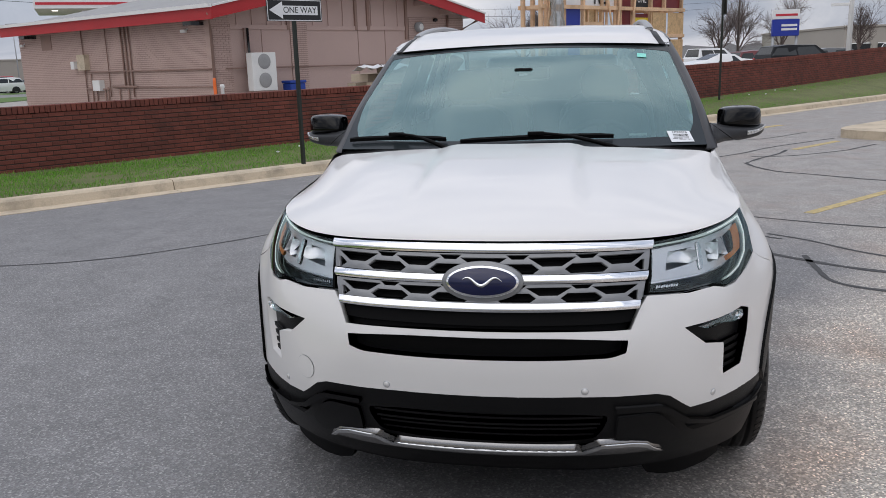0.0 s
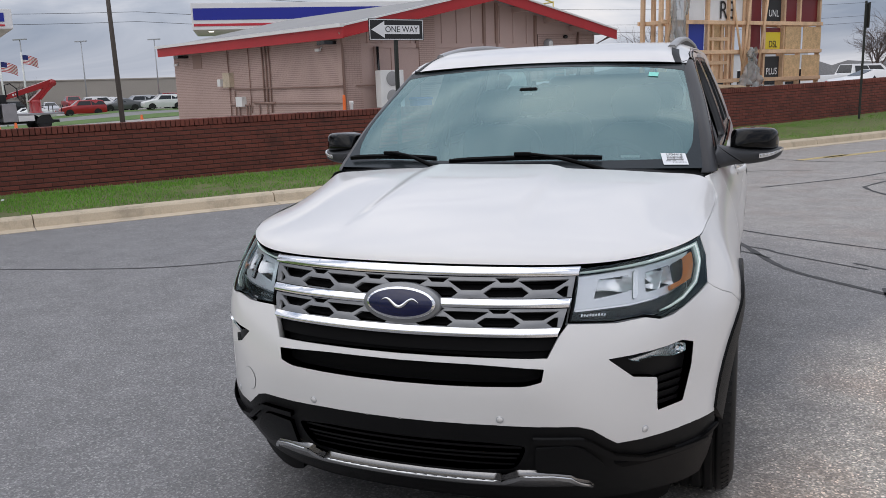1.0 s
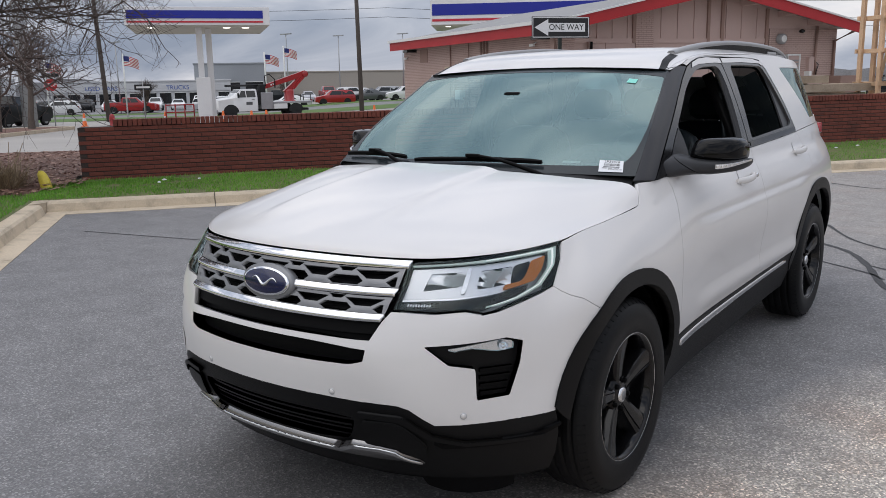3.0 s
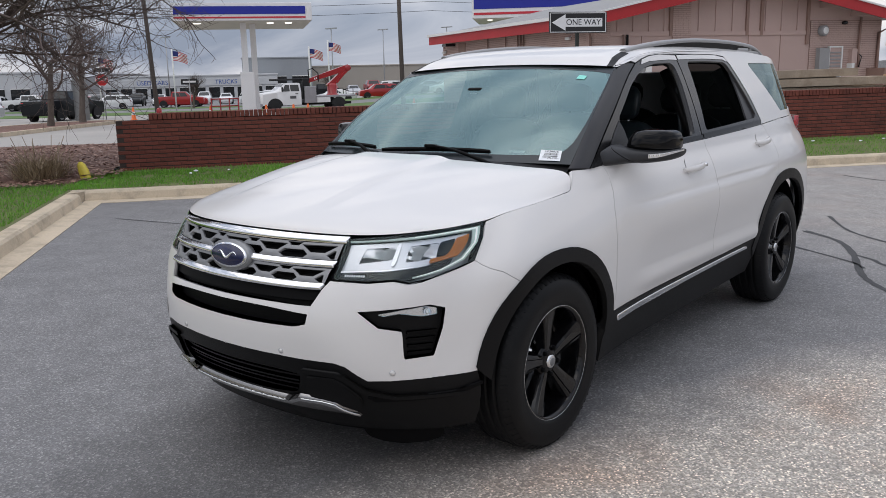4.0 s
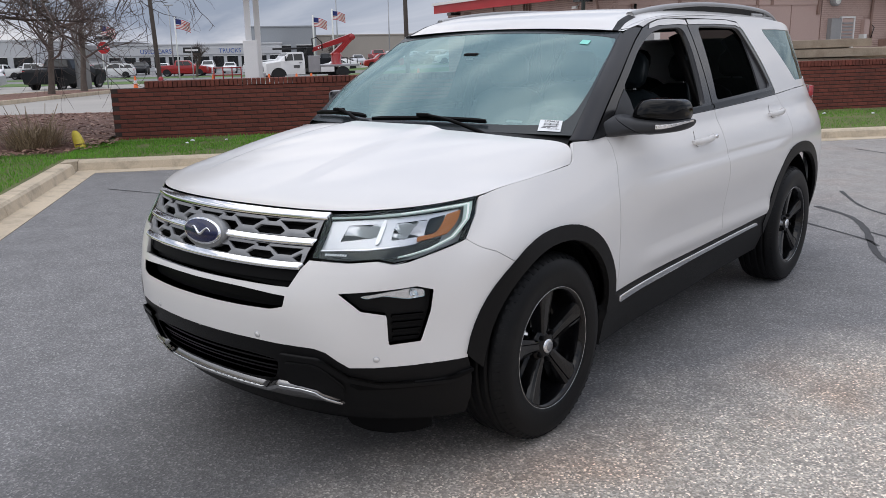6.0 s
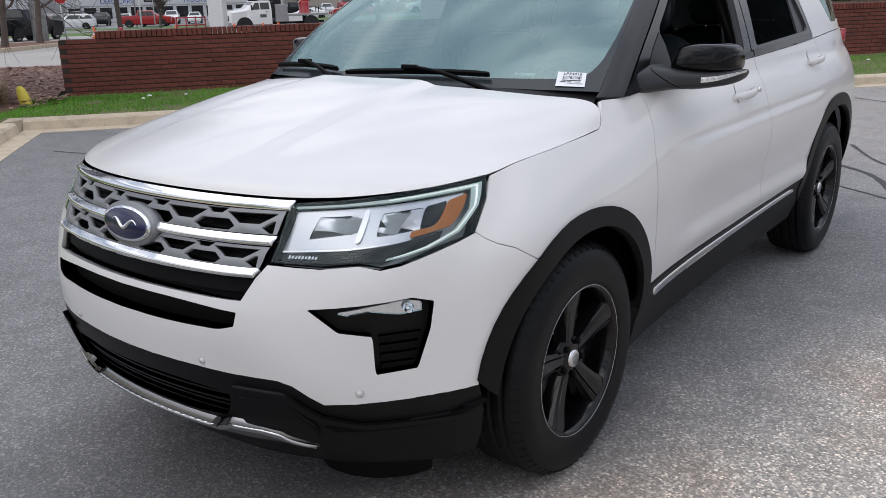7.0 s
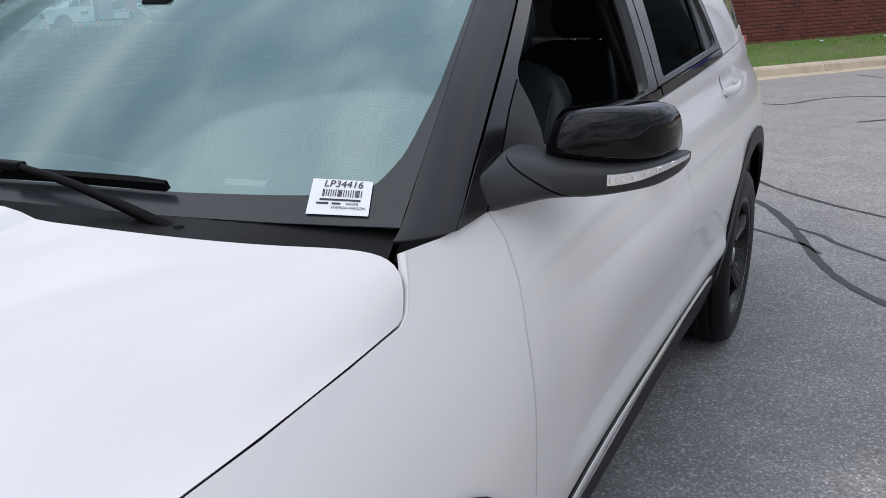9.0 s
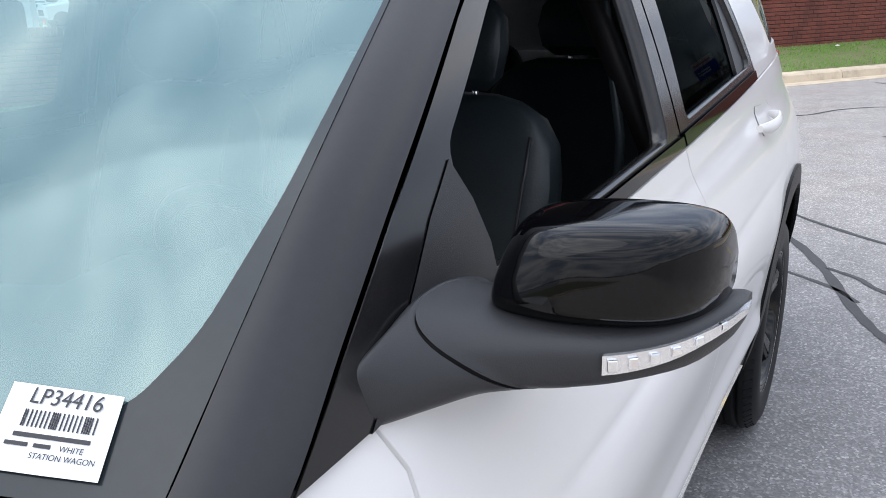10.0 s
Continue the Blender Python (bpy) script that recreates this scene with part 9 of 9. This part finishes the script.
ym = thing("ground_marker", "weathered yellow plastic marker leaning in the mulch", "marker", tuple(W(-3.25, 9.55, .2)), 0)
loft("hood", [[(.09 * math.cos(w) * k - .5 * z, .05 * math.sin(w) * k, z) for w in np.linspace(0, 6.283, 13)[:-1]] for z, k in ((-.03, 1.35), (.10, 1.3), (.18, 1.0), (.22, .5))], YMARK, ym)
fp = thing("ground_plate", "flat grey stone plate in the lawn", "plate", tuple(W(-4.6, 8.75, .17)), 50)
lathe("disc", [(0, .035), (.2, .035), (.22, .02), (.22, -.02)], LOT, fp, "", 20, Matrix.Rotation(radians(-90), 4, "Y"))

# mulch chips over the bed and its frayed edge
CHIP = blade_mat("mulch_chips", (0.16, 0.08, 0.06), (0.36, 0.22, 0.16))
r_ = random.Random(31)
vs, fs = [], []
for k in range(9000):
    s, c = r_.uniform(-12.5, -2.75), 8.95 + 7.6 * r_.random() ** 1.3
    c += .35 * math.sin(s * 1.9) * (c < 9.6)
    if s > -2.95 and c > 10.3:
        continue
    p = W(s, c, .235 + .02 * r_.random() - .04 * (c < 9.3))
    a, l, w = r_.uniform(0, 6.28), r_.uniform(.02, .06), r_.uniform(.008, .018)
    d, o = Vector((math.cos(a), math.sin(a), r_.uniform(-.3, .3))) * l, Vector((-math.sin(a), math.cos(a), r_.uniform(-.4, .4))) * w
    b = len(vs)
    vs += [p - d - o, p + d - o, p + d + o, p - d + o]
    fs.append((b, b + 1, b + 2, b + 3))
tagged(raw("mulch_chips", vs, fs, CHIP), "scattered brown bark mulch chips", "mulch", kind="stuff")

# litter on the verge
rng = random.Random(9)
for k in range(16):
    s, c = rng.uniform(-2, 22), C0 + rng.uniform(.9, 1.95)
    p = W(s, c, rise(s) + .02)
    li = thing("litter", "small crumpled white scrap of litter on the grass", "litter", tuple(p), rng.uniform(0, 360), "litter on the verge")
    bm = bmesh.new()
    bmesh.ops.create_icosphere(bm, subdivisions=1, radius=.024)
    for v in bm.verts:
        v.co = Vector((v.co.x * rng.uniform(.8, 2.0), v.co.y * rng.uniform(.7, 1.3), v.co.z * rng.uniform(.4, .8)))
    obj("scrap", bm, PAPER, li, "", False)

# roof-top unit with a yellow railing
YRAIL = mat("yellow_rail", (0.72, 0.56, 0.12), 0.5, 0, 0.05, 2, 30)
ru = tagged(new("roof_unit"), "dark rooftop unit with a yellow railing", "roof unit")
for k, (a, b) in enumerate(((11.0, 2.2), (11.0, 3.6), (12.3, 2.2), (12.3, 3.6))):
    p = BL(a, b, roof_z(a))
    tube("rail_post", [p, p + Vector((0, 0, 1.1))], .03, YRAIL, ru, "", 6)
for z in (.6, 1.05):
    tube("rail", [BL(11.0, 2.2, roof_z(11) + z), BL(12.3, 2.2, roof_z(12.3) + z), BL(12.3, 3.6, roof_z(12.3) + z)], .03, YRAIL, ru, "", 6)
slab("unit", [BL(10.0, 2.4, 0), BL(10.9, 2.4, 0), BL(10.9, 3.4, 0), BL(10.0, 3.4, 0)], roof_z(10) - .2, roof_z(10) + .55, DARK, ru)

# odds and ends beside the building
bb_ = thing("blue_bin", "blue plastic bin with a lid behind the wall", "bin", tuple(BL(3.3, .2, 0)), 57)
BLUEB = mat("blue_bin_plastic", (0.012, 0.05, 0.30), 0.5, 0, 0.1, 4, 60)
box("tub", (-.33, -.25, -.08), (.33, .25, 1.02), BLUEB, bb_, "", .04)
box("lid", (-.36, -.28, 1.023), (.36, .28, 1.12), BLUEB, bb_, "blue lid", .03)
dl_ = thing("delineator_post", "orange plastic delineator post beside the building", "marker", tuple(BL(.04, .2, 0)), 0)
lathe("post", [(.0, 1.34), (.045, 1.33), (.055, 1.2), (.06, .15), (.2, .1), (.2, -.08)], ORANGE, dl_, "", 16, Matrix.Rotation(radians(-90), 4, "Y"))
wv_ = thing("vent_pipe", "short white plastic vent pipe beside the building", "pipe", tuple(BL(.32, .2, 0)), 0)
lathe("tube", [(.0, 1.12), (.07, 1.11), (.08, 1.02), (.06, .98), (.06, -.08)], WHITEP, wv_, "", 16, Matrix.Rotation(radians(-90), 4, "Y"))

# things beyond the wall stand on the falling ground
for ob in list(bpy.data.objects):
    if ob.parent is None and ob.matrix_basis.translation.length > 20 and ob.type in ("EMPTY", "MESH") and not ob.name.startswith(("fuel_canopy", "sign_crate", "timber_stack")):
        q = ob.matrix_basis.translation
        if q.dot(AC) > 14:
            m = ob.matrix_basis.copy()
            m.translation.z -= drop(q.x, q.y)
            ob.matrix_basis = m
